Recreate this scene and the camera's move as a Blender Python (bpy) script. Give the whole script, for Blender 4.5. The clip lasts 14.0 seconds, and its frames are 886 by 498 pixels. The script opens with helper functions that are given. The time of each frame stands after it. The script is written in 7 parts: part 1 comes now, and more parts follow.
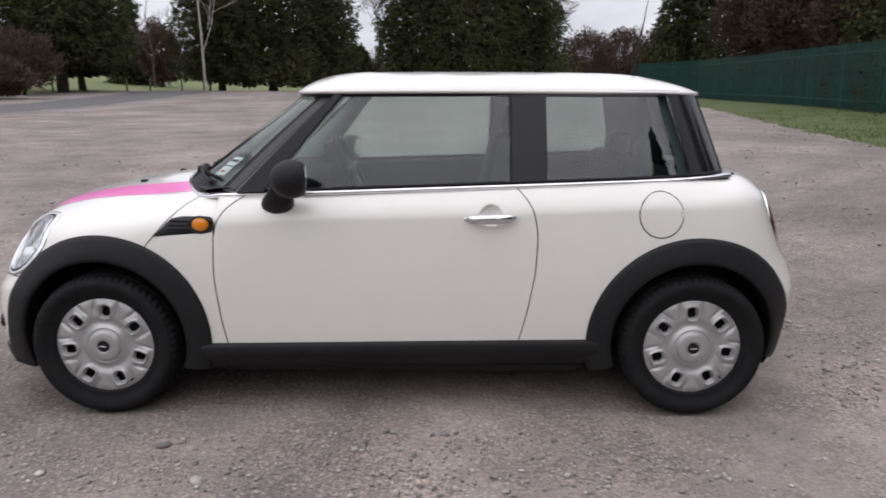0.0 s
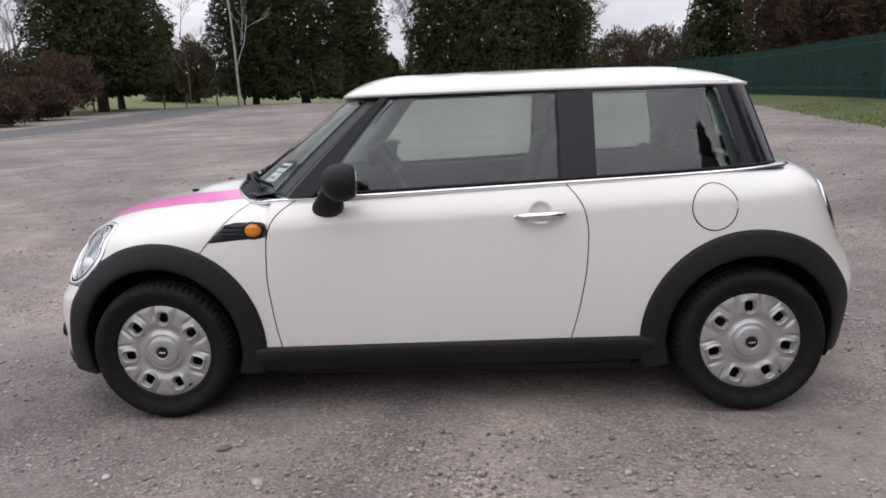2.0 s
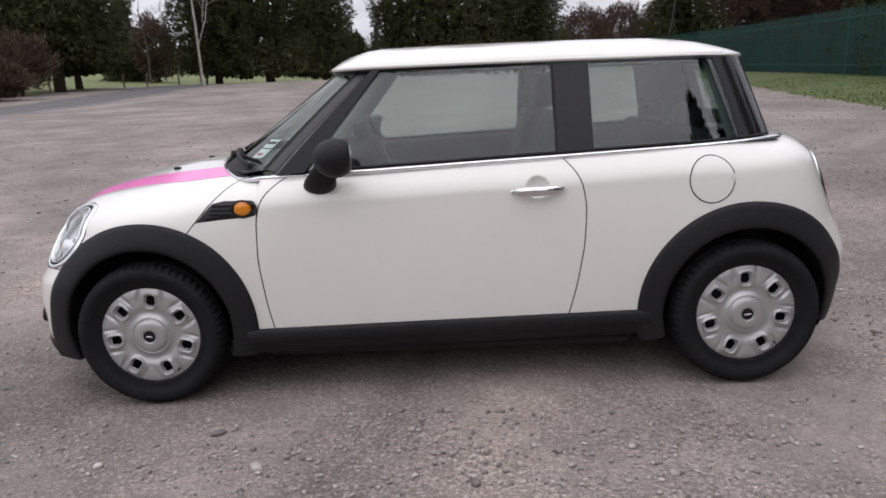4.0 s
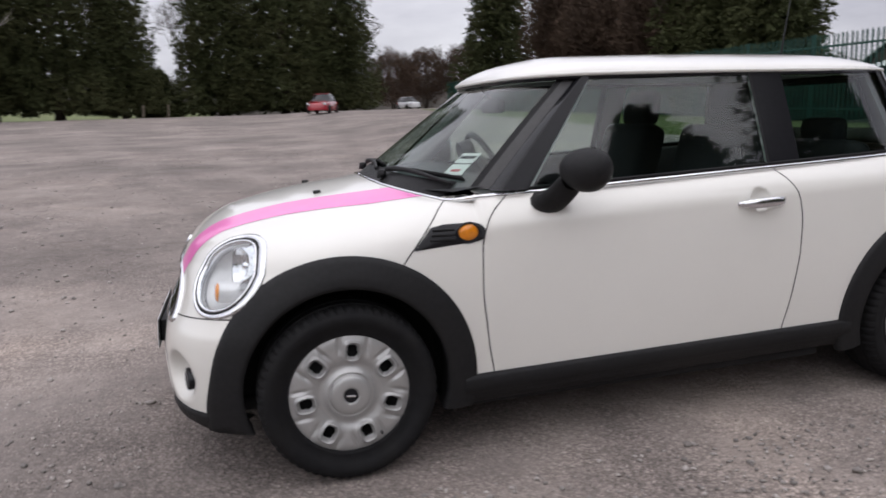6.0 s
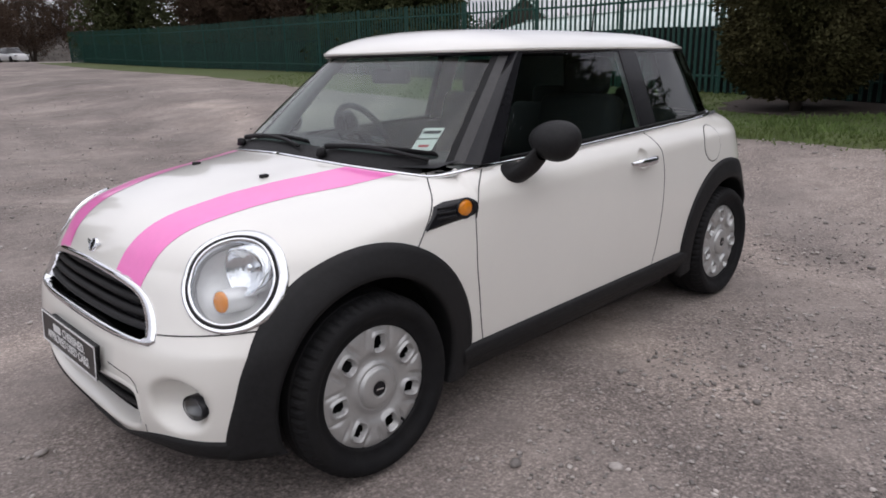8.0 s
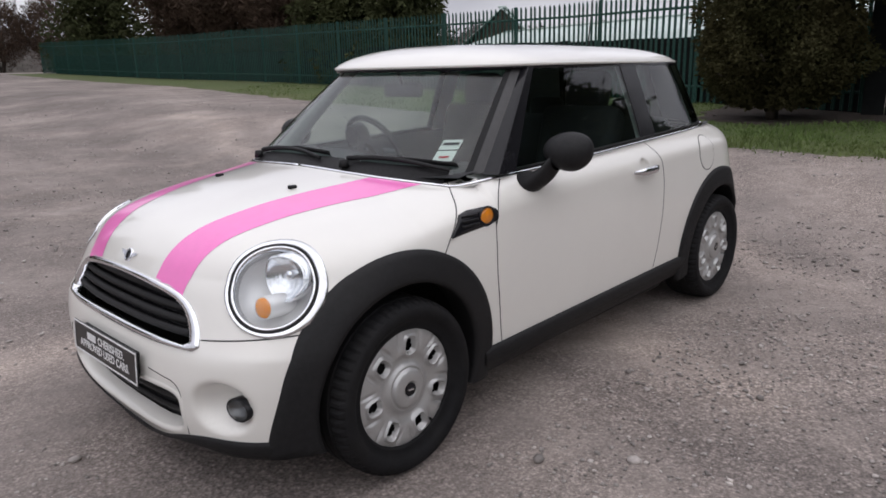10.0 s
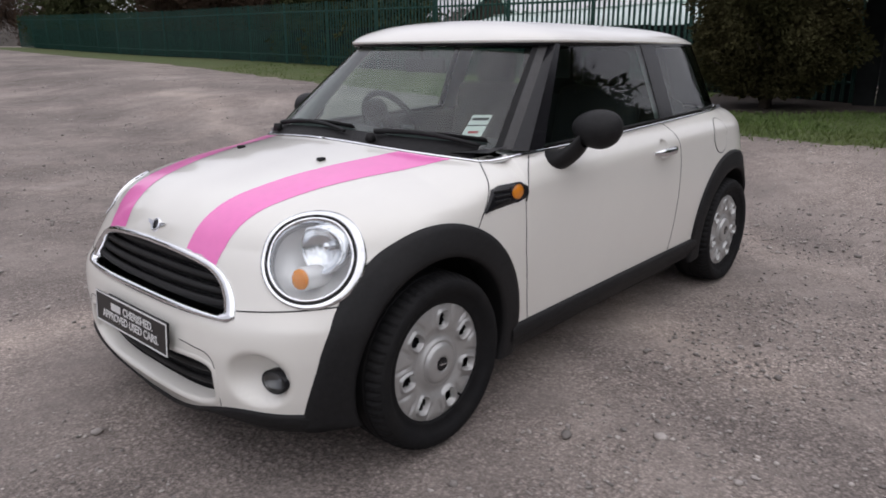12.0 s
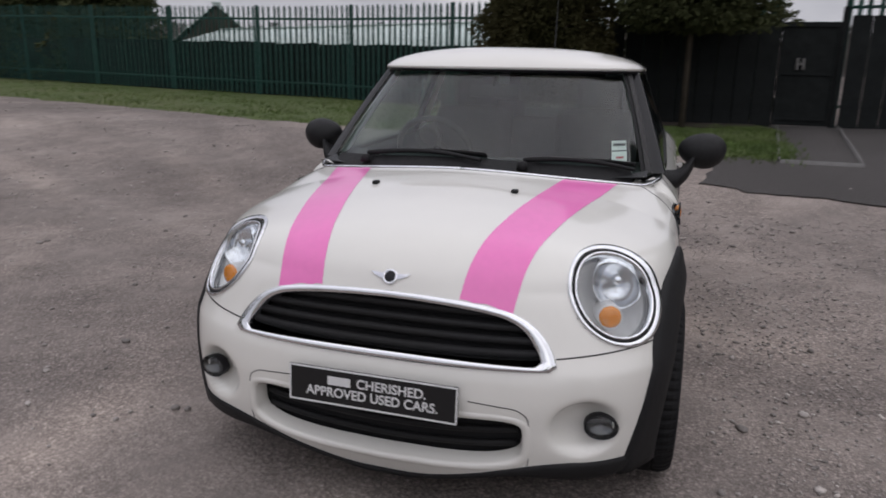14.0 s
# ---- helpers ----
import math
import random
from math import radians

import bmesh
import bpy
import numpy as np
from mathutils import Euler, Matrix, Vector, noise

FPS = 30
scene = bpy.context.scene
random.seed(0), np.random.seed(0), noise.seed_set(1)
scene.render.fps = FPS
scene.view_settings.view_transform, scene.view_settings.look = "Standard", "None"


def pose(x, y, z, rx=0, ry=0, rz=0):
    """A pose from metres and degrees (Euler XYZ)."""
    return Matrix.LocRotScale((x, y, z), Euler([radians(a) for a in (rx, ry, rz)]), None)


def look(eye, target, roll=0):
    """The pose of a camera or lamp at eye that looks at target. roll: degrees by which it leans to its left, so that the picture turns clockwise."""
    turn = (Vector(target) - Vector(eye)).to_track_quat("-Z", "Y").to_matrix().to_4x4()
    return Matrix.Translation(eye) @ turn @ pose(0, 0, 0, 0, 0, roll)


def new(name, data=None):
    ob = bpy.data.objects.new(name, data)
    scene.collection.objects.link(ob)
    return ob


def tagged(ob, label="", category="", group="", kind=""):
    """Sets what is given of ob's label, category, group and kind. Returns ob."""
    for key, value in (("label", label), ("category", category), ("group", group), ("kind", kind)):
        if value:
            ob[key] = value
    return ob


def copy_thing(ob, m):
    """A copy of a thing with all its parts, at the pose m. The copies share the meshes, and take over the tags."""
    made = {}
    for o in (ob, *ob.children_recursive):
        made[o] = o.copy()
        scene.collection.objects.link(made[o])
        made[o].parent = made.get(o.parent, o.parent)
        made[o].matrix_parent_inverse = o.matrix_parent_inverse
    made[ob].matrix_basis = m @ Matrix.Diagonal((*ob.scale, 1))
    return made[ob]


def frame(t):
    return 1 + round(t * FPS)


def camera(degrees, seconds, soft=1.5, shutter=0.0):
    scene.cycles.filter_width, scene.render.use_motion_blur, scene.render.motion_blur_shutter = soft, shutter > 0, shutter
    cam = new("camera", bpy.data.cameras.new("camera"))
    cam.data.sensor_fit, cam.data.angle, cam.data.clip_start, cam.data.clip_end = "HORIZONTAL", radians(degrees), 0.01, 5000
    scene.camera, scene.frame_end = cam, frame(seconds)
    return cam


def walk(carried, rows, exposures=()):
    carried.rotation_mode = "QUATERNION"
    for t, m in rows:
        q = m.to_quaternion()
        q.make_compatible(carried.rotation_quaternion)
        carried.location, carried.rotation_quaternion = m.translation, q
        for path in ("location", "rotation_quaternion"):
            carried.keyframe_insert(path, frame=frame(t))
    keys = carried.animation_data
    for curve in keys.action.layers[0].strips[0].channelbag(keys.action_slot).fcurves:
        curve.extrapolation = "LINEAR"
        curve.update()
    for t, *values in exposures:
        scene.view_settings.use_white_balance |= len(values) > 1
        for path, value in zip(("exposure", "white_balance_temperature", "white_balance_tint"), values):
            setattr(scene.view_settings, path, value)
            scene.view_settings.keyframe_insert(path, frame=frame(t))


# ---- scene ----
cam = camera(64.6, 14.0, soft=1.7, shutter=0.5)
PATH = [
    (0, (0.185, -3.608, 1.331), (0.185, -1.655, 0.905), 0.2),
    (0.5, (0.162, -3.61, 1.324), (0.076, -1.657, 0.902), -0.1),
    (1, (0.154, -3.618, 1.309), (0.06, -1.662, 0.899), -1.3),
    (1.5, (0.125, -3.62, 1.309), (0.029, -1.664, 0.904), -1.6),
    (2, (0.121, -3.615, 1.306), (0.023, -1.66, 0.898), -2.0),
    (2.5, (0.121, -3.611, 1.3), (0.024, -1.656, 0.889), -1.9),
    (5, (-0.414, -3.414, 1.25), (-0.211, -1.488, 0.753), -1.7),
    (5.5, (-1.023, -3.201, 1.184), (-0.657, -1.266, 0.834), -1.4),
    (6, (-1.522, -3.038, 1.212), (-0.989, -1.147, 0.836), -1.8),
    (6.5, (-1.919, -2.739, 1.225), (-1.081, -0.963, 0.845), -3.2),
    (7, (-2.192, -2.605, 1.17), (-1.011, -1.034, 0.8), -3.1),
    (7.5, (-2.378, -2.476, 1.287), (-1.068, -1.058, 0.767), -1.4),
    (10, (-2.706, -2.399, 1.331), (-1.303, -1.063, 0.836), -1.3),
    (10.5, (-2.711, -2.385, 1.322), (-1.311, -1.042, 0.833), -1.3),
    (11, (-2.714, -2.382, 1.316), (-1.319, -1.039, 0.814), -1.4),
    (11.5, (-2.73, -2.374, 1.311), (-1.32, -1.045, 0.818), -1.5),
    (12, (-2.82, -2.266, 1.295), (-1.389, -0.976, 0.758), -0.0),
    (12.5, (-2.942, -1.95, 1.232), (-1.386, -0.786, 0.764), 0.4),
    (13, (-3.244, -1.47, 1.238), (-1.615, -0.387, 0.826), -1.0),
    (13.5, (-3.417, -1.093, 1.281), (-1.668, -0.255, 0.792), -0.0),
    (14, (-3.594, -0.73, 1.323), (-1.742, -0.156, 0.833), 1.0),
]
walk(cam, [(t, look(eye, target, roll)) for t, eye, target, roll in PATH],
     exposures=[(0.0, 0.31), (2.7, 0.31), (5.0, 0.25), (7.5, 0.13), (11.0, 0.05), (12.5, -0.05), (14.0, -0.29)])


# ---- daylight: an overcast sky with a weak, wide sun ----
SUN_ELEVATION, SUN_AZIMUTH = 62.0, 200.0
world = bpy.data.worlds.new("world")
scene.world = world
world.use_nodes = True
wn, wl = world.node_tree.nodes, world.node_tree.links
wn.clear()
w_out = wn.new("ShaderNodeOutputWorld")
w_bg = wn.new("ShaderNodeBackground")
w_sky = wn.new("ShaderNodeTexSky")
w_sky.sky_type = 'NISHITA'
w_sky.sun_disc = False
w_sky.sun_elevation = radians(SUN_ELEVATION)
w_sky.sun_rotation = radians(SUN_AZIMUTH)
w_dim = wn.new("ShaderNodeMix")
w_dim.data_type = 'RGBA'
w_dim.blend_type = 'MULTIPLY'
w_dim.inputs[0].default_value = 1.0
w_dim.inputs[7].default_value = (0.09, 0.09, 0.09, 1)
w_co = wn.new("ShaderNodeTexCoord")
w_map = wn.new("ShaderNodeMapping")
w_map.inputs["Scale"].default_value = (1.0, 1.0, 3.2)
w_noise = wn.new("ShaderNodeTexNoise")
w_noise.inputs["Scale"].default_value = 2.1
w_noise.inputs["Detail"].default_value = 6.0
w_noise.inputs["Roughness"].default_value = 0.55
w_ramp = wn.new("ShaderNodeValToRGB")
w_ramp.color_ramp.elements[0].position = 0.32
w_ramp.color_ramp.elements[0].color = (0.47, 0.46, 0.53, 1)
w_ramp.color_ramp.elements[1].position = 0.68
w_ramp.color_ramp.elements[1].color = (0.90, 0.89, 0.95, 1)
w_mix = wn.new("ShaderNodeMix")
w_mix.data_type = 'RGBA'
w_mix.inputs[0].default_value = 0.9
wl.new(w_sky.outputs[0], w_dim.inputs[6])
wl.new(w_co.outputs["Generated"], w_map.inputs[0])
wl.new(w_map.outputs[0], w_noise.inputs["Vector"])
wl.new(w_noise.outputs[0], w_ramp.inputs[0])
wl.new(w_dim.outputs[2], w_mix.inputs[6])
wl.new(w_ramp.outputs[0], w_mix.inputs[7])
# an overcast sky is brighter overhead than at the horizon
w_sep = wn.new("ShaderNodeSeparateXYZ")
w_grad = wn.new("ShaderNodeMapRange")
w_grad.inputs[1].default_value, w_grad.inputs[2].default_value = 0.10, 0.75
w_grad.inputs[3].default_value, w_grad.inputs[4].default_value = 0.92, 1.75
wl.new(w_co.outputs["Generated"], w_sep.inputs[0])
wl.new(w_sep.outputs["Z"], w_grad.inputs[0])
wl.new(w_grad.outputs[0], w_bg.inputs[1])
wl.new(w_mix.outputs[2], w_bg.inputs[0])
wl.new(w_bg.outputs[0], w_out.inputs[0])

sun_data = bpy.data.lights.new("sun", 'SUN')
sun_data.energy = 0.7
sun_data.angle = radians(110)
sun_data.color = (1.0, 0.96, 0.9)
sun = new("sun", sun_data)
az, el = radians(SUN_AZIMUTH), radians(SUN_ELEVATION)
sun.matrix_world = look((math.sin(az) * math.cos(el) * 50, math.cos(az) * math.cos(el) * 50, math.sin(el) * 50), (0, 0, 0))


# ---- materials ----
def material(name, base, rough=0.5, metal=0.0, vary=0.0, grain=40.0, bump=0.0, bump_scale=200.0, coat=0.0,
             stain=0.0, stain_scale=3.0, second=None, transmission=0.0, ior=1.45, spec=0.5, object_random=0.0):
    """A node material: base colour varied by grain noise and larger stains, with fine relief."""
    m = bpy.data.materials.new(name)
    m.use_nodes = True
    n, l = m.node_tree.nodes, m.node_tree.links
    b = n["Principled BSDF"]
    b.inputs["Base Color"].default_value = (*base, 1)
    b.inputs["Roughness"].default_value = rough
    b.inputs["Metallic"].default_value = metal
    b.inputs["IOR"].default_value = ior
    b.inputs["Coat Weight"].default_value = coat
    b.inputs["Coat Roughness"].default_value = 0.04
    b.inputs["Transmission Weight"].default_value = transmission
    b.inputs["Specular IOR Level"].default_value = spec
    co = n.new("ShaderNodeTexCoord")
    col = None
    if vary or stain or second:
        fine = n.new("ShaderNodeTexNoise")
        fine.inputs["Scale"].default_value = grain
        fine.inputs["Detail"].default_value = 8
        fine.inputs["Roughness"].default_value = 0.65
        l.new(co.outputs["Object"], fine.inputs["Vector"])
        big = n.new("ShaderNodeTexNoise")
        big.inputs["Scale"].default_value = stain_scale
        big.inputs["Detail"].default_value = 5
        l.new(co.outputs["Object"], big.inputs["Vector"])
        mixa = n.new("ShaderNodeMix")
        mixa.data_type = 'RGBA'
        lo = tuple(max(0, c * (1 - vary)) for c in base)
        hi = tuple(min(1, c * (1 + vary)) for c in base)
        mixa.inputs[6].default_value = (*lo, 1)
        mixa.inputs[7].default_value = (*hi, 1)
        rmp = n.new("ShaderNodeMapRange")
        rmp.inputs[1].default_value = 0.3
        rmp.inputs[2].default_value = 0.7
        l.new(fine.outputs[0], rmp.inputs[0])
        l.new(rmp.outputs[0], mixa.inputs[0])
        mixb = n.new("ShaderNodeMix")
        mixb.data_type = 'RGBA'
        rm2 = n.new("ShaderNodeMapRange")
        rm2.inputs[1].default_value = 0.42
        rm2.inputs[2].default_value = 0.66
        rm2.inputs[4].default_value = stain
        l.new(big.outputs[0], rm2.inputs[0])
        l.new(rm2.outputs[0], mixb.inputs[0])
        l.new(mixa.outputs[2], mixb.inputs[6])
        mixb.inputs[7].default_value = (*(second or tuple(c * 0.6 for c in base)), 1)
        col = mixb.outputs[2]
        if object_random:
            info = n.new("ShaderNodeObjectInfo")
            hsv = n.new("ShaderNodeHueSaturation")
            mr = n.new("ShaderNodeMapRange")
            mr.inputs[3].default_value = 1 - object_random
            mr.inputs[4].default_value = 1 + object_random
            l.new(info.outputs["Random"], mr.inputs[0])
            l.new(mr.outputs[0], hsv.inputs["Value"])
            l.new(col, hsv.inputs["Color"])
            col = hsv.outputs[0]
        l.new(col, b.inputs["Base Color"])
    if bump:
        bn = n.new("ShaderNodeTexNoise")
        bn.inputs["Scale"].default_value = bump_scale
        bn.inputs["Detail"].default_value = 6
        l.new(co.outputs["Object"], bn.inputs["Vector"])
        bp = n.new("ShaderNodeBump")
        bp.inputs["Strength"].default_value = bump
        bp.inputs["Distance"].default_value = 0.01
        l.new(bn.outputs[0], bp.inputs["Height"])
        l.new(bp.outputs[0], b.inputs["Normal"])
    return m


def glass_material(name, tint, base_gloss=0.085):
    m = bpy.data.materials.new(name)
    m.use_nodes = True
    n, l = m.node_tree.nodes, m.node_tree.links
    n.remove(n["Principled BSDF"])
    out = n["Material Output"]
    clear = n.new("ShaderNodeBsdfTransparent")
    clear.inputs[0].default_value = (*tint, 1)
    gloss = n.new("ShaderNodeBsdfGlossy")
    gloss.inputs["Roughness"].default_value = 0.0
    face = n.new("ShaderNodeLayerWeight")
    face.inputs[0].default_value = 0.5
    steep = n.new("ShaderNodeMath")
    steep.operation = 'POWER'
    steep.inputs[1].default_value = 5.0
    l.new(face.outputs["Facing"], steep.inputs[0])
    fr = n.new("ShaderNodeMapRange")
    fr.inputs[3].default_value, fr.inputs[4].default_value = base_gloss, 1.0
    l.new(steep.outputs[0], fr.inputs[0])
    mx = n.new("ShaderNodeMixShader")
    l.new(fr.outputs[0], mx.inputs[0])
    l.new(clear.outputs[0], mx.inputs[1])
    l.new(gloss.outputs[0], mx.inputs[2])
    l.new(mx.outputs[0], out.inputs[0])
    return m


PAINT = material("white_paint", (0.76, 0.745, 0.70), rough=0.28, coat=0.9, vary=0.015, grain=6, stain=0.04, stain_scale=1.5)
PINK = material("pink_vinyl", (0.87, 0.20, 0.53), rough=0.3, coat=0.5, vary=0.03, grain=30, stain=0.1, stain_scale=4)
BLACK_PLASTIC = material("black_plastic", (0.014, 0.014, 0.015), rough=0.55, vary=0.25, grain=60, bump=0.15, bump_scale=900, stain=0.3, second=(0.020, 0.019, 0.018), spec=0.25)
GLOSS_BLACK = material("gloss_black", (0.012, 0.012, 0.014), rough=0.14, coat=0.0, vary=0.1, spec=0.30)
RUBBER = material("tyre_rubber", (0.009, 0.009, 0.010), rough=0.75, vary=0.3, grain=30, bump=0.2, bump_scale=300, stain=0.35, stain_scale=9, second=(0.019, 0.018, 0.017), spec=0.22)
SILVER = material("silver_hubcap", (0.45, 0.45, 0.445), rough=0.36, metal=0.5, vary=0.06, grain=30, stain=0.25, stain_scale=8, second=(0.30, 0.29, 0.275))
CHROME = material("chrome", (0.78, 0.79, 0.81), rough=0.09, metal=1.0, vary=0.02)
SCREEN_TRIM = material("screen_trim_rubber", (0.045, 0.044, 0.045), rough=0.5, vary=0.15, grain=50)
DARK = material("dark_cavity", (0.010, 0.010, 0.011), rough=0.8, vary=0.2)
SEAM = material("panel_gap", (0.035, 0.034, 0.033), rough=0.8, vary=0.1)
AMBER = material("amber_lens", (0.74, 0.24, 0.010), rough=0.08, coat=0.8, vary=0.12, grain=70)
SEAT_CLOTH = material("charcoal_cloth", (0.017, 0.018, 0.020), rough=0.9, vary=0.3, grain=200, bump=0.3, bump_scale=500)
DASH = material("dash_plastic", (0.022, 0.023, 0.025), rough=0.6, vary=0.2, grain=80, bump=0.2, bump_scale=700)
GREY_TRIM = material("grey_trim", (0.12, 0.13, 0.135), rough=0.7, vary=0.1, grain=50)
GLASS = glass_material("window_glass", (0.72, 0.83, 0.79), 0.075)
TINTED = glass_material("tinted_glass", (0.62, 0.73, 0.69), 0.09)
LENS = glass_material("lamp_lens", (0.95, 0.97, 0.98), 0.05)
PILLAR_TRIM = material("pale_pillar_trim", (0.62, 0.66, 0.63), rough=0.7, vary=0.06, grain=50)
FOG_BOWL = material("fog_bowl", (0.12, 0.12, 0.12), rough=0.2, metal=0.9, vary=0.3, grain=60)
LAMP_SATIN = material("lamp_satin", (0.74, 0.73, 0.72), rough=0.32, metal=0.35, vary=0.05, grain=60)
REFLECTOR = material("lamp_reflector", (0.74, 0.75, 0.77), rough=0.16, metal=1.0, vary=0.05, grain=90)
PLATE_BLACK = material("plate_black", (0.012, 0.012, 0.013), rough=0.35, vary=0.15)
PLATE_WHITE = material("plate_letter", (0.72, 0.72, 0.72), rough=0.5, vary=0.03)
PAPER = material("sticker_paper", (0.72, 0.71, 0.70), rough=0.6, vary=0.05)
RED_INK = material("sticker_red", (0.45, 0.05, 0.06), rough=0.6, vary=0.1)

GRASS_SOIL = material("turf", (0.066, 0.090, 0.025), rough=0.95, vary=0.4, grain=9, bump=0.6, bump_scale=60, stain=0.45, stain_scale=0.7, second=(0.105, 0.10, 0.045))
BARE_SOIL = material("bare_soil", (0.046, 0.034, 0.028), rough=0.95, vary=0.4, grain=14, bump=0.7, bump_scale=50, stain=0.5, stain_scale=1.4, second=(0.034, 0.027, 0.021))
GRASS_FIELD = material("pasture", (0.115, 0.140, 0.048), rough=0.95, vary=0.25, grain=2, stain=0.4, stain_scale=0.1, second=(0.16, 0.17, 0.075))
GRASS_BLADE = material("grass_blade", (0.074, 0.118, 0.025), rough=0.7, vary=0.4, grain=3, stain=0.4, stain_scale=0.6, second=(0.135, 0.145, 0.05))
TARMAC = material("tarmac", (0.105, 0.102, 0.103), rough=0.9, vary=0.2, grain=60, bump=0.4, bump_scale=300, stain=0.4, stain_scale=0.8, second=(0.10, 0.095, 0.09))
# tarmac darkened for the shade of trees, which is put into its colour
SHADED_TAR = material("shaded_tarmac", (0.062, 0.056, 0.054), rough=0.9, vary=0.25, grain=50, bump=0.4, bump_scale=300, stain=0.4, stain_scale=0.8, second=(0.044, 0.040, 0.038))
CONCRETE = material("concrete", (0.17, 0.165, 0.16), rough=0.9, vary=0.15, grain=20, bump=0.3, bump_scale=150, stain=0.3)
FENCE_GREEN = material("green_steel", (0.0055, 0.049, 0.037), rough=0.5, vary=0.2, grain=12, stain=0.3, second=(0.012, 0.038, 0.03), object_random=0.15)
CONIFER_LEAF = material("conifer_foliage", (0.052, 0.060, 0.027), rough=0.8, vary=0.32, grain=1.2, stain=0.45, stain_scale=0.25, second=(0.070, 0.066, 0.032), spec=0.08)
OLIVE_LEAF = material("olive_foliage", (0.050, 0.046, 0.021), rough=0.8, vary=0.35, grain=3.0, stain=0.5, stain_scale=0.9, second=(0.030, 0.036, 0.013), spec=0.08)
BROWN_TWIG = material("brown_twigs", (0.075, 0.052, 0.038), rough=0.9, vary=0.4, grain=1.5, stain=0.4, stain_scale=0.3, second=(0.055, 0.042, 0.035), spec=0.08)
FAR_WOOD = material("far_wood", (0.085, 0.075, 0.07), rough=0.95, vary=0.4, grain=0.4, stain=0.5, stain_scale=0.05, second=(0.06, 0.065, 0.05), spec=0.08)
BARK = material("bark", (0.075, 0.06, 0.048), rough=0.9, vary=0.35, grain=8, bump=0.6, bump_scale=25)
PALE_BARK = material("pale_bark", (0.34, 0.32, 0.29), rough=0.9, vary=0.3, grain=4, stain=0.5, stain_scale=2, second=(0.14, 0.12, 0.10))
WOOD_POST = material("weathered_wood", (0.13, 0.11, 0.085), rough=0.9, vary=0.3, grain=9)
ROOF_SHEET = material("pale_roof_sheet", (0.52, 0.60, 0.57), rough=0.6, vary=0.08, grain=2, stain=0.3, stain_scale=0.3, second=(0.42, 0.47, 0.44))
GABLE = material("brown_cladding", (0.20, 0.155, 0.13), rough=0.8, vary=0.15, grain=5, stain=0.3)
# near-black: shade on the boards, gate and shed wall is in the colour
SHADE_WALL = material("shaded_boarding", (0.015, 0.017, 0.017), rough=0.85, vary=0.3, grain=4, stain=0.4, stain_scale=0.6, spec=0.15)
RED_PAINT = material("red_paint", (0.30, 0.02, 0.03), rough=0.25, coat=0.8, vary=0.05)
FAR_WHITE = material("far_white_paint", (0.50, 0.50, 0.50), rough=0.3, coat=0.5, vary=0.05)
EARTH = material("bare_earth", (0.13, 0.105, 0.085), rough=0.95, vary=0.3, grain=8, stain=0.3)


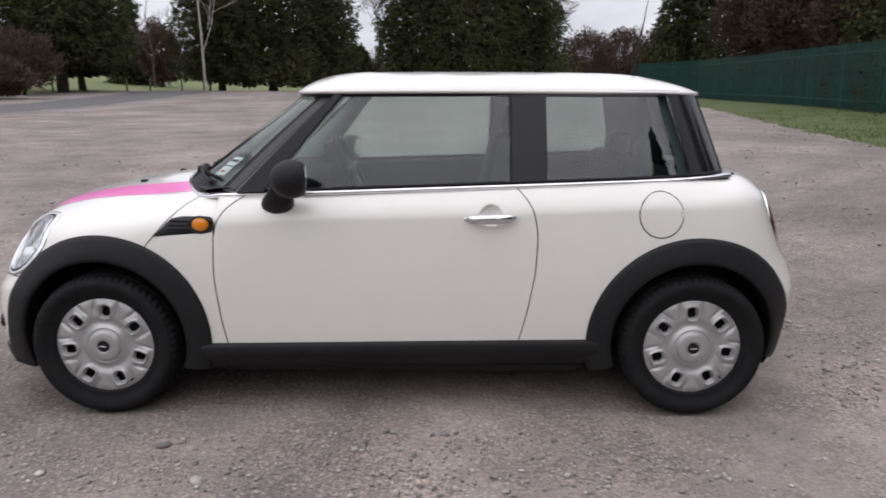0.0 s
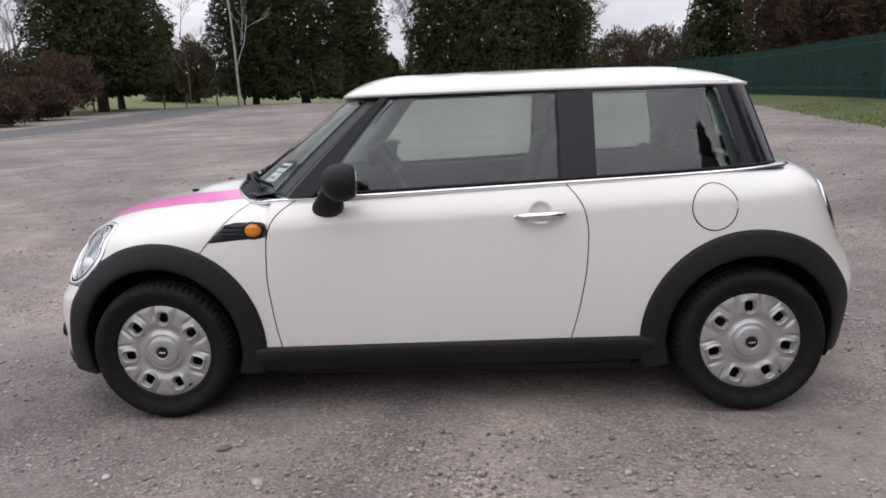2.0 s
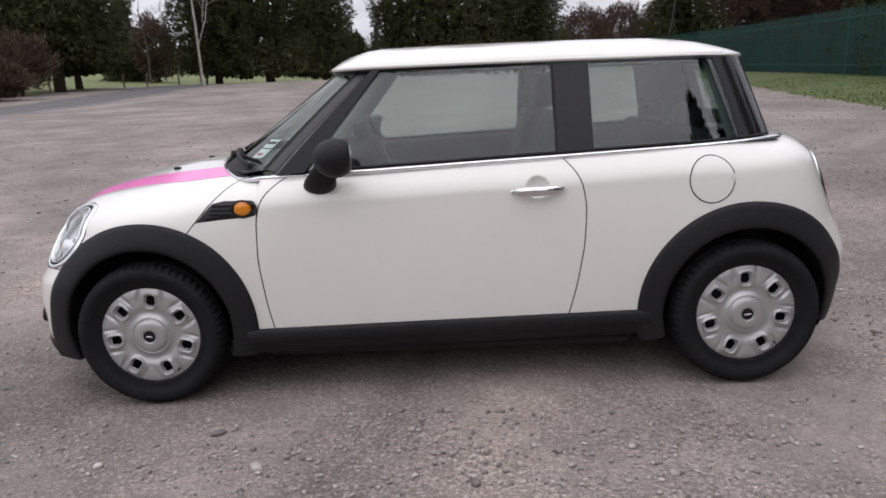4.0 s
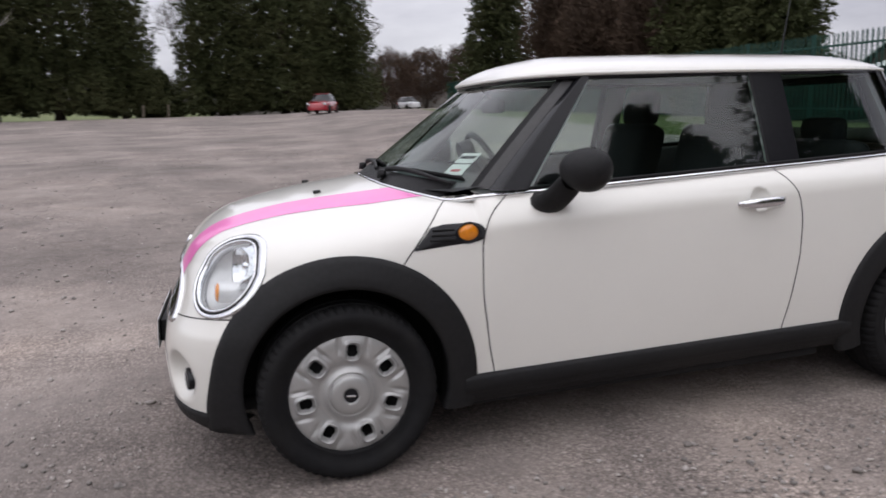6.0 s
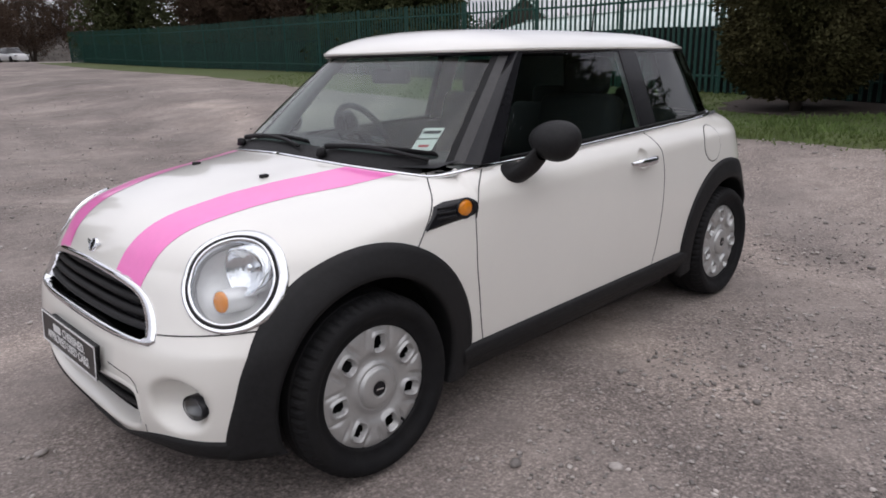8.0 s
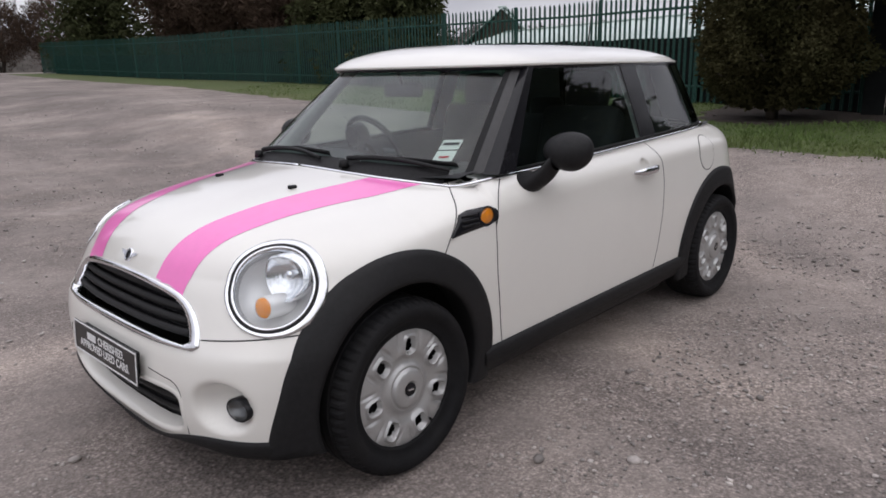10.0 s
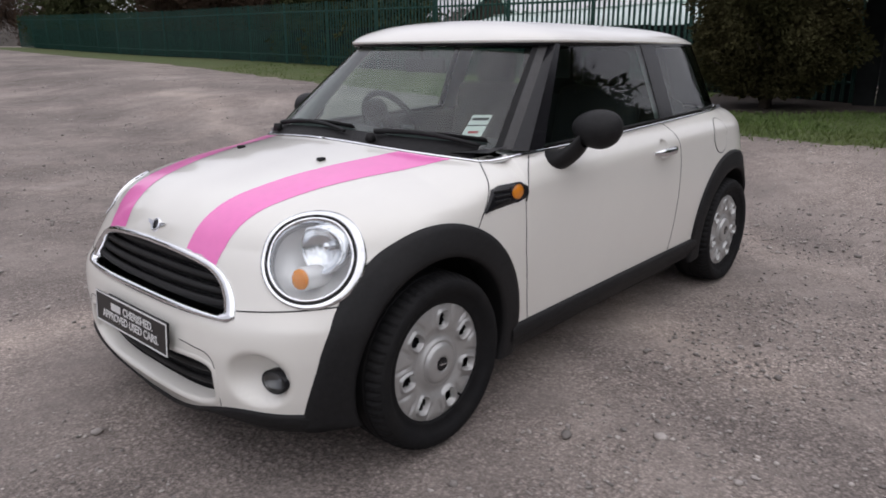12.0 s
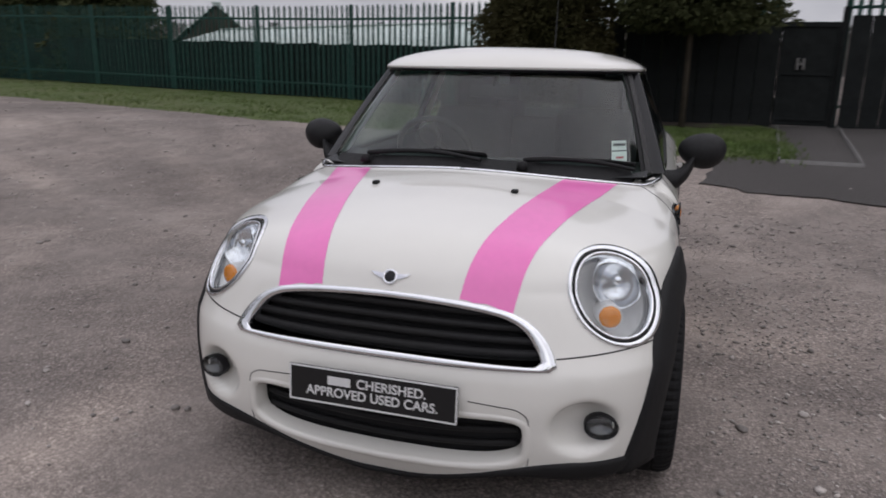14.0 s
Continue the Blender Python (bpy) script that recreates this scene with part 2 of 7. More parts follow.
def gravel_material():
    """Compacted stone: fine grit, scattered pebbles and large dusty patches."""
    m = bpy.data.materials.new("gravel")
    m.use_nodes = True
    n, l = m.node_tree.nodes, m.node_tree.links
    b = n["Principled BSDF"]
    b.inputs["Roughness"].default_value = 0.95
    b.inputs["Specular IOR Level"].default_value = 0.25
    co = n.new("ShaderNodeTexCoord")

    def noise_at(scale, detail=6.0, rough=0.6):
        t = n.new("ShaderNodeTexNoise")
        t.inputs["Scale"].default_value = scale
        t.inputs["Detail"].default_value = detail
        t.inputs["Roughness"].default_value = rough
        l.new(co.outputs["Object"], t.inputs["Vector"])
        return t.outputs[0]

    def ramp(value, stops):
        r = n.new("ShaderNodeValToRGB")
        r.color_ramp.elements[0].position, r.color_ramp.elements[0].color = stops[0][0], (*stops[0][1], 1)
        r.color_ramp.elements[1].position, r.color_ramp.elements[1].color = stops[-1][0], (*stops[-1][1], 1)
        for p, c in stops[1:-1]:
            e = r.color_ramp.elements.new(p)
            e.color = (*c, 1)
        l.new(value, r.inputs[0])
        return r.outputs[0]

    def mixed(kind, fac, a, bb):
        x = n.new("ShaderNodeMix")
        x.data_type = 'RGBA'
        x.blend_type = kind
        if isinstance(fac, float):
            x.inputs[0].default_value = fac
        else:
            l.new(fac, x.inputs[0])
        l.new(a, x.inputs[6])
        l.new(bb, x.inputs[7])
        return x.outputs[2]

    white = n.new("ShaderNodeRGB")
    white.outputs[0].default_value = (1, 1, 1, 1)
    patches = ramp(noise_at(0.35, 7, 0.62), [(0.34, (0.190, 0.169, 0.157)), (0.5, (0.262, 0.233, 0.216)), (0.66, (0.352, 0.310, 0.283))])
    blotch = ramp(noise_at(1.3, 5, 0.6), [(0.32, (0.88, 0.87, 0.87)), (0.68, (1.10, 1.09, 1.08))])
    mid = ramp(noise_at(6.0, 7, 0.75), [(0.3, (0.80, 0.79, 0.79)), (0.7, (1.15, 1.13, 1.12))])
    grit = ramp(noise_at(85.0, 5, 0.75), [(0.3, (0.36, 0.35, 0.35)), (0.52, (0.97, 0.96, 0.96)), (0.70, (1.90, 1.88, 1.86))])
    vor = n.new("ShaderNodeTexVoronoi")
    vor.inputs["Scale"].default_value = 42.0
    l.new(co.outputs["Object"], vor.inputs["Vector"])
    pebble = ramp(vor.outputs["Distance"], [(0.0, (1.35, 1.34, 1.33)), (0.32, (1.02, 1.02, 1.02)), (0.6, (0.66, 0.66, 0.66))])
    # fine dust lies over the stones in patches
    dust = ramp(noise_at(0.9, 6, 0.66), [(0.44, (0.0, 0.0, 0.0)), (0.60, (0.72, 0.72, 0.72))])
    c = mixed('MULTIPLY', 1.0, patches, mid)
    c = mixed('MULTIPLY', 1.0, c, blotch)
    c = mixed('MULTIPLY', 1.0, c, mixed('MIX', dust, grit, white.outputs[0]))
    c = mixed('MULTIPLY', 0.75, c, mixed('MIX', dust, pebble, white.outputs[0]))
    # pale worn arcs where vehicles have turned
    for cx, cy, radius, wide in ((-0.6, 11.4, 5.0, 0.30), (-0.6, 11.4, 3.4, 0.26), (-3.0, 9.0, 7.8, 0.28), (-3.0, 9.0, 6.3, 0.28), (-9.0, 2.0, 6.2, 0.30), (-9.0, 2.0, 4.7, 0.30), (6.0, -4.0, 6.5, 0.28), (6.0, -4.0, 5.0, 0.28)):
        flat = n.new("ShaderNodeVectorMath")
        flat.operation = 'MULTIPLY'
        flat.inputs[1].default_value = (1, 1, 0)
        l.new(co.outputs["Object"], flat.inputs[0])
        reach = n.new("ShaderNodeVectorMath")
        reach.operation = 'DISTANCE'
        reach.inputs[1].default_value = (cx, cy, 0)
        l.new(flat.outputs[0], reach.inputs[0])
        off = n.new("ShaderNodeMath")
        off.operation = 'SUBTRACT'
        off.inputs[1].default_value = radius
        l.new(reach.outputs["Value"], off.inputs[0])
        size = n.new("ShaderNodeMath")
        size.operation = 'ABSOLUTE'
        l.new(off.outputs[0], size.inputs[0])
        band = n.new("ShaderNodeMapRange")
        band.inputs[1].default_value, band.inputs[2].default_value = wide, 0.04
        band.inputs[3].default_value, band.inputs[4].default_value = 0.0, 1.0
        l.new(size.outputs[0], band.inputs[0])
        broken = n.new("ShaderNodeMath")
        broken.operation = 'MULTIPLY'
        l.new(band.outputs[0], broken.inputs[0])
        l.new(ramp(noise_at(0.55, 4, 0.6), [(0.42, (0.0, 0.0, 0.0)), (0.62, (0.8, 0.8, 0.8))]), broken.inputs[1])
        worn = n.new("ShaderNodeRGB")
        worn.outputs[0].default_value = (1.26, 1.24, 1.21, 1)
        c = mixed('MULTIPLY', 1.0, c, mixed('MIX', broken.outputs[0], white.outputs[0], worn.outputs[0]))
    l.new(c, b.inputs["Base Color"])
    add = n.new("ShaderNodeMath")
    add.operation = 'MULTIPLY_ADD'
    l.new(vor.outputs["Distance"], add.inputs[0])
    add.inputs[1].default_value = -0.8
    l.new(noise_at(70.0, 6, 0.7), add.inputs[2])
    bp = n.new("ShaderNodeBump")
    bp.inputs["Strength"].default_value = 0.55
    bp.inputs["Distance"].default_value = 0.012
    l.new(add.outputs[0], bp.inputs["Height"])
    l.new(bp.outputs[0], b.inputs["Normal"])
    return m


GRAVEL = gravel_material()
PEBBLE = material("pebbles", (0.33, 0.30, 0.28), rough=0.9, vary=0.35, grain=14, stain=0.5, stain_scale=30, second=(0.19, 0.175, 0.168))


def vary_by_island(m, low, high):
    """Each separate stone of a joined mesh gets its own lightness."""
    n, l = m.node_tree.nodes, m.node_tree.links
    b = n["Principled BSDF"]
    col = b.inputs["Base Color"].links[0].from_socket
    geo = n.new("ShaderNodeNewGeometry")
    mr = n.new("ShaderNodeMapRange")
    mr.inputs[3].default_value, mr.inputs[4].default_value = low, high
    hsv = n.new("ShaderNodeHueSaturation")
    l.new(geo.outputs["Random Per Island"], mr.inputs[0])
    l.new(mr.outputs[0], hsv.inputs["Value"])
    l.new(col, hsv.inputs["Color"])
    l.new(hsv.outputs[0], b.inputs["Base Color"])


vary_by_island(PEBBLE, 0.55, 1.45)


# ---- helpers for meshes ----
def mesh_object(name, verts, faces, mat, smooth=False, parent=None, label=""):
    me = bpy.data.meshes.new(name)
    verts = np.asarray(verts, dtype=np.float32)
    lens = np.array([len(f) for f in faces], dtype=np.int32) if not isinstance(faces, np.ndarray) else np.full(len(faces), faces.shape[1], dtype=np.int32)
    loops = np.concatenate([np.asarray(f, dtype=np.int32) for f in faces]) if not isinstance(faces, np.ndarray) else faces.astype(np.int32).ravel()
    me.vertices.add(len(verts))
    me.vertices.foreach_set("co", verts.ravel())
    me.loops.add(len(loops))
    me.loops.foreach_set("vertex_index", loops)
    me.polygons.add(len(lens))
    me.polygons.foreach_set("loop_start", (np.cumsum(lens) - lens).astype(np.int32))
    me.polygons.foreach_set("loop_total", lens)
    me.update(calc_edges=True)
    me.validate()
    me.materials.append(mat)
    if smooth:
        me.polygons.foreach_set("use_smooth", [True] * len(me.polygons))
    me.update()
    ob = new(name, me)
    if parent is not None:
        ob.parent = parent
    if label:
        tagged(ob, label)
    return ob


def part(name, bm, mat, parent, label="", smooth=False):
    me = bpy.data.meshes.new(name)
    bmesh.ops.recalc_face_normals(bm, faces=bm.faces)
    bm.to_mesh(me)
    bm.free()
    me.materials.append(mat)
    if smooth:
        me.polygons.foreach_set("use_smooth", [True] * len(me.polygons))
    ob = new(name, me)
    if parent is not None:
        ob.parent = parent
    if label:
        tagged(ob, label)
    return ob


def box_bm(sx, sy, sz, centre=(0, 0, 0), bevel=0.0, segments=2, turn=None):
    bm = bmesh.new()
    bmesh.ops.create_cube(bm, size=1.0)
    bmesh.ops.scale(bm, vec=(sx, sy, sz), verts=bm.verts)
    if bevel:
        bmesh.ops.bevel(bm, geom=list(bm.edges), offset=bevel, segments=segments, affect='EDGES', profile=0.5)
    if turn is not None:
        bmesh.ops.transform(bm, matrix=turn, verts=bm.verts)
    bmesh.ops.translate(bm, vec=centre, verts=bm.verts)
    return bm


def tube(points, radius, sides=8, cap=True):
    """Verts and faces of a tube along points; radius is a number or one per point."""
    pts = np.asarray(points, float)
    rad = np.broadcast_to(np.asarray(radius, float), (len(pts),))
    verts, faces = [], []
    tang = np.gradient(pts, axis=0)
    for p, t, r in zip(pts, tang, rad):
        t = t / (np.linalg.norm(t) + 1e-9)
        a = np.cross(t, (0, 0, 1) if abs(t[2]) < 0.9 else (1, 0, 0))
        a /= np.linalg.norm(a)
        b = np.cross(t, a)
        for k in range(sides):
            w = 2 * math.pi * k / sides
            verts.append(p + r * (math.cos(w) * a + math.sin(w) * b))
    n = len(pts)
    for i in range(n - 1):
        for k in range(sides):
            k2 = (k + 1) % sides
            faces.append((i * sides + k, i * sides + k2, (i + 1) * sides + k2, (i + 1) * sides + k))
    if cap:
        faces.append(tuple(range(sides))[::-1])
        faces.append(tuple((n - 1) * sides + k for k in range(sides)))
    return verts, faces


# ---- the ground: level under the car, rising gently all round ----
def ground_z(x, y):
    d = np.hypot(x, y)
    s = np.maximum(0, d - 3) ** 2 / (np.maximum(0, d - 3) + 4)
    bank = np.clip((x - 2.0) / 3.6, 0, 1)
    bank = 0.36 * bank * bank * (3 - 2 * bank) * (1 - 0.6 * np.clip((d - 30) / 40, 0, 1))
    far = np.clip((y - 28) / 40, 0, 1)
    return 1.5 * (1 - np.exp(-s / 38)) + bank + 0.55 * far * far * (3 - 2 * far)


def ground_sheet():
    radii = np.concatenate([np.arange(0.2, 10, 0.2), np.geomspace(10, 2500, 70)])
    sides = 160
    ang = np.linspace(0, 2 * math.pi, sides, endpoint=False)
    verts, faces = [(0, 0, 0)], []
    for r in radii:
        for a in ang:
            x, y = r * math.cos(a), r * math.sin(a)
            relief = 0.008 * noise.noise((x * 0.7, y * 0.7, 0.3)) + 0.004 * noise.noise((x * 2.3, y * 2.3, 1.0))
            if r < 2.6:
                relief *= 0.3
            verts.append((x, y, float(ground_z(x, y)) + relief - 0.002))
    for k in range(sides):
        faces.append((0, 1 + k, 1 + (k + 1) % sides))
    for i in range(len(radii) - 1):
        a0, b0 = 1 + i * sides, 1 + (i + 1) * sides
        for k in range(sides):
            k2 = (k + 1) % sides
            faces.append((a0 + k, b0 + k, b0 + k2, a0 + k2))
    ob = mesh_object("ground", verts, faces, GRAVEL, smooth=True)
    return tagged(ob, "pale brown-grey compacted gravel of a car park", "ground", kind="structure")


ground_sheet()


def strip_on_ground(name, left, right, mat, lift, label, category, steps=60, across=6, rise=0.0, ragged=0.0):
    """A sheet on the ground between two lines of (x, y) control points."""
    def along(line, t):
        line = np.asarray(line, float)
        s = np.linspace(0, 1, len(line))
        return np.array([np.interp(t, s, line[:, k]) for k in (0, 1)])
    verts, faces = [], []
    for i in range(steps + 1):
        a, b = along(left, i / steps), along(right, i / steps)
        for j in range(across + 1):
            x, y = a + (b - a) * j / across
            if ragged:
                x += ragged * noise.noise((x * 1.3, y * 1.3, 5.0)) + 0.5 * ragged * noise.noise((x * 4.1, y * 4.1, 8.0))
                y += ragged * noise.noise((x * 1.3, y * 1.3, 9.0)) + 0.5 * ragged * noise.noise((x * 4.1, y * 4.1, 2.0))
            up = 1 - j / across
            edge = (lift if 0 < j < across else -0.02) + rise * up * up * (3 - 2 * up)
            verts.append((x, y, float(ground_z(x, y)) + edge))
    w = across + 1
    for i in range(steps):
        for j in range(across):
            faces.append((i * w + j, i * w + j + 1, (i + 1) * w + j + 1, (i + 1) * w + j))
    ob = mesh_object(name, verts, faces, mat, smooth=True)
    return tagged(ob, label, category, kind="structure")


# bare earth below the screen and the bush
BED_EDGE = [(8.7, -2.1), (8.7, -1.0), (8.2, 0.1), (7.5, 0.7), (7.35, 1.2), (7.9, 2.3), (9.3, 2.7)]

# fence line, from the far end of the car park to the near corner
FENCE = [(15.0, 52.82), (14.0, 28.5), (12.7, 15.6), (11.8, 7.1), (10.4, 2.6), (9.35, 0.05), (9.45, -2.37)]
FENCE_ON = [(9.5, -3.36), (9.7, -6.62), (9.85, -11.2)]
GRASS_EDGE = [(12.6, 52.82), (9.9, 23.18), (7.9, 12.54), (7.0, 6.68), (6.4, 3.11), (5.3, 0.68), (5.15, -2.06)]
strip_on_ground("verge", GRASS_EDGE, [(x + 1.5, y) for x, y in FENCE], GRASS_SOIL, 0.03, "rough green grass verge below a steel fence", "grass", steps=160, across=18, ragged=0.25)
strip_on_ground("soil_bed", BED_EDGE, [(9.8, -2.1), (9.8, -1.0), (9.8, 0.1), (9.9, 0.7), (10.2, 1.3), (10.4, 2.0), (10.5, 2.6)], BARE_SOIL, 0.05, "bare dark red-brown soil under the evergreen bush", "soil", steps=70, across=24, ragged=0.3)
strip_on_ground("drive", [(4.05, -1.05), (5.40, -1.35), (7.3, -1.8), (9.5, -2.3)], [(3.0, -6.8), (5.2, -7.3), (7.6, -7.8), (10.6, -8.3)], SHADED_TAR, 0.012, "dark worn tarmac drive leading to a gate, with tree shade in its colour", "drive", steps=110, across=90, ragged=0.14)
SLAB_L, SLAB_R = [(5.13, -2.02), (7.2, -2.27), (9.35, -2.52)], [(5.07, -2.80), (7.2, -3.10), (9.40, -3.40)]


def beside(line, d):
    return [(x, y + d) for x, y in line]


strip_on_ground("gate_slab", SLAB_L, SLAB_R, SHADED_TAR, 0.03, "dark paved slab in front of the gate, with tree shade in its colour", "slab", steps=10, across=4)
strip_on_ground("slab_edge", beside(SLAB_L, 0.045), SLAB_L, CONCRETE, 0.05, "pale concrete edging of the slab", "edging", steps=10, across=3)
strip_on_ground("slab_edge", SLAB_R, beside(SLAB_R, -0.045), CONCRETE, 0.05, "pale concrete edging of the slab", "edging", steps=10, across=3)
strip_on_ground("slab_edge", [(5.085, -2.0), (5.025, -2.83)], [(5.13, -2.0), (5.07, -2.83)], CONCRETE, 0.052, "pale concrete edging of the slab", "edging", steps=6, across=3)
strip_on_ground("road", [(-22.4, -60.0), (-18.8, 0.0), (-19.8, 20.0), (-21.6, 32.0), (-24.6, 50.0), (-33.0, 80.0), (-60.0, 160.0)], [(-18.0, -60.0), (-14.6, 0.0), (-15.6, 19.0), (-16.7, 34.0), (-18.2, 50.0), (-22.0, 80.0), (-46.0, 160.0)], TARMAC, 0.02, "grey tarmac lane along the car park", "road", steps=60, across=5)
strip_on_ground("road_line", [(-14.55, -10.0), (-15.5, 19.0), (-16.6, 34.0), (-18.1, 50.0)], [(-14.2, -10.0), (-15.2, 19.0), (-16.3, 34.0), (-17.7, 50.0)], CONCRETE, 0.035, "pale kerb line beside the lane", "kerb", steps=40, across=3)
strip_on_ground("field", [(-150.0, 30.0), (-120.0, 110.0), (-60.0, 190.0), (-10.0, 200.0)], [(-25.0, 0.0), (-29.0, 54.0), (-30.0, 76.0), (-4.0, 86.0)], GRASS_FIELD, 0.04, "bright green grass field beyond the lane", "field", steps=40, across=20, rise=4.2)


# ---- trees ----
def blade_cloud(points, normals, size, rng, spread=0.6, aspect=0.35, droop=0.0):
    """Many small leaf-like quads at points; each leans along its normal."""
    p = np.asarray(points, float)
    n = len(p)
    d = np.asarray(normals, float) + rng.normal(0, spread, (n, 3))
    d[:, 2] -= droop
    d /= np.linalg.norm(d, axis=1, keepdims=True) + 1e-9
    s = np.cross(d, rng.normal(0, 1, (n, 3)))
    s /= np.linalg.norm(s, axis=1, keepdims=True) + 1e-9
    L = (size * rng.uniform(0.6, 1.5, n))[:, None]
    W = L * aspect * rng.uniform(0.7, 1.4, n)[:, None]
    verts = np.stack([p - s * W * 0.5, p + d * L * 0.5 - s * W, p + d * L, p + d * L * 0.5 + s * W], 1).reshape(-1, 3)
    return verts, np.arange(4 * n).reshape(-1, 4)


def conifer(x, y, height, radius, count, leaf=0.5, seed=0, mat=CONIFER_LEAF, skirt=0.04, shape=0.75, label="", category="tree", lumps=26, base=None, tuck=(0.06, 0.72), stem=1.0):
    """A dense evergreen: a tapered trunk, tiers of limbs and a ragged crown of sprays."""
    rng = np.random.default_rng(seed)
    z0 = float(ground_z(x, y)) - 0.05 if base is None else base
    tree = new("conifer_tree")
    tree.location = (x, y, z0)
    v, f = tube([(0, 0, 0), (0.03 * height * 0.1, 0, height * 0.5), (0, 0.02, height * 0.97)], [(radius * 0.075 + 0.05) * stem, (radius * 0.05 + 0.03) * stem, 0.02], 9)
    mesh_object("trunk", v, f, BARK, True, tree)
    v, f = [], []
    for k in range(lumps):
        h = height * (skirt + 0.02 + (0.9 - skirt) * (k + 0.5) / lumps)
        a = k * 2.39996 + rng.uniform(-0.4, 0.4)
        r = radius * 0.8 * (1 - (h / height)) ** shape
        vv, ff = tube([(0, 0, h), (math.cos(a) * r * 0.5, math.sin(a) * r * 0.5, h + 0.05 * r), (math.cos(a) * r, math.sin(a) * r, h + 0.25 * r)], [0.012 * height * 0.3 + 0.02, 0.03, 0.01], 5)
        f += [tuple(i + len(v) for i in q) for q in ff]
        v += vv
    mesh_object("branchwork", v, f, BARK, True, tree)
    # lumps of sprays give the crown an uneven outline
    tufts = int(count / 4.5)
    each = 6
    count = tufts
    h = skirt + (1 - skirt) * (1 - rng.uniform(0, 1, count) ** 0.62)
    a = rng.uniform(0, 2 * math.pi, count)
    uneven = np.array([0.76 + 0.46 * noise.noise((math.cos(q) * 1.6 + seed, math.sin(q) * 1.6, p * height / radius * 1.1)) + 0.30 * noise.noise((math.cos(q) * 4.0, math.sin(q) * 4.0 + seed, p * height / radius * 3.2)) for p, q in zip(h, a)])
    foot = np.clip((h - skirt) / tuck[0] + tuck[1], 0, 1)
    env = radius * (1 - h) ** shape * foot * (uneven + 0.15)
    r = env * (1 - 0.5 * rng.uniform(0, 1, count) ** 1.6)
    pts = np.stack([np.cos(a) * r, np.sin(a) * r, h * height], 1)
    # a tuft is a spray of narrow needles fanning out along a drooping shoot
    nrm = np.stack([np.cos(a), np.sin(a), rng.uniform(-0.5, 0.45, count)], 1)
    along = rng.uniform(0, 1, (count, each, 1))
    pts = pts[:, None] + nrm[:, None] * along * leaf * 1.5 + rng.normal(0, 0.16 * leaf, (count, each, 3)) - along ** 2 * (0, 0, 0.35 * leaf)
    nrm = np.repeat(nrm, each, 0)
    v, f = blade_cloud(pts.reshape(-1, 3), nrm, leaf * 0.82, rng, 0.5, 0.21, 0.2)
    # broad shaded sprays close the middle of the crown
    few = count // 2
    ri = env[:few] * rng.uniform(0.15, 0.68, few)
    core = np.stack([np.cos(a[:few]) * ri, np.sin(a[:few]) * ri, h[:few] * height], 1)
    v2, f2 = blade_cloud(core, np.stack([np.cos(a[:few]), np.sin(a[:few]), 0 * ri], 1), leaf * 1.9, rng, 0.7, 0.42, 0.3)
    f = np.concatenate([f, f2 + len(v)])
    v = np.concatenate([v, v2])
    mesh_object("crown", v, f, mat, False, tree)
    return tagged(tree, label or "tall dark green conifer with a dense ragged crown", category)


def bare_tree(x, y, height, seed, mat=BARK, spread=0.5, levels=4, label="", trunk=0.12, twig=0.012, name="bare_tree", forks=4, lean=0.0):
    """A leafless tree: trunk and forking limbs down to twigs."""
    rng = np.random.default_rng(seed)
    tree = new(name)
    tree.location = (x, y, float(ground_z(x, y)) - 0.05)
    tv, tf, lv, lf = [], [], [], []

    def grow(p, d, length, radius, level):
        mid = p + d * length * 0.5 + rng.normal(0, 0.04 * length, 3)
        end = p + d * length + rng.normal(0, 0.05 * length, 3)
        vv, ff = tube([p, mid, end], [radius, radius * 0.8, radius * 0.55], 7 if level == 0 else 4, cap=False)
        store_v, store_f = (tv, tf) if level == 0 else (lv, lf)
        store_f.extend(tuple(i + len(store_v) for i in q) for q in ff)
        store_v.extend(vv)
        if level >= levels:
            return
        for k in range(forks + (1 if level else 0)):
            t = rng.uniform(0.35, 1.0) if level else rng.uniform(0.3, 1.0)
            q = p + (end - p) * t
            nd = d + rng.normal(0, spread, 3)
            nd[2] = abs(nd[2]) * 0.8 + 0.15
            nd /= np.linalg.norm(nd)
            grow(q, nd, length * rng.uniform(0.45, 0.65), max(twig, radius * 0.5 * (1.1 - 0.4 * t)), level + 1)

    d0 = np.array([lean, 0.02, 1.0])
    grow(np.zeros(3), d0 / np.linalg.norm(d0), height * 0.55, trunk, 0)
    mesh_object("trunk", tv, tf, mat, True, tree)
    mesh_object("branchwork", lv, lf, mat, False, tree)
    return tagged(tree, label or "leafless tree with a spray of fine bare twigs", "tree")


conifer(-30.2, 53.8, 24.0, 5.5, 72500, 0.27, 11, skirt=0.085, shape=0.42, label="broad dark conifer beside the road")
conifer(-31.8, 60.0, 19.0, 3.4, 26100, 0.27, 12, skirt=0.08, shape=0.5, label="dark conifer beside the road")
conifer(-22.0, 68.5, 22.0, 4.4, 34800, 0.27, 13, skirt=0.05, shape=0.45)
conifer(-17.0, 69.0, 26.0, 5.8, 52200, 0.27, 14, skirt=0.03, shape=0.45)
conifer(-11.8, 71.0, 17.0, 3.8, 26100, 0.27, 15, skirt=0.03, shape=0.55)
conifer(-3.0, 75.0, 22.0, 4.8, 31900, 0.30, 16, skirt=0.02, shape=0.45)
conifer(3.5, 75.0, 27.0, 6.2, 49300, 0.30, 17, skirt=0.02, shape=0.45)
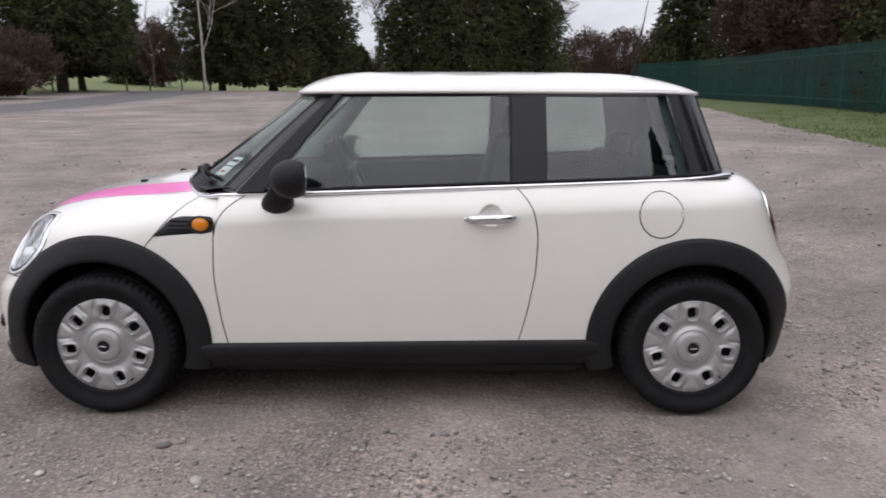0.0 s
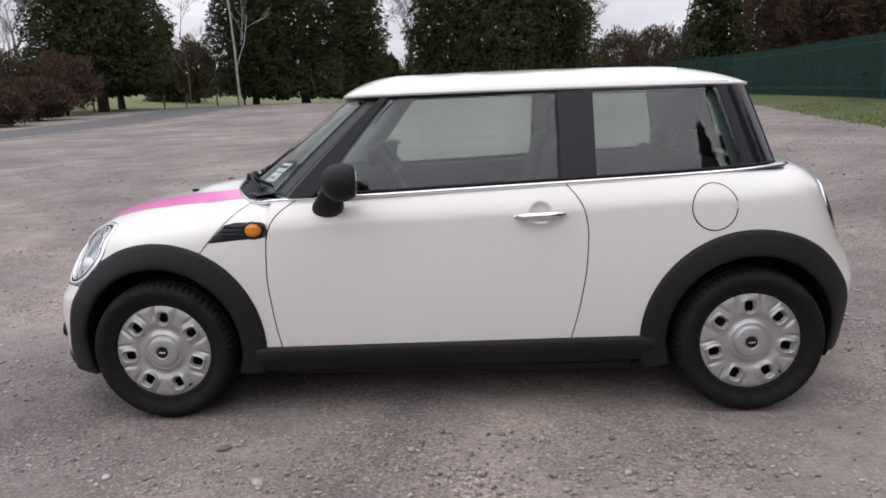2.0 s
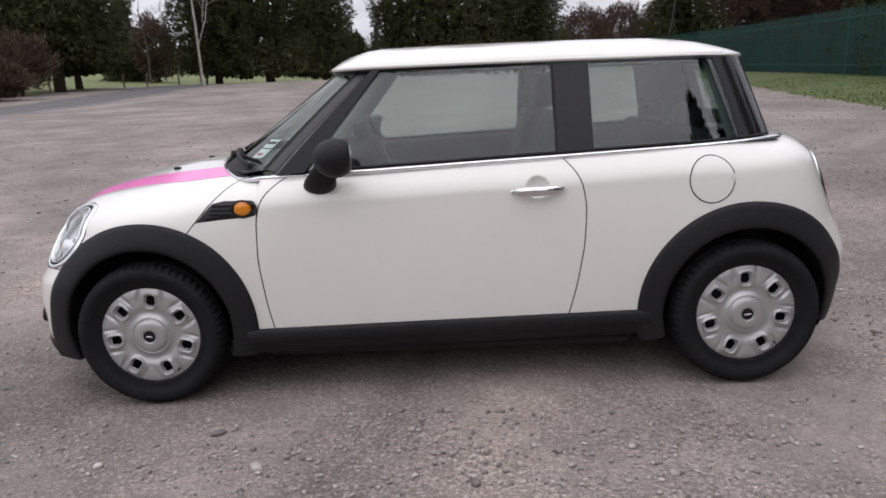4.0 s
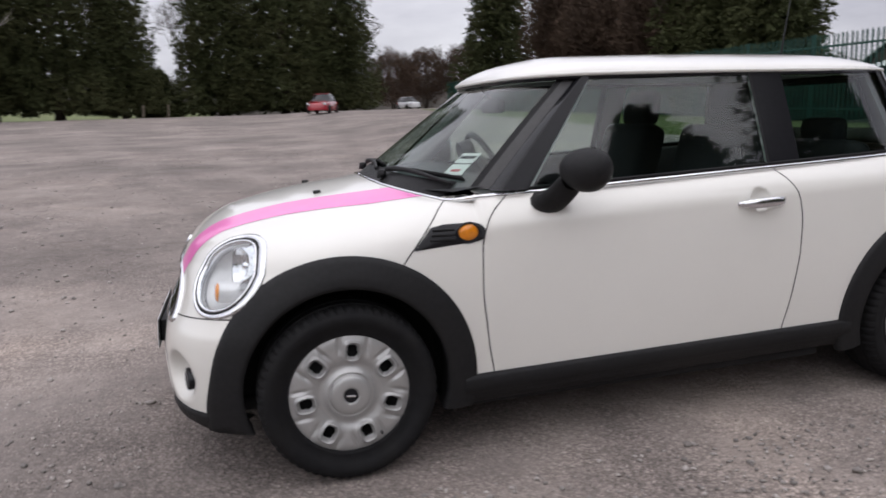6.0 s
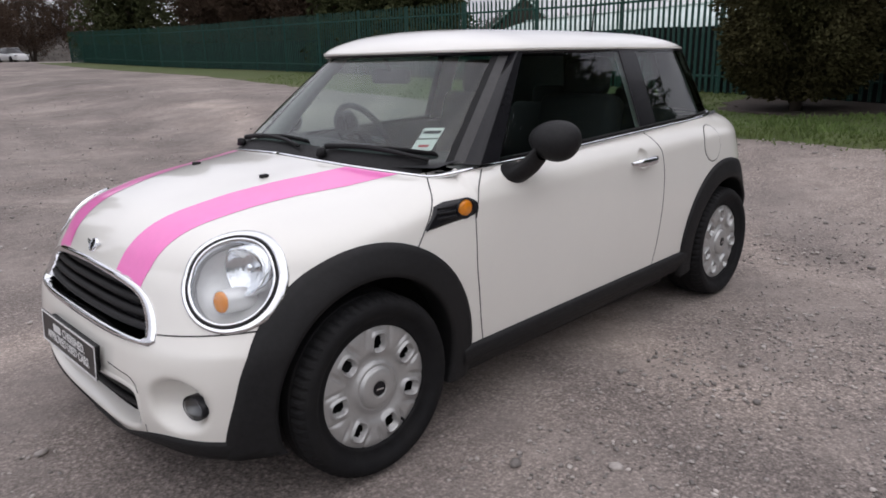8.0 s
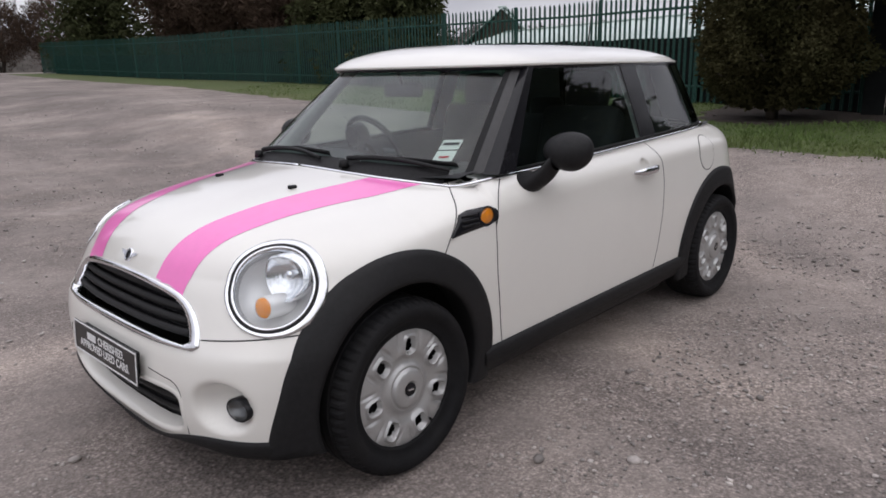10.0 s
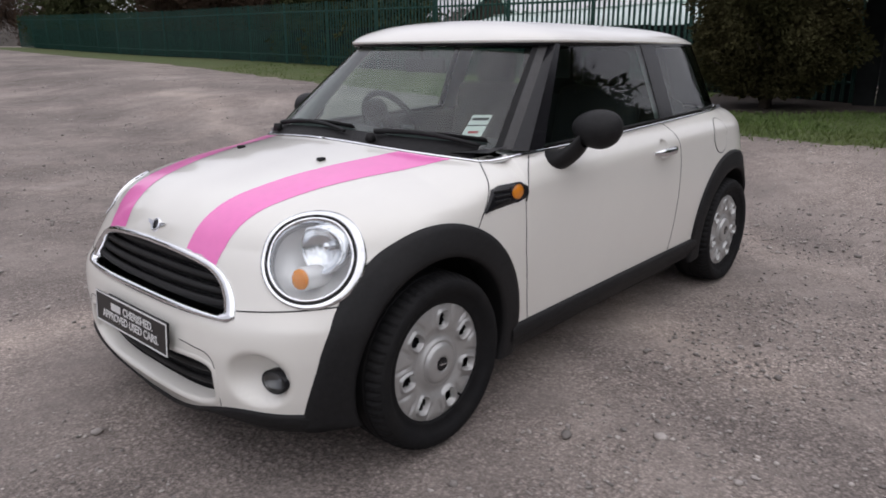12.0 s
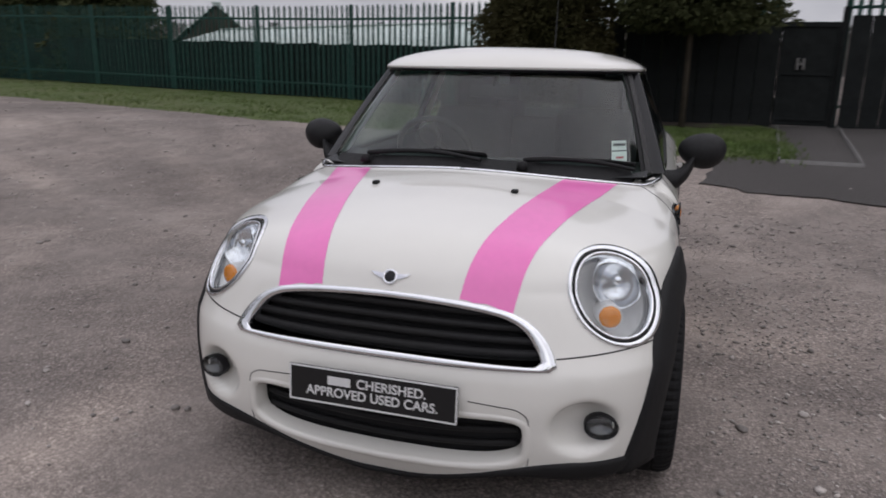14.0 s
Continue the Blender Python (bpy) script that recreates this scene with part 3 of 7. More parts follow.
conifer(9.8, 77.0, 21.0, 5.0, 31900, 0.30, 18, skirt=0.02, shape=0.5)
conifer(-9.0, 74.0, 5.0, 2.4, 6525, 0.27, 19, skirt=0.02, label="low dark evergreen at the edge of the car park")
conifer(18.3, 50.0, 14.4, 3.50, 18270, 0.27, 20, skirt=0.02, label="tall dark conifer behind the fence")
conifer(20.51, 41.42, 13.7, 3.50, 18270, 0.27, 21, skirt=0.02, label="tall dark conifer behind the fence")

conifer(22.79, 31.54, 12.9, 3.34, 13050, 0.27, 22, skirt=0.02, label="tall dark conifer behind the fence")
bare_tree(-20.4, 58.6, 17.0, 31, PALE_BARK, 0.32, 3, "slim pale-barked tree with a forked trunk", 0.12, 0.018, "birch_tree", 3)
conifer(-43.5, 97.3, 13.0, 3.2, 13050, 0.33, 24, skirt=0.03, label="small dark conifer beyond the field")
bare_tree(-37.0, 89.0, 17.0, 39, BARK, 0.5, 4, "leafless tree beyond the field")
bare_tree(-36.0, 52.0, 13.0, 32, PALE_BARK, 0.5, 4, "leafless pale tree with fine twigs", 0.16, 0.02)
bare_tree(-25.0, 74.0, 15.0, 33, BARK, 0.5, 4)
bare_tree(-7.0, 78.0, 14.0, 34, BARK, 0.5, 4)
bare_tree(13.5, 80.0, 15.0, 35, BARK, 0.5, 4)
bare_tree(-31.5, 60.0, 12.0, 36, BARK, 0.5, 4)
bare_tree(15.0, 22.42, 7.2, 37, BARK, 0.55, 4, "leafless tree behind the fence")
bare_tree(15.0, 18.62, 6.4, 38, BARK, 0.55, 4, "leafless tree behind the fence")


def twig_mass(name, x, y, height, radius, count, seed, mat, label, leaf=0.5, category="tree"):
    """A brown leafless mass: trunks and a cloud of fine upward twigs."""
    rng = np.random.default_rng(seed)
    hold = new(name)
    hold.location = (x, y, float(ground_z(x, y)) - 0.05)
    v, f = [], []
    for k in range(4):
        a = rng.uniform(0, 6.28)
        r = radius * 0.35
        vv, ff = tube([(0.2 * math.cos(a), 0.2 * math.sin(a), 0), (r * math.cos(a) * 0.6, r * math.sin(a) * 0.6, height * 0.45), (r * math.cos(a), r * math.sin(a), height * 0.85)], [0.03 * radius + 0.03, 0.02 * radius + 0.02, 0.02], 6)
        f += [tuple(i + len(v) for i in q) for q in ff]
        v += vv
    mesh_object("trunk", v, f, BARK, True, hold)
    u = rng.normal(0, 1, (count, 3))
    u /= np.linalg.norm(u, axis=1, keepdims=True)
    rad = rng.uniform(0.25, 1, count) ** 0.5
    lump = np.array([0.85 + 0.3 * noise.noise((q[0] * 2.2 + seed, q[1] * 2.2, q[2] * 2.2)) for q in u])
    p = u * (rad * lump)[:, None] * (radius, radius, height * 0.5) + (0, 0, height * 0.5)
    p[:, 2] = np.maximum(p[:, 2], 0.1)
    nrm = u * 0.5 + (0, 0, 0.8)
    v, f = blade_cloud(p, nrm, leaf, rng, 0.6, 0.085)
    mesh_object("twig_cloud", v, f, mat, False, hold)
    return tagged(hold, label, category)


twig_mass("brown_tree", 18.6, 31.5, 10.4, 3.9, 42000, 41, BROWN_TWIG, "broad brown leafless tree behind the fence", 0.30)
twig_mass("brown_tree", 17.6, 24.6, 8.8, 3.3, 36400, 42, BROWN_TWIG, "broad brown leafless tree behind the fence", 0.29)
twig_mass("brown_tree", 18.23, 36.86, 11.2, 3.4, 33600, 43, BROWN_TWIG, "broad brown leafless tree behind the fence", 0.30)
twig_mass("brown_tree", -38.1, 94.0, 9.5, 3.6, 9800, 44, BROWN_TWIG, "brown leafless thicket beyond the field", 0.58)
for k, (bx, by) in enumerate(((21.5, 104.0), (27.5, 107.0), (33.5, 105.0))):
    twig_mass("brown_tree", bx, by, 9.6 + 0.7 * k, 4.6, 14000, 46 + k, BROWN_TWIG, "brown leafless tree beyond the end of the fence", 0.42)
twig_mass("brown_tree", 16.6, 20.4, 8.0, 2.4, 12600, 45, BROWN_TWIG, "broad brown leafless tree behind the fence", 0.50)
conifer(14.6, 15.6, 7.2, 1.6, 15000, 0.17, 25, skirt=0.02, shape=0.4, label="dark conifer close behind the fence")
conifer(14.8, 18.2, 6.8, 1.6, 15000, 0.17, 26, skirt=0.02, shape=0.4, label="dark conifer close behind the fence")
conifer(15.2, 20.6, 7.6, 1.6, 15000, 0.17, 27, skirt=0.02, shape=0.4, label="dark conifer close behind the fence")
conifer(11.2, -1.2, 6.6, 1.4, 15000, 0.15, 28, skirt=0.02, shape=0.4, label="dark conifer close behind the gate screen")
for k, (bx, by, bh, br) in enumerate(((-24.0, 31.0, 1.9, 2.2), (-26.5, 38.5, 2.6, 2.8), (-29.0, 46.0, 4.6, 3.0), (-49.6, 71.3, 7.0, 7.0), (-57.0, 66.0, 7.0, 6.0), (-33.0, 43.0, 5.4, 3.6), (-36.0, 38.0, 5.0, 3.6))):
    twig_mass("bramble_bush", bx, by, bh, br, 9000, 50 + k, OLIVE_LEAF if k == 3 else BROWN_TWIG, "tangled brown undergrowth beside the lane", 0.34, "bush")
# evergreen bush before the fence, and the bare-stemmed tree beside the gate
conifer(8.2, 1.27, 3.9, 1.30, 80000, 0.062, 61, OLIVE_LEAF, 0.085, 0.36, "dense olive-green evergreen bush before the fence", "bush", 40, tuck=(0.26, 0.45), stem=0.6)
conifer(8.6, -0.98, 7.2, 1.25, 52000, 0.078, 63, CONIFER_LEAF, 0.225, 0.40, "dark evergreen tree with a bare lower trunk", "tree", 40, stem=0.38)
conifer(14.5, -12.5, 6.4, 2.0, 16000, 0.15, 64, CONIFER_LEAF, 0.26, 0.5, "dark evergreen tree behind the gate", "tree", 30)
# unseen conifers on the open side, placed so the glass reflects dark trees
for k, (bx, by, bh, br) in enumerate(((-14.0, -25.0, 9.0, 3.2), (-5.0, -29.0, 11.0, 3.6), (1.5, -27.0, 8.0, 3.0), (8.5, -25.0, 12.5, 3.6), (15.5, -20.5, 19.0, 5.0), (22.5, -16.0, 27.0, 6.2), (27.0, -15.0, 12.0, 4.2), (-24.0, -16.0, 10.0, 3.4))):
    conifer(bx, by, bh, br, 24000 if bh > 12.2 else 8000, 0.45, 70 + k, skirt=0.03, label="dark conifer out of view on the open side, there for reflections")


def wood_top(q):
    return 10.5 + 4 * noise.noise((math.cos(q) * 9, math.sin(q) * 9, 0.5)) + 3.0 * noise.noise((math.cos(q) * 60, math.sin(q) * 60, 2.5)) + 1.5 * noise.noise((math.cos(q) * 200, math.sin(q) * 200, 4.0))


def far_woods():
    """Leafless woodland all round, far off: a wooded rise with an uneven skyline of twigs."""
    rng = np.random.default_rng(5)
    n = 110000
    a = rng.uniform(0, 2 * math.pi, n)
    r = rng.uniform(170, 230, n)
    top = np.array([wood_top(q) for q in a])
    h = top * (0.15 + 0.85 * rng.uniform(0.0, 1, n) ** 0.6)
    p = np.stack([r * np.cos(a), r * np.sin(a), 0.5 + h * r / 190], 1)
    v, f = blade_cloud(p, np.tile((0, 0, 1.0), (n, 1)), 0.75, rng, 0.5, 0.17)
    m = 720
    ang = np.linspace(0, 2 * math.pi, m, endpoint=False)
    ring = []
    for r0, k in ((180, 0.0), (186, 0.45), (200, 0.80), (235, 0.88)):
        ring.append(np.stack([r0 * np.cos(ang), r0 * np.sin(ang), np.array([0.9 + k * wood_top(q) * r0 / 190 for q in ang])], -1))
    base = np.concatenate(ring)
    idx = np.arange(4 * m).reshape(4, m)
    nx = np.roll(idx, -1, 1)
    q = np.stack([idx[:-1], nx[:-1], nx[1:], idx[1:]], -1).reshape(-1, 4)
    ob = mesh_object("far_woodland", np.concatenate([v, base]), np.concatenate([f, q + len(v)]), FAR_WOOD)
    return tagged(ob, "distant grey-brown leafless woodland along the skyline", "woodland", kind="stuff")


far_woods()


# ---- low sheds behind the fence ----
def shed(name, ax_, ay, bx, by, depth, eave, ridge, roof_mat, wall_mat, label, gable_mat=None):
    """A long low building: walls, two roof slopes with a ribbed sheet, gable ends."""
    a, b = np.array([ax_, ay]), np.array([bx, by])
    d = (b - a) / np.linalg.norm(b - a)
    q = np.array([d[1], -d[0]])
    length = np.linalg.norm(b - a)
    hold = new(name)
    z0 = float(ground_z(*(a + b) / 2)) - 0.6
    hold.matrix_basis = Matrix.Translation((a[0], a[1], 0)) @ Matrix(((d[0], q[0], 0, 0), (d[1], q[1], 0, 0), (0, 0, 1, 0), (0, 0, 0, 1)))
    part("wall", box_bm(length, 0.2, eave - z0, (length / 2, 0.1, (eave + z0) / 2)), wall_mat, hold)
    part("wall", box_bm(length, 0.2, eave - z0, (length / 2, depth - 0.1, (eave + z0) / 2)), wall_mat, hold)
    for x in (0.1, length - 0.1):
        v = [(x - 0.1, 0.2, z0), (x - 0.1, depth - 0.2, z0), (x - 0.1, depth - 0.2, eave), (x - 0.1, depth / 2, ridge - 0.05), (x - 0.1, 0.2, eave)]
        v += [(x + 0.1, y, z) for _, y, z in v]
        f = [(0, 1, 2, 3, 4), (9, 8, 7, 6, 5)] + [(i, (i + 1) % 5, (i + 1) % 5 + 5, i + 5) for i in range(5)]
        mesh_object("gable_wall", v, f, gable_mat or wall_mat, False, hold)
    n = max(8, int(length / 0.3))
    for s in (0, 1):
        v, f = [], []
        for i in range(n + 1):
            x = -0.3 + (length + 0.6) * i / n
            rib = 0.03 * (i % 2)
            for t in (-0.06, 0.5, 1.0):
                y = depth / 2 * t if s == 0 else depth - depth / 2 * t
                v.append((x, y, eave + (ridge - eave) * t + rib))
        for i in range(n):
            for j in range(2):
                f.append((i * 3 + j, i * 3 + j + 1, i * 3 + j + 4, i * 3 + j + 3))
        ob = mesh_object("roof_slope", v, f, roof_mat, False, hold)
        sol = ob.modifiers.new("sheet", 'SOLIDIFY')
        sol.thickness = 0.04
    part("ridge_cap", box_bm(length + 0.6, 0.3, 0.06, (length / 2, depth / 2, ridge + 0.05), 0.02), roof_mat, hold)
    return tagged(hold, label, "building")


shed("long_shed", 12.0, 1.9, 15.6, 14.4, 5.0, 1.88, 2.55, ROOF_SHEET, SHADE_WALL, "low shed with a pale green-white sheet roof")
shed("gabled_shed", 17.5, 16.0, 22.4, 19.3, 3.6, 1.9, 3.45, ROOF_SHEET, GABLE, "brown gabled shed behind the fence", GABLE)


# ---- the car: one smooth body form, cut into its panels ----
def smax(a, b, k):
    return 0.5 * (a + b + np.sqrt((a - b) ** 2 + k * k))


BELT = lambda x: 0.958 + 0.036 * x
FRONT_Z = [0.10, 0.20, 0.30, 0.42, 0.50, 0.56, 0.62, 0.70, 0.76, 0.82, 0.90, 1.0]
FRONT_A = [0.58, 0.636, 0.655, 0.660, 0.646, 0.616, 0.600, 0.584, 0.556, 0.508, 0.425, 0.30]
REAR_Z = [0.10, 0.25, 0.45, 0.58, 0.63, 0.68, 0.94, 1.05]
REAR_A = [0.49, 0.55, 0.590, 0.592, 0.566, 0.528, 0.43, 0.35]
HOOD_X = [-2.0, -1.80, -1.6, -1.4, -1.25, -1.1, -0.95, -0.8, -0.6]
HOOD_Z = [0.71, 0.810, 0.872, 0.916, 0.940, 0.959, 0.974, 0.986, 1.0]


def smooth_table(xs, ys):
    """A smooth curve through a few stations."""
    grid = np.linspace(xs[0], xs[-1], 400)
    val = np.interp(grid, xs, ys)
    ker = np.hanning(41)
    ker /= ker.sum()
    pad = np.concatenate([np.full(20, val[0]) + (val[1] - val[0]) * np.arange(-20, 0), val, np.full(20, val[-1]) + (val[-1] - val[-2]) * np.arange(1, 21)])
    val = np.convolve(pad, ker, "valid")
    return lambda q: np.interp(q, grid, val)


front_a, rear_a, hood_z = smooth_table(FRONT_Z, FRONT_A), smooth_table(REAR_Z, REAR_A), smooth_table(HOOD_X, HOOD_Z)


def half_width(x, z):
    c = np.maximum(0, (z - (BELT(x) - 0.12)) / 0.12)
    b = 0.821 - 0.012 * ((z - 0.6) / 0.3) ** 2 - 0.075 * c ** 2
    # the flanks swell a little over the wheels
    return b + 0.015 * (np.exp(-((x + 1.22) / 0.45) ** 2) + np.exp(-((x - 1.2) / 0.4) ** 2)) * np.exp(-((z - 0.6) / 0.25) ** 2)


def body_form(p):
    """Below zero inside the lower body."""
    x, y, z = p[..., 0], np.abs(p[..., 1]), p[..., 2]
    b = half_width(x, z)
    u = np.maximum(0, (-1.2 - x) / front_a(z))
    w = np.maximum(0, (x - 1.2) / rear_a(z))
    n = 3.7 - 1.25 * np.clip((z - 0.52) / 0.20, 0, 1)
    n = np.where(x > 0.5, np.maximum(n, 3.3), n)
    r = (u ** n + w ** n + (y / b) ** n) ** (1 / n)
    side = (r - 1) * 0.75
    crown = hood_z(x) - (0.088 - 0.032 * np.clip((x + 1.10) / 0.28, 0, 1)) * (y / 0.7) ** 2.0
    deck = np.where(x < -0.75, crown, np.maximum(crown, BELT(x) + 0.05 + 0.07 * np.clip((x + 0.78) / 0.10, 0, 1) * np.clip((1.22 - x) / 0.2, 0, 1))) - 0.04 * np.clip((x - 1.1) / 0.25, 0, 1)
    top = z - deck
    form = smax(side, top, 0.075)
    # bowl round the fog lamp
    d = np.sqrt(((x + 1.822) / 1.0) ** 2 + ((y - 0.606) / 1.0) ** 2 + ((z - 0.364) / 0.80) ** 2)
    form = smax(form, (0.108 - d) * 0.8, 0.010)
    return form


def shoot(origin, way, form, far=1.4):
    """Where rays from inside leave the form."""
    lo, hi = np.zeros(way.shape[:-1]), np.full(way.shape[:-1], far)
    for _ in range(34):
        mid = (lo + hi) / 2
        inside = form(origin + way * mid[..., None]) < 0
        lo, hi = np.where(inside, mid, lo), np.where(inside, hi, mid)
    return origin + way * ((lo + hi) / 2)[..., None]


def settle(p, form, lift=0.0, rounds=12):
    """Points drawn onto the form along its slope, then lifted off it."""
    p = np.array(p, float)
    for _ in range(rounds):
        f = form(p)
        g = slope(p, form)
        p = p - g * (f / np.maximum((g * g).sum(-1), 0.05))[..., None]
    g = slope(p, form)
    return p + g / np.linalg.norm(g, axis=-1, keepdims=True) * lift


def slope(p, form):
    e = 1e-4
    return np.stack([(form(p + e * a) - form(p - e * a)) / (2 * e) for a in np.eye(3)], -1)


FRONT_HUB, REAR_HUB, HUB_Z = -1.2335, 1.2335, 0.297
ARCH_OUT, ARCH_IN, ARCH_Z = 0.448, 0.345, 0.322
HANDLE_X, HANDLE_Z, CUP_R = 0.380, 0.848, 0.050
LAMP_C = np.array([-1.611, -0.642, 0.718])
LAMP_N = np.array([-0.725, -0.440, 0.530])
LAMP_N /= np.linalg.norm(LAMP_N)


def body_shell():
    """Grid over a capsule of rays: along the car, and from one sill over the top to the other."""
    nf, nm, nr = 96, 236, 60
    rows = []
    for i in range(nf):
        a = (math.pi / 2) * (1 - i / nf)
        rows.append((-1.2, -math.sin(a), math.cos(a)))
    for i in range(nm):
        rows.append((-1.2 + 2.4 * i / (nm - 1), 0.0, 1.0))
    for i in range(1, nr + 1):
        a = (math.pi / 2) * i / nr
        rows.append((1.2, math.sin(a), math.cos(a)))
    low = np.linspace(-0.66, 0.42, 124)
    th = np.concatenate([np.arctan2(low, 0.80), np.linspace(np.arctan2(0.43, 0.80), math.pi / 2, 70)])
    th = np.concatenate([th, math.pi - th[-2::-1]])
    o = np.array([[(r[0], 0.0, 0.56)] * len(th) for r in rows])
    w = np.array([[(r[1] * math.cos(t), -r[2] * math.cos(t), math.sin(t)) if abs(math.cos(t)) > 1e-6 else (r[1] * 0, 0, 1.0) for t in th] for r in rows])
    # in front and behind, the fan turns about the upright so that the nose is a clean grid
    for i, r in enumerate(rows):
        for j, t in enumerate(th):
            c = math.cos(t)
            w[i, j] = (r[1] * abs(c), -r[2] * c, math.sin(t))
    w /= np.linalg.norm(w, axis=-1, keepdims=True)
    return shoot(o, w, body_form)


SHELL = body_shell()


def panel_of(c):
    """Which panel a piece of the shell belongs to; nothing where the shell is open."""
    x, y, z = c[..., 0], np.abs(c[..., 1]), c[..., 2]
    out = np.full(x.shape, "rear_quarter", dtype=object)
    wheel = np.minimum(np.hypot(x - FRONT_HUB, z - ARCH_Z), np.hypot(x - REAR_HUB, z - ARCH_Z))
    door_f, door_r = door_front(z), door_rear(z)
    diag = bonnet_side(z)
    out[x < door_r] = "door"
    out[x < door_f] = "front_wing"
    out[x < diag] = "bonnet"
    out[(x < -1.2) & (z < bumper_line(y))] = "front_bumper"
    out[(x > 1.2) & (z < 0.64)] = "rear_bumper"
    out[(x > 1.2) & (z >= 0.64) & (y < 0.55)] = "tailgate"
    out[(wheel < ARCH_IN + 0.045) & (y > 0.45)] = None
    lp = np.stack([x, -y, z], -1) - LAMP_C
    off = lp - (lp @ LAMP_N)[..., None] * LAMP_N
    across = np.cross((0, 0, 1.0), LAMP_N)
    across /= np.linalg.norm(across)
    rise = np.cross(LAMP_N, across)
    out[(np.hypot(off @ across / 0.144, off @ rise / 0.151) < 1) & (x < -1.3)] = None
    out[np.hypot(x - HANDLE_X, (z - HANDLE_Z - 0.010) / 0.92) < CUP_R * 0.97] = None
    out[in_grille(y, z) & (x < -1.5)] = None
    out[in_intake(y, z, 0.010) & (x < -1.5)] = None
    out[(z > BELT(x) - 0.002) & (x > cowl_x(y)) & (x < 1.30)] = None
    out[(z < 0.19) & (x > -1.3)] = None
    out[(z < white_bottom(y)) & (x < -1.2)] = None
    out[(z < 0.262) & (np.abs(x) < 0.95)] = None
    return out


def door_front(z):
    return np.interp(z, [0.28, 0.40, 0.60, 0.78, 0.86, 0.91, 0.95], [-0.712, -0.735, -0.757, -0.752, -0.725, -0.67, -0.59])


def door_rear(z):
    return np.interp(z, [0.30, 0.45, 0.62, 0.78, 0.88, 0.94, 0.985], [0.496, 0.535, 0.565, 0.573, 0.555, 0.515, 0.466])


def bonnet_side(z):
    return np.interp(z, [0.50, 0.737, 0.83, 0.90, 0.935], [-1.20, -1.025, -0.945, -0.872, -0.80])


def bumper_line(y):
    return 0.556 + 0.03 * np.clip((y - 0.48) / 0.3, 0, 1) - 0.03 * (1 - np.clip(y / 0.5, 0, 1))


def cowl_x(y):
    """The rear edge of the bonnet, bowed forwards in the middle."""
    return -0.795 - 0.235 * (1 - (np.minimum(y, 0.73) / 0.73) ** 2.4)


GRILLE_Y = [0, 0.11, 0.22, 0.30, 0.362, 0.406, 0.438, 0.464, 0.484, 0.496]
GRILLE_Z = [0.697, 0.695, 0.689, 0.680, 0.667, 0.647, 0.624, 0.597, 0.567, 0.535]


def white_bottom(y):
    """Lower edge of the white bumper skin, low in the middle and raised at the corners."""
    t = np.clip((np.abs(y) - 0.05) / 0.52, 0, 1)
    return 0.132 + 0.122 * t * t * (3 - 2 * t)


def grille_top(y):
    return np.interp(np.abs(y), GRILLE_Y, GRILLE_Z)


def grille_bottom(y):
    return 0.522 + 0.015 * (np.abs(y) / 0.5) ** 2


def in_grille(y, z, inset=0.0):
    return (np.abs(y) < 0.496 - inset) & (z < grille_top(y) - inset) & (z > grille_bottom(y) + inset)


def in_intake(y, z, grow=0.0):
    return (np.abs(y) / (0.428 + grow)) ** 6 + (np.abs(z - intake_mid(y)) / (intake_half(y) + grow)) ** 5 < 1


def intake_mid(y):
    return 0.284 + 0.034 * (y / 0.42) ** 2


def intake_half(y):
    return 0.083 - 0.008 * (y / 0.42) ** 2


car = new("hatchback_car")
tagged(car, "white three-door hatchback with pink bonnet stripes and black arches", "car")


def panels():
    s = SHELL
    c = (s[:-1, :-1] + s[1:, :-1] + s[1:, 1:] + s[:-1, 1:]) / 4
    kind = panel_of(c)
    n, m = s.shape[:2]
    index = np.arange(n * m).reshape(n, m)
    quads = np.stack([index[:-1, :-1], index[1:, :-1], index[1:, 1:], index[:-1, 1:]], -1)
    flat = s.reshape(-1, 3)
    left = c[..., 1] < 0
    for name in ("bonnet", "front_bumper", "front_wing", "door", "rear_quarter", "rear_bumper", "tailgate"):
        chosen = kind == name
        sides = (left, ~left) if name in ("front_wing", "door", "rear_quarter") else (np.ones_like(left),)
        for sel in sides:
            q = quads[chosen & sel]
            if not len(q):
                continue
            used, inv = np.unique(q, return_inverse=True)
            ob = mesh_object(name, flat[used], inv.reshape(-1, 4), PAINT, True, car)
            if name == "door" and sel is left:
                PANEL["door"] = ob
            PANEL.setdefault(name, ob)


PANEL = {}
panels()


# ---- helpers that lay things on the car's form ----
def side_y(x, z, form=body_form):
    """The left flank's y at places of the side view."""
    x, z = np.broadcast_arrays(np.asarray(x, float), np.asarray(z, float))
    o = np.stack([x, np.zeros_like(x), z], -1)
    w = np.zeros_like(o)
    w[..., 1] = -1.0
    return shoot(o, w, form, 1.1)[..., 1]


def on_side(x, z, form=body_form, lift=0.0):
    x, z = np.broadcast_arrays(np.asarray(x, float), np.asarray(z, float))
    p = np.stack([x, side_y(x, z, form), z], -1)
    g = slope(p, form)
    return p + g / np.linalg.norm(g, axis=-1, keepdims=True) * lift


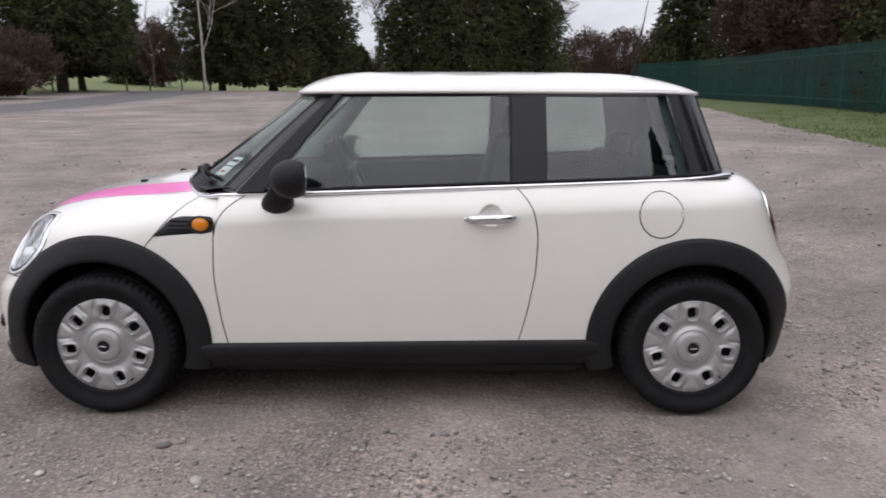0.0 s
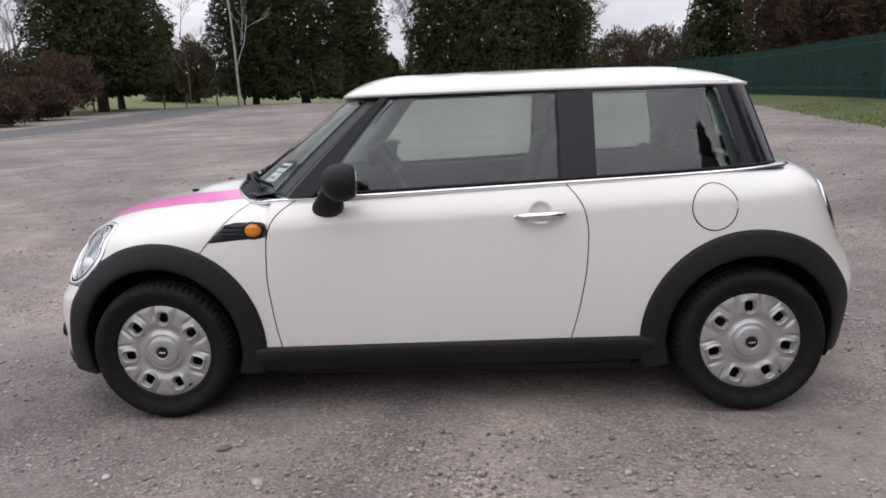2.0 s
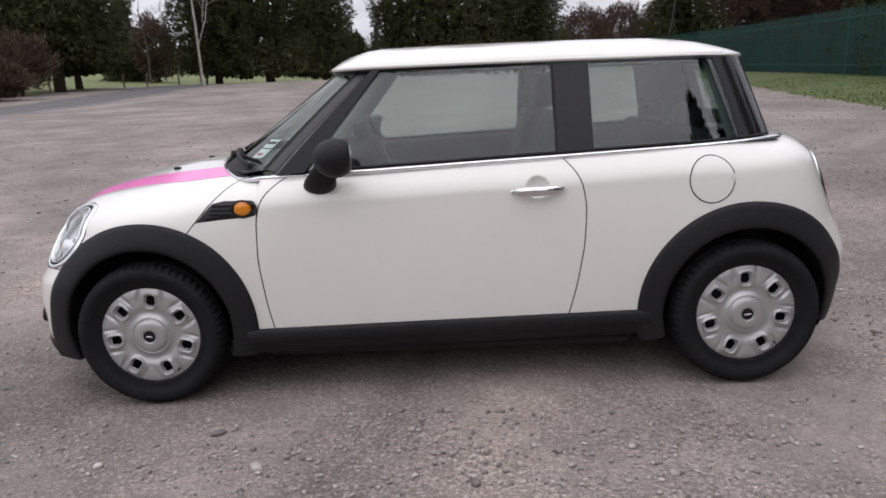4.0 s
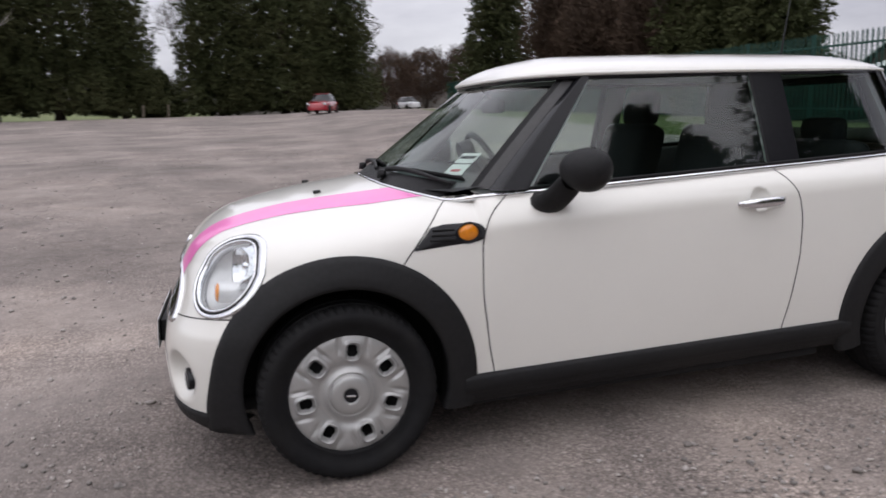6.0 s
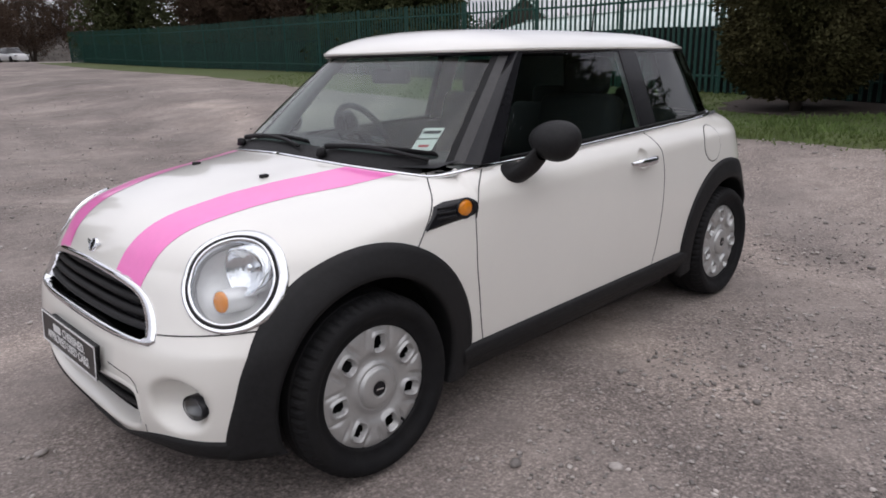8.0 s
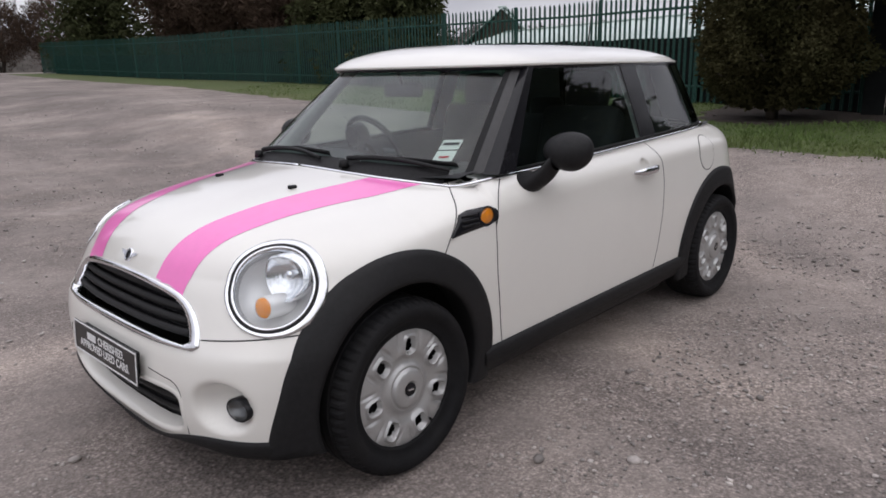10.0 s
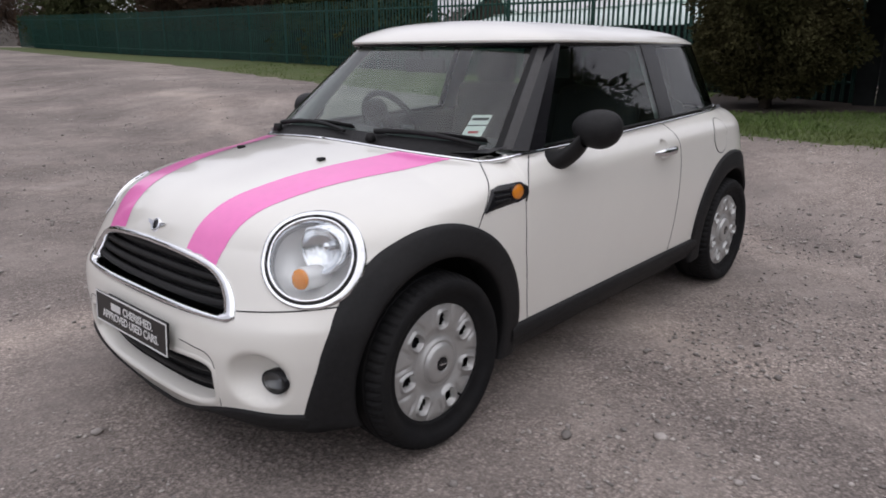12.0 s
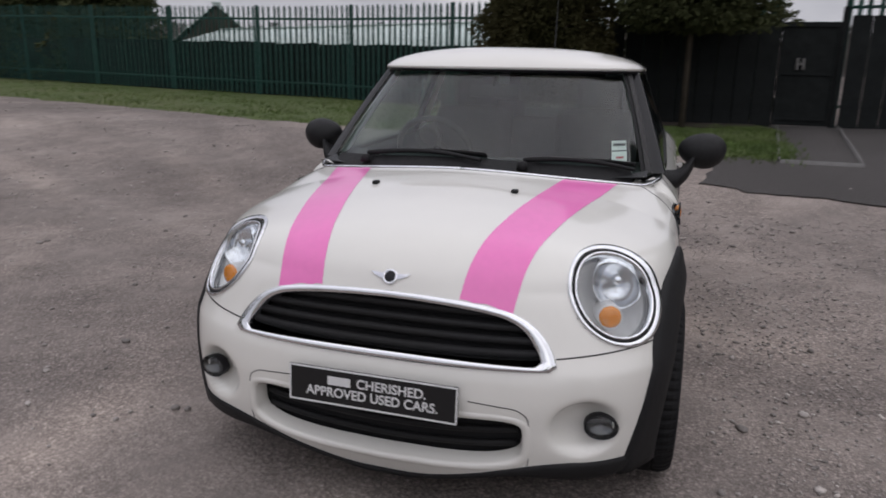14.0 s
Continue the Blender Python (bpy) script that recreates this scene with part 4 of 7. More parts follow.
def on_nose(y, z, form=body_form, lift=0.0):
    """The nose's surface at places of the front view."""
    y, z = np.broadcast_arrays(np.asarray(y, float), np.asarray(z, float))
    o = np.stack([np.full_like(y, -1.15), y, z], -1)
    w = np.zeros_like(o)
    w[..., 0] = -1.0
    p = shoot(o, w, form, 1.2)
    g = slope(p, form)
    return p + g / np.linalg.norm(g, axis=-1, keepdims=True) * lift


def grid_mesh(name, g, mat, parent, label="", smooth=True, thick=0.0, both=False):
    """A mesh from a grid of points; thick gives it a rear face; both adds the mirrored one for the other flank."""
    n, m = g.shape[:2]
    idx = np.arange(n * m).reshape(n, m)
    q = np.stack([idx[:-1, :-1], idx[1:, :-1], idx[1:, 1:], idx[:-1, 1:]], -1).reshape(-1, 4)
    mid = g[n // 2, m // 2]
    face = np.cross(g[min(n // 2 + 1, n - 1), m // 2] - mid, g[n // 2, min(m // 2 + 1, m - 1)] - mid)
    if face @ (mid - np.array([min(max(mid[0], -1.0), 1.0), 0, 0.7])) < 0:
        q = q[:, ::-1]
    made = []
    for sign in ((1, -1) if both else (1,)):
        v = g.reshape(-1, 3) * (1, sign, 1)
        faces = q if sign == 1 else q[:, ::-1]
        ob = mesh_object(name, v, faces, mat, smooth, parent, label)
        if thick:
            s = ob.modifiers.new("thickness", 'SOLIDIFY')
            s.thickness = thick
            s.offset = 0
        made.append(ob)
    return made[0] if len(made) == 1 else made


def sweep(centre, normals, profile, closed=False, cap=True):
    """A profile of (out, across) pairs carried along a line; out is along the normals."""
    c, nr = np.asarray(centre, float), np.asarray(normals, float)
    nr = nr / np.linalg.norm(nr, axis=-1, keepdims=True)
    if closed:
        t = np.roll(c, -1, 0) - np.roll(c, 1, 0)
    else:
        t = np.gradient(c, axis=0)
    t = t / np.linalg.norm(t, axis=-1, keepdims=True)
    a = np.cross(t, nr)
    a /= np.linalg.norm(a, axis=-1, keepdims=True)
    prof = np.asarray(profile, float)
    k = len(prof)
    verts = (c[:, None] + nr[:, None] * prof[None, :, :1] + a[:, None] * prof[None, :, 1:]).reshape(-1, 3)
    n = len(c)
    faces = []
    for i in range(n if closed else n - 1):
        i2 = (i + 1) % n
        for j in range(k):
            j2 = (j + 1) % k
            faces.append((i * k + j, i2 * k + j, i2 * k + j2, i * k + j2))
    if cap and not closed:
        faces += [tuple(range(k)), tuple((n - 1) * k + j for j in range(k))[::-1]]
    return verts, faces


def mirrored(name, verts, faces, mat, parent, label="", smooth=True):
    """The part, and its twin on the other flank."""
    v = np.asarray(verts, float)
    a = mesh_object(name, v, faces, mat, smooth, parent, label)
    b = mesh_object(name, v * (1, -1, 1), [tuple(f)[::-1] for f in faces], mat, smooth, parent, label)
    return a, b


def round_profile(out, half, k=10):
    return [(out * math.sin(2 * math.pi * i / k), half * math.cos(2 * math.pi * i / k)) for i in range(k)]


def spline(points, n=60):
    """A smooth line through a few points."""
    p = np.asarray(points, float)
    d = np.concatenate([[0], np.cumsum(np.linalg.norm(np.diff(p, axis=0), axis=1))])
    m = np.gradient(p, d, axis=0, edge_order=1)
    t = np.linspace(0, d[-1], n)
    i = np.clip(np.searchsorted(d, t, side="right") - 1, 0, len(d) - 2)
    h = (d[i + 1] - d[i])[:, None]
    s = ((t - d[i])[:, None]) / h
    return ((2 * s ** 3 - 3 * s ** 2 + 1) * p[i] + (s ** 3 - 2 * s ** 2 + s) * h * m[i] + (-2 * s ** 3 + 3 * s ** 2) * p[i + 1] + (s ** 3 - s ** 2) * h * m[i + 1])


def seam(name, pts, width=0.0045, form=body_form, twin=True, mat=SEAM):
    """A panel gap: a narrow dark channel strip with a shallow lip along a line on the form."""
    p = np.asarray(pts, float)
    nr = slope(p, form)
    v, f = sweep(p, nr, [(-0.004, -width / 2), (0.0007, -width / 2), (0.0009, 0), (0.0007, width / 2), (-0.004, width / 2)])
    if twin:
        return mirrored(name, v, f, mat, car)
    return mesh_object(name, v, f, mat, True, car)


# ---- the dark inside of wheel wells, engine bay and floor ----
def inner_parts():
    for hub in (FRONT_HUB, REAR_HUB):
        ang = np.linspace(math.radians(-28), math.radians(208), 40)
        x, z = hub + 0.392 * np.cos(ang), ARCH_Z + 0.392 * np.sin(ang)
        ys = np.linspace(-0.70, -0.44, 4)
        g = np.stack([np.stack([x, np.full_like(x, y), np.maximum(z, 0.19)], -1) for y in ys])
        rim = np.stack([np.stack([hub + (x - hub) * k, np.full_like(x, -0.44), ARCH_Z + (np.maximum(z, 0.19) - ARCH_Z) * k], -1) for k in (0.5, 0.02)])
        grid_mesh("wheel_well", np.concatenate([g, rim]), DARK, car, both=True)
    # floor slabs set low and wide to keep light off the ground below
    part("floor_pan", box_bm(1.56, 1.46, 0.05, (0.0, 0, 0.180), 0.02), DARK, car)
    part("underside", box_bm(3.3, 0.92, 0.06, (-0.05, 0, 0.172), 0.02), DARK, car)
    part("bulkhead", box_bm(0.03, 1.36, 0.66, (-0.83, 0, 0.55), 0.0), DARK, car)
    # unseen dark box added to block the view through the grille
    part("bay_filler", box_bm(0.82, 0.86, 0.42, (-1.25, 0, 0.46), 0.05), DARK, car)
    part("boot_liner", box_bm(0.6, 0.86, 0.30, (1.15, 0, 0.45), 0.05), DARK, car)


inner_parts()


# ---- wheel arch trims, sills and chin ----
def arch_trim(hub, first, last, name="arch_trim"):
    ang = np.radians(np.linspace(first, last, 72))
    rad = [ARCH_OUT + 0.002, ARCH_OUT, ARCH_OUT - 0.02, ARCH_OUT - 0.06, ARCH_IN + 0.015, ARCH_IN, ARCH_IN - 0.002, ARCH_IN + 0.01]
    out = [-0.012, 0.008, 0.013, 0.017, 0.020, 0.016, 0.002, -0.09]
    # the ring widens a little to squarish shoulders
    rows = []
    yb = None
    for r, o in zip(rad, out):
        toe = np.clip((np.degrees(ang) - 168) / 34, 0, 1) if hub < 0 else 0 * ang
        square = 1 + 0.012 * np.sin(2 * ang) ** 2 * (np.cos(ang) > 0) + 0.085 * toe * toe * (3 - 2 * toe)
        x = hub + r * np.cos(ang) * (square if r > 0.4 else 1)
        z = np.maximum(ARCH_Z + r * np.sin(ang) * (square if r > 0.4 else 1), 0.195)
        y = side_y(x, np.clip(z, 0.2, 2))
        if r <= ARCH_IN + 0.02:
            y = 0.35 * y + 0.65 * np.minimum(y, side_y(hub + ARCH_OUT * np.cos(ang), np.clip(ARCH_Z + ARCH_OUT * np.sin(ang), 0.2, 2)))
        rows.append(np.stack([x, y - o, z], -1))
    grid_mesh(name, np.stack(rows), BLACK_PLASTIC, car, "matt black plastic wheel arch trim", both=True)


arch_trim(FRONT_HUB, -20, 203)
arch_trim(REAR_HUB, -14, 198)


def sills():
    x = np.linspace(-0.83, 0.84, 30)
    top = 0.309 + 0.018 * (x + 0.71) / 1.2
    rows = []
    for dz, dy in ((0.004, -0.004), (0.0, 0.012), (-0.012, 0.018), (-0.055, 0.016), (-0.062, 0.008), (-0.072, 0.004), (-0.105, -0.014), (-0.118, -0.04), (-0.122, -0.20)):
        z = top + dz
        y = side_y(x, np.full_like(x, 0.31)) - dy
        rows.append(np.stack([x, y, z], -1))
    grid_mesh("sill_trim", np.stack(rows), BLACK_PLASTIC, car, "matt black plastic sill trim", both=True)


sills()


def chin():
    ph = np.radians(np.linspace(-60, 60, 90))
    rows = []
    for drop, o in ((-0.008, -0.012), (-0.004, 0.003), (0.15, 0.008), (0.6, 0.006), (0.95, -0.012), (1.0, -0.03), (0.9, -0.16)):
        org = np.stack([np.full_like(ph, -1.2), np.zeros_like(ph), np.full_like(ph, 0.2)], -1)
        way = np.stack([-np.cos(ph), -np.sin(ph), np.zeros_like(ph)], -1)
        p = shoot(org, way, body_form)
        for _ in range(3):
            edge = np.clip((np.abs(p[:, 1]) - 0.30) / 0.30, 0, 1)
            thick = 0.022 + 0.050 * edge * edge * (3 - 2 * edge)
            z = white_bottom(p[:, 1]) - (thick * drop if drop > 0 else drop)
            org[:, 2] = np.maximum(z, 0.13)
            p = shoot(org, way, body_form)
        p = p + way * o
        p[:, 2] = z
        rows.append(p)
    grid_mesh("chin_spoiler", np.stack(rows), BLACK_PLASTIC, car, "matt black plastic lower lip")


chin()


# ---- wheels ----
def wheel():
    hold = new("wheel")
    hold.parent = car
    prof = [(0.196, -0.010), (0.205, -0.030), (0.213, -0.036), (0.222, -0.032), (0.240, -0.050), (0.262, -0.060), (0.284, -0.055), (0.2965, -0.038),
            (0.3015, -0.022), (0.3035, -0.001), (0.298, 0.001), (0.298, 0.008), (0.3040, 0.010), (0.3045, 0.046), (0.298, 0.048), (0.298, 0.058), (0.3045, 0.060),
            (0.3040, 0.096), (0.298, 0.098), (0.298, 0.105), (0.3035, 0.107), (0.301, 0.128), (0.296, 0.144), (0.284, 0.160), (0.262, 0.166), (0.222, 0.150), (0.200, 0.130)]
    sides = 180
    v, f = [], []
    for k in range(sides):
        a = 2 * math.pi * k / sides
        for j, (r, y) in enumerate(prof):
            # shoulder blocks
            rr = r - (0.006 if (k % 3 == 0 and (7 <= j <= 9 or 20 <= j <= 22)) else 0)
            v.append((rr * math.cos(a), y, rr * math.sin(a)))
    m = len(prof)
    for k in range(sides):
        for j in range(m - 1):
            a0, b0 = k * m, ((k + 1) % sides) * m
            f.append((a0 + j, b0 + j, b0 + j + 1, a0 + j + 1))
    tyre = mesh_object("tyre", v, f, RUBBER, True, hold, "black rubber tyre with dusty tread")
    tyre.data.polygons.foreach_set("use_smooth", [not (6 <= i % (m - 1) <= 22) for i in range(len(tyre.data.polygons))])
    # hub cap: a dished disc with seven slots, each in a raised surround
    na, nr, R = 7 * 44, 80, 0.212
    ang = np.linspace(0, 2 * math.pi, na, endpoint=False)
    rr = np.linspace(0.0, R, nr)
    A, Q = np.meshgrid(ang, rr, indexing="ij")
    local = (A + math.pi / 7 - math.pi / 2) % (2 * math.pi / 7) - math.pi / 7
    u, w = Q * np.sin(local), Q * np.cos(local)
    slot = ((np.abs(u) / 0.0175) ** 3 + (np.abs(w - 0.150) / 0.0215) ** 3) ** (1 / 3)
    y = -0.030 - 0.016 * np.exp(-(Q / 0.075) ** 6) + 0.012 * np.clip((Q - 0.172) / 0.04, 0, 1) ** 2
    y += 0.012 * np.exp(-((Q - 0.100) / 0.022) ** 2)
    y += -0.0095 * np.exp(-((slot - 1.5) / 0.22) ** 2) * (w < 0.187)
    y += 0.016 * np.exp(-(slot / 1.15) ** 6)
    y += 0.009 * np.exp(-((np.abs(u) - 0.048) / 0.007) ** 2) * np.exp(-((w - 0.165) / 0.028) ** 2)
    y += -0.004 * np.exp(-(u / 0.01) ** 2) * np.exp(-((w - 0.118) / 0.01) ** 2)
    y += 0.009 * np.exp(-((Q - 0.071) / 0.0035) ** 2)
    y += 0.008 * np.exp(-(Q / 0.026) ** 8)
    y = np.where(Q > R - 0.002, 0.0, y)
    P = np.stack([Q * np.cos(A), y - 0.002, Q * np.sin(A)], -1)
    idx = np.arange(na * nr).reshape(na, nr)
    nxt = np.roll(idx, -1, 0)
    q = np.stack([idx[:, :-1], nxt[:, :-1], nxt[:, 1:], idx[:, 1:]], -1)
    sc = (slot[:, :-1] + np.roll(slot, -1, 0)[:, 1:]) / 2
    # the open part of a slot is a rounded window towards its inner end
    hole = (np.abs(u) / 0.0170) ** 3 + (np.abs(w - 0.149) / 0.0215) ** 3
    hc = (hole[:, :-1] + np.roll(hole, -1, 0)[:, 1:]) / 2
    keep = (hc > 1)
    cap = mesh_object("hubcap", P.reshape(-1, 3), q[keep].reshape(-1, 4), SILVER, True, hold, "silver plastic hubcap with seven slots")
    bm = bmesh.new()
    bmesh.ops.create_cone(bm, cap_ends=True, segments=40, radius1=0.2, radius2=0.2, depth=0.02)
    bmesh.ops.transform(bm, matrix=pose(0, 0.02, 0, 90), verts=bm.verts)
    part("rim", bm, DARK, hold, "dark steel rim behind the cap", True)
    # centre emblem, a plain dark disc with a pale bar
    bm = bmesh.new()
    bmesh.ops.create_cone(bm, cap_ends=True, segments=32, radius1=0.0235, radius2=0.0235, depth=0.004)
    bmesh.ops.transform(bm, matrix=pose(0, -0.0445, 0, 90), verts=bm.verts)
    part("centre_badge", bm, GLOSS_BLACK, cap)
    part("badge_bar", box_bm(0.028, 0.003, 0.007, (0, -0.0475, 0), 0.001), CHROME, cap)
    bm = bmesh.new()
    bmesh.ops.create_cone(bm, cap_ends=False, segments=10, radius1=0.005, radius2=0.004, depth=0.02)
    bmesh.ops.transform(bm, matrix=pose(0.115, -0.03, -0.14, 90), verts=bm.verts)
    part("valve_stem", bm, RUBBER, hold)
    return hold


wheel_thing = wheel()
WHEEL_Y = -0.788
wheel_thing.matrix_basis = pose(FRONT_HUB, WHEEL_Y, 0.303, 0, 6)
copy_thing(wheel_thing, pose(REAR_HUB, WHEEL_Y, 0.303, 0, -4))
copy_thing(wheel_thing, pose(FRONT_HUB, -WHEEL_Y, 0.303, 0, 21, 180))
copy_thing(wheel_thing, pose(REAR_HUB, -WHEEL_Y, 0.303, 0, 50, 180))


# ---- the cabin: glass, pillars and roof ----
def cabin_form(p):
    x, y, z = p[..., 0], np.abs(p[..., 1]), p[..., 2]
    k = (z - 0.95) / 0.39
    b = 0.744 - 0.150 * k - 0.012 * k * (1 - k) * -1
    fa = 0.80 - 0.16 * k
    fx = -0.20 + 0.385 * k
    u = np.maximum(0, (fx - x) / fa)
    ra = 0.86 - 0.14 * k
    w = np.maximum(0, (x - 0.62) / ra)
    n = 3.0 + 1.3 * np.clip(k, 0, 1)
    r = (u ** n + (y / b) ** n) ** (1 / n)
    r2 = (w ** 4.5 + (y / b) ** 4.5) ** (1 / 4.5)
    return (np.maximum(r, r2) - 1) * 0.7


GLASS_TOP = 1.352


def fan(z, phi, lift=0.0, rear=False):
    """Points of the cabin seen from its middle: phi from straight ahead (or astern) to the left flank."""
    z, phi = np.broadcast_arrays(np.asarray(z, float), np.asarray(phi, float))
    k = (z - 0.95) / 0.39
    o = np.stack([np.full_like(z, 0.62) if rear else -0.20 + 0.385 * k, np.zeros_like(z), z], -1)
    way = np.stack([np.cos(phi) * (1 if rear else -1), -np.sin(phi), np.zeros_like(z)], -1)
    p = shoot(o, way, cabin_form, 1.6)
    g = slope(p, cabin_form)
    return p + g / np.linalg.norm(g, axis=-1, keepdims=True) * lift


def window_line(z):
    """The front edge of the door window."""
    return -0.566 + (z - 0.953) / 0.382 * 0.300


def flat_side(z):
    k = (z - 0.95) / 0.39
    return 0.744 - 0.150 * k + 0.012 * k * (1 - k)


def screen_end(z):
    """How far round the glass of the windscreen reaches."""
    return 0.885 - 0.075 * (z - 0.96) / 0.37


def cowl_z(phi):
    return 0.968 - 0.030 * (np.abs(phi) / 0.9) ** 2


def cabin():
    # windscreen
    ph = np.linspace(-0.86, 0.86, 61)
    t = np.linspace(0, 1, 25)[:, None]
    z = cowl_z(ph)[None] + t * (GLASS_TOP - 0.006 - cowl_z(ph)[None])
    grid_mesh("windscreen", fan(z, ph[None] / 0.86 * screen_end(z)), GLASS, car, "clear windscreen reflecting the grey sky").visible_shadow = False
    # black band printed round the screen
    zb = np.broadcast_to(0.945 + t * (GLASS_TOP - 0.945), (25, 6))
    grid_mesh("screen_edge", fan(zb, screen_end(zb) + np.linspace(-0.012, 0.028, 6)[None], 0.002), DARK, car, both=True)
    grid_mesh("screen_trim", fan(zb, screen_end(zb) + np.linspace(0.022, 0.082, 6)[None], 0.006), SCREEN_TRIM, car, "dull grey-black trim along the windscreen", both=True)
    phb = np.linspace(-0.86, 0.86, 61)
    zb = GLASS_TOP - 0.024 + np.linspace(0, 1, 4)[:, None] * 0.028
    grid_mesh("screen_header", fan(np.broadcast_to(zb, (4, 61)), np.broadcast_to(phb, (4, 61)), 0.002), GLOSS_BLACK, car)
    phb = np.linspace(-0.80, 0.80, 61)
    zc = cowl_z(phb)[None] - 0.035 + np.linspace(0, 1, 5)[:, None] * 0.062
    grid_mesh("cowl_panel", fan(zc, np.broadcast_to(phb, zc.shape), 0.004), BLACK_PLASTIC, car, "black plastic cowl below the windscreen")
    # pillars between screen and door window
    z = np.linspace(0.943, GLASS_TOP + 0.004, 26)[:, None]
    k = (z - 0.95) / 0.39
    far = np.arctan2(0.744 - 0.150 * k, (-0.20 + 0.385 * k) - (window_line(z) + 0.008))
    start = screen_end(z) + 0.070
    far = np.maximum(far, start + 0.02)
    across = np.concatenate([np.linspace(0, 0.22, 6), np.linspace(0.28, 1, 10)])[None]
    phi = start + (far - start) * across
    p = fan(np.broadcast_to(z, phi.shape), phi, 0.002)
    ease = np.clip(across / 0.22, 0, 1) ** 0.8
    p[..., 1] = p[..., 1] * (1 - ease) - (flat_side(z) + 0.001) * ease
    grid_mesh("front_pillar", p, GLOSS_BLACK, car, "gloss black windscreen pillar", both=True)
    start = screen_end(z)
    phi = start + (far + 0.02 - start) * np.linspace(0, 1, 8)[None]
    inner = np.array([-0.006, -0.022, -0.03, -0.034, -0.034, -0.030, -0.022, -0.008])[None]
    p = fan(np.broadcast_to(z, phi.shape), phi)
    g = slope(p, cabin_form)
    p = p + g / np.linalg.norm(g, axis=-1, keepdims=True) * inner[..., None]
    grid_mesh("pillar_lining", p, PILLAR_TRIM, car, "pale grey inner pillar lining", both=True)

    def side_patch(name, xa, xb, mat, lift, label="", nx=30, z0=None, z1=GLASS_TOP):
        s = np.linspace(0, 1, nx)[None]
        zz = np.linspace(0, 1, 22)[:, None]
        xm = xa(1.15) + (xb(1.15) - xa(1.15)) * s
        low = BELT(xm) + 0.006 if z0 is None else np.full_like(xm, z0)
        z = low + (z1 - low) * zz
        x = xa(z) + (xb(z) - xa(z)) * s
        p = on_side(x, z, cabin_form, lift)
        p[..., 1] = np.where(x < 0.3, p[..., 1] * 0.4 - (flat_side(z) + lift) * 0.6, p[..., 1]) if name in ("door_window", "window_frame") else p[..., 1]
        return grid_mesh(name, p, mat, car, label, both=True)

    quarter_end = lambda z: 1.255 - 0.27 * (z - 1.0)
    for ob in side_patch("door_window", window_line, lambda z: 0.462 + 0 * z, GLASS, 0.0, "raised clear door window"):
        ob.visible_shadow = False
    for ob in side_patch("quarter_window", lambda z: 0.600 + 0 * z, quarter_end, TINTED, 0.0, "lightly tinted rear quarter window"):
        ob.visible_shadow = False
    side_patch("centre_pillar", lambda z: 0.470 + 0 * z, lambda z: 0.615 + 0 * z, GLOSS_BLACK, 0.002, "gloss black centre pillar cover", 8)
    side_patch("pillar_lining", lambda z: 0.478 + 0 * z, lambda z: 0.60 + 0 * z, PILLAR_TRIM, -0.03, "pale grey inner pillar lining", 8)
    side_patch("window_gap", lambda z: 0.459 + 0 * z, lambda z: 0.472 + 0 * z, DARK, 0.001, "", 3)
    # slim black frames of the panes
    side_patch("window_frame", window_line, lambda z: window_line(z) + 0.012, GLOSS_BLACK, 0.003, "", 3)
    side_patch("window_rail", lambda z: -0.27 + 0 * z, lambda z: 1.19 + 0 * z, GLOSS_BLACK, 0.003, "", 50, GLASS_TOP - 0.020, GLASS_TOP + 0.004)
    # tail pillar and rear window
    z = np.linspace(0, 1, 22)[:, None]
    low, zt = 1.008, GLASS_TOP
    z = low + (zt - low) * z
    k = (z - 0.95) / 0.39
    a0 = np.arctan2(0.744 - 0.150 * k, quarter_end(z) - 0.62)
    ph = a0 + (0.46 - a0) * np.linspace(0, 1, 16)[None]
    grid_mesh("tail_pillar", fan(np.broadcast_to(z, ph.shape), ph, 0.002, True), GLOSS_BLACK, car, "gloss black tail pillar", both=True)
    inner = a0 + 0.03 + (0.40 - a0) * np.linspace(0, 1, 16)[None]
    grid_mesh("pillar_lining", fan(np.broadcast_to(z, inner.shape), inner, -0.035, True), GREY_TRIM, car, "grey inner tail pillar lining", both=True)
    for z_a, z_b in ((1.006, 1.085), (1.305, GLASS_TOP)):
        zf = np.linspace(z_a, z_b, 5)[:, None]
        pf = np.linspace(-0.46, 0.46, 30)[None]
        grid_mesh("rear_window_frame", fan(np.broadcast_to(zf, (5, 30)), np.broadcast_to(pf, (5, 30)), 0.003, True), GLOSS_BLACK, car)
    zf = np.linspace(1.08, 1.31, 10)[:, None]
    pf = np.linspace(0.34, 0.47, 5)[None]
    grid_mesh("rear_window_frame", fan(np.broadcast_to(zf, (10, 5)), np.broadcast_to(pf, (10, 5)), 0.003, True), GLOSS_BLACK, car, both=True)
    ph = np.linspace(-0.47, 0.47, 30)[None]
    zz = np.broadcast_to(z, (22, 30))
    grid_mesh("rear_window", fan(zz, np.broadcast_to(ph, zz.shape), 0.0, True), TINTED, car, "tinted rear window").visible_shadow = False


cabin()


def roof_half(x):
    """Half width of the roof's rim along the car."""
    f = np.clip((-0.02 - x) / 0.460, 0, 1)
    r = np.clip((x - 0.72) / 0.63, 0, 1)
    return (0.606 - 0.030 * np.clip((x - 0.2) / 1.1, 0, 1)) * (1 - f ** 4.0) ** (1 / 4.0) * (1 - r ** 4.2) ** (1 / 4.2)


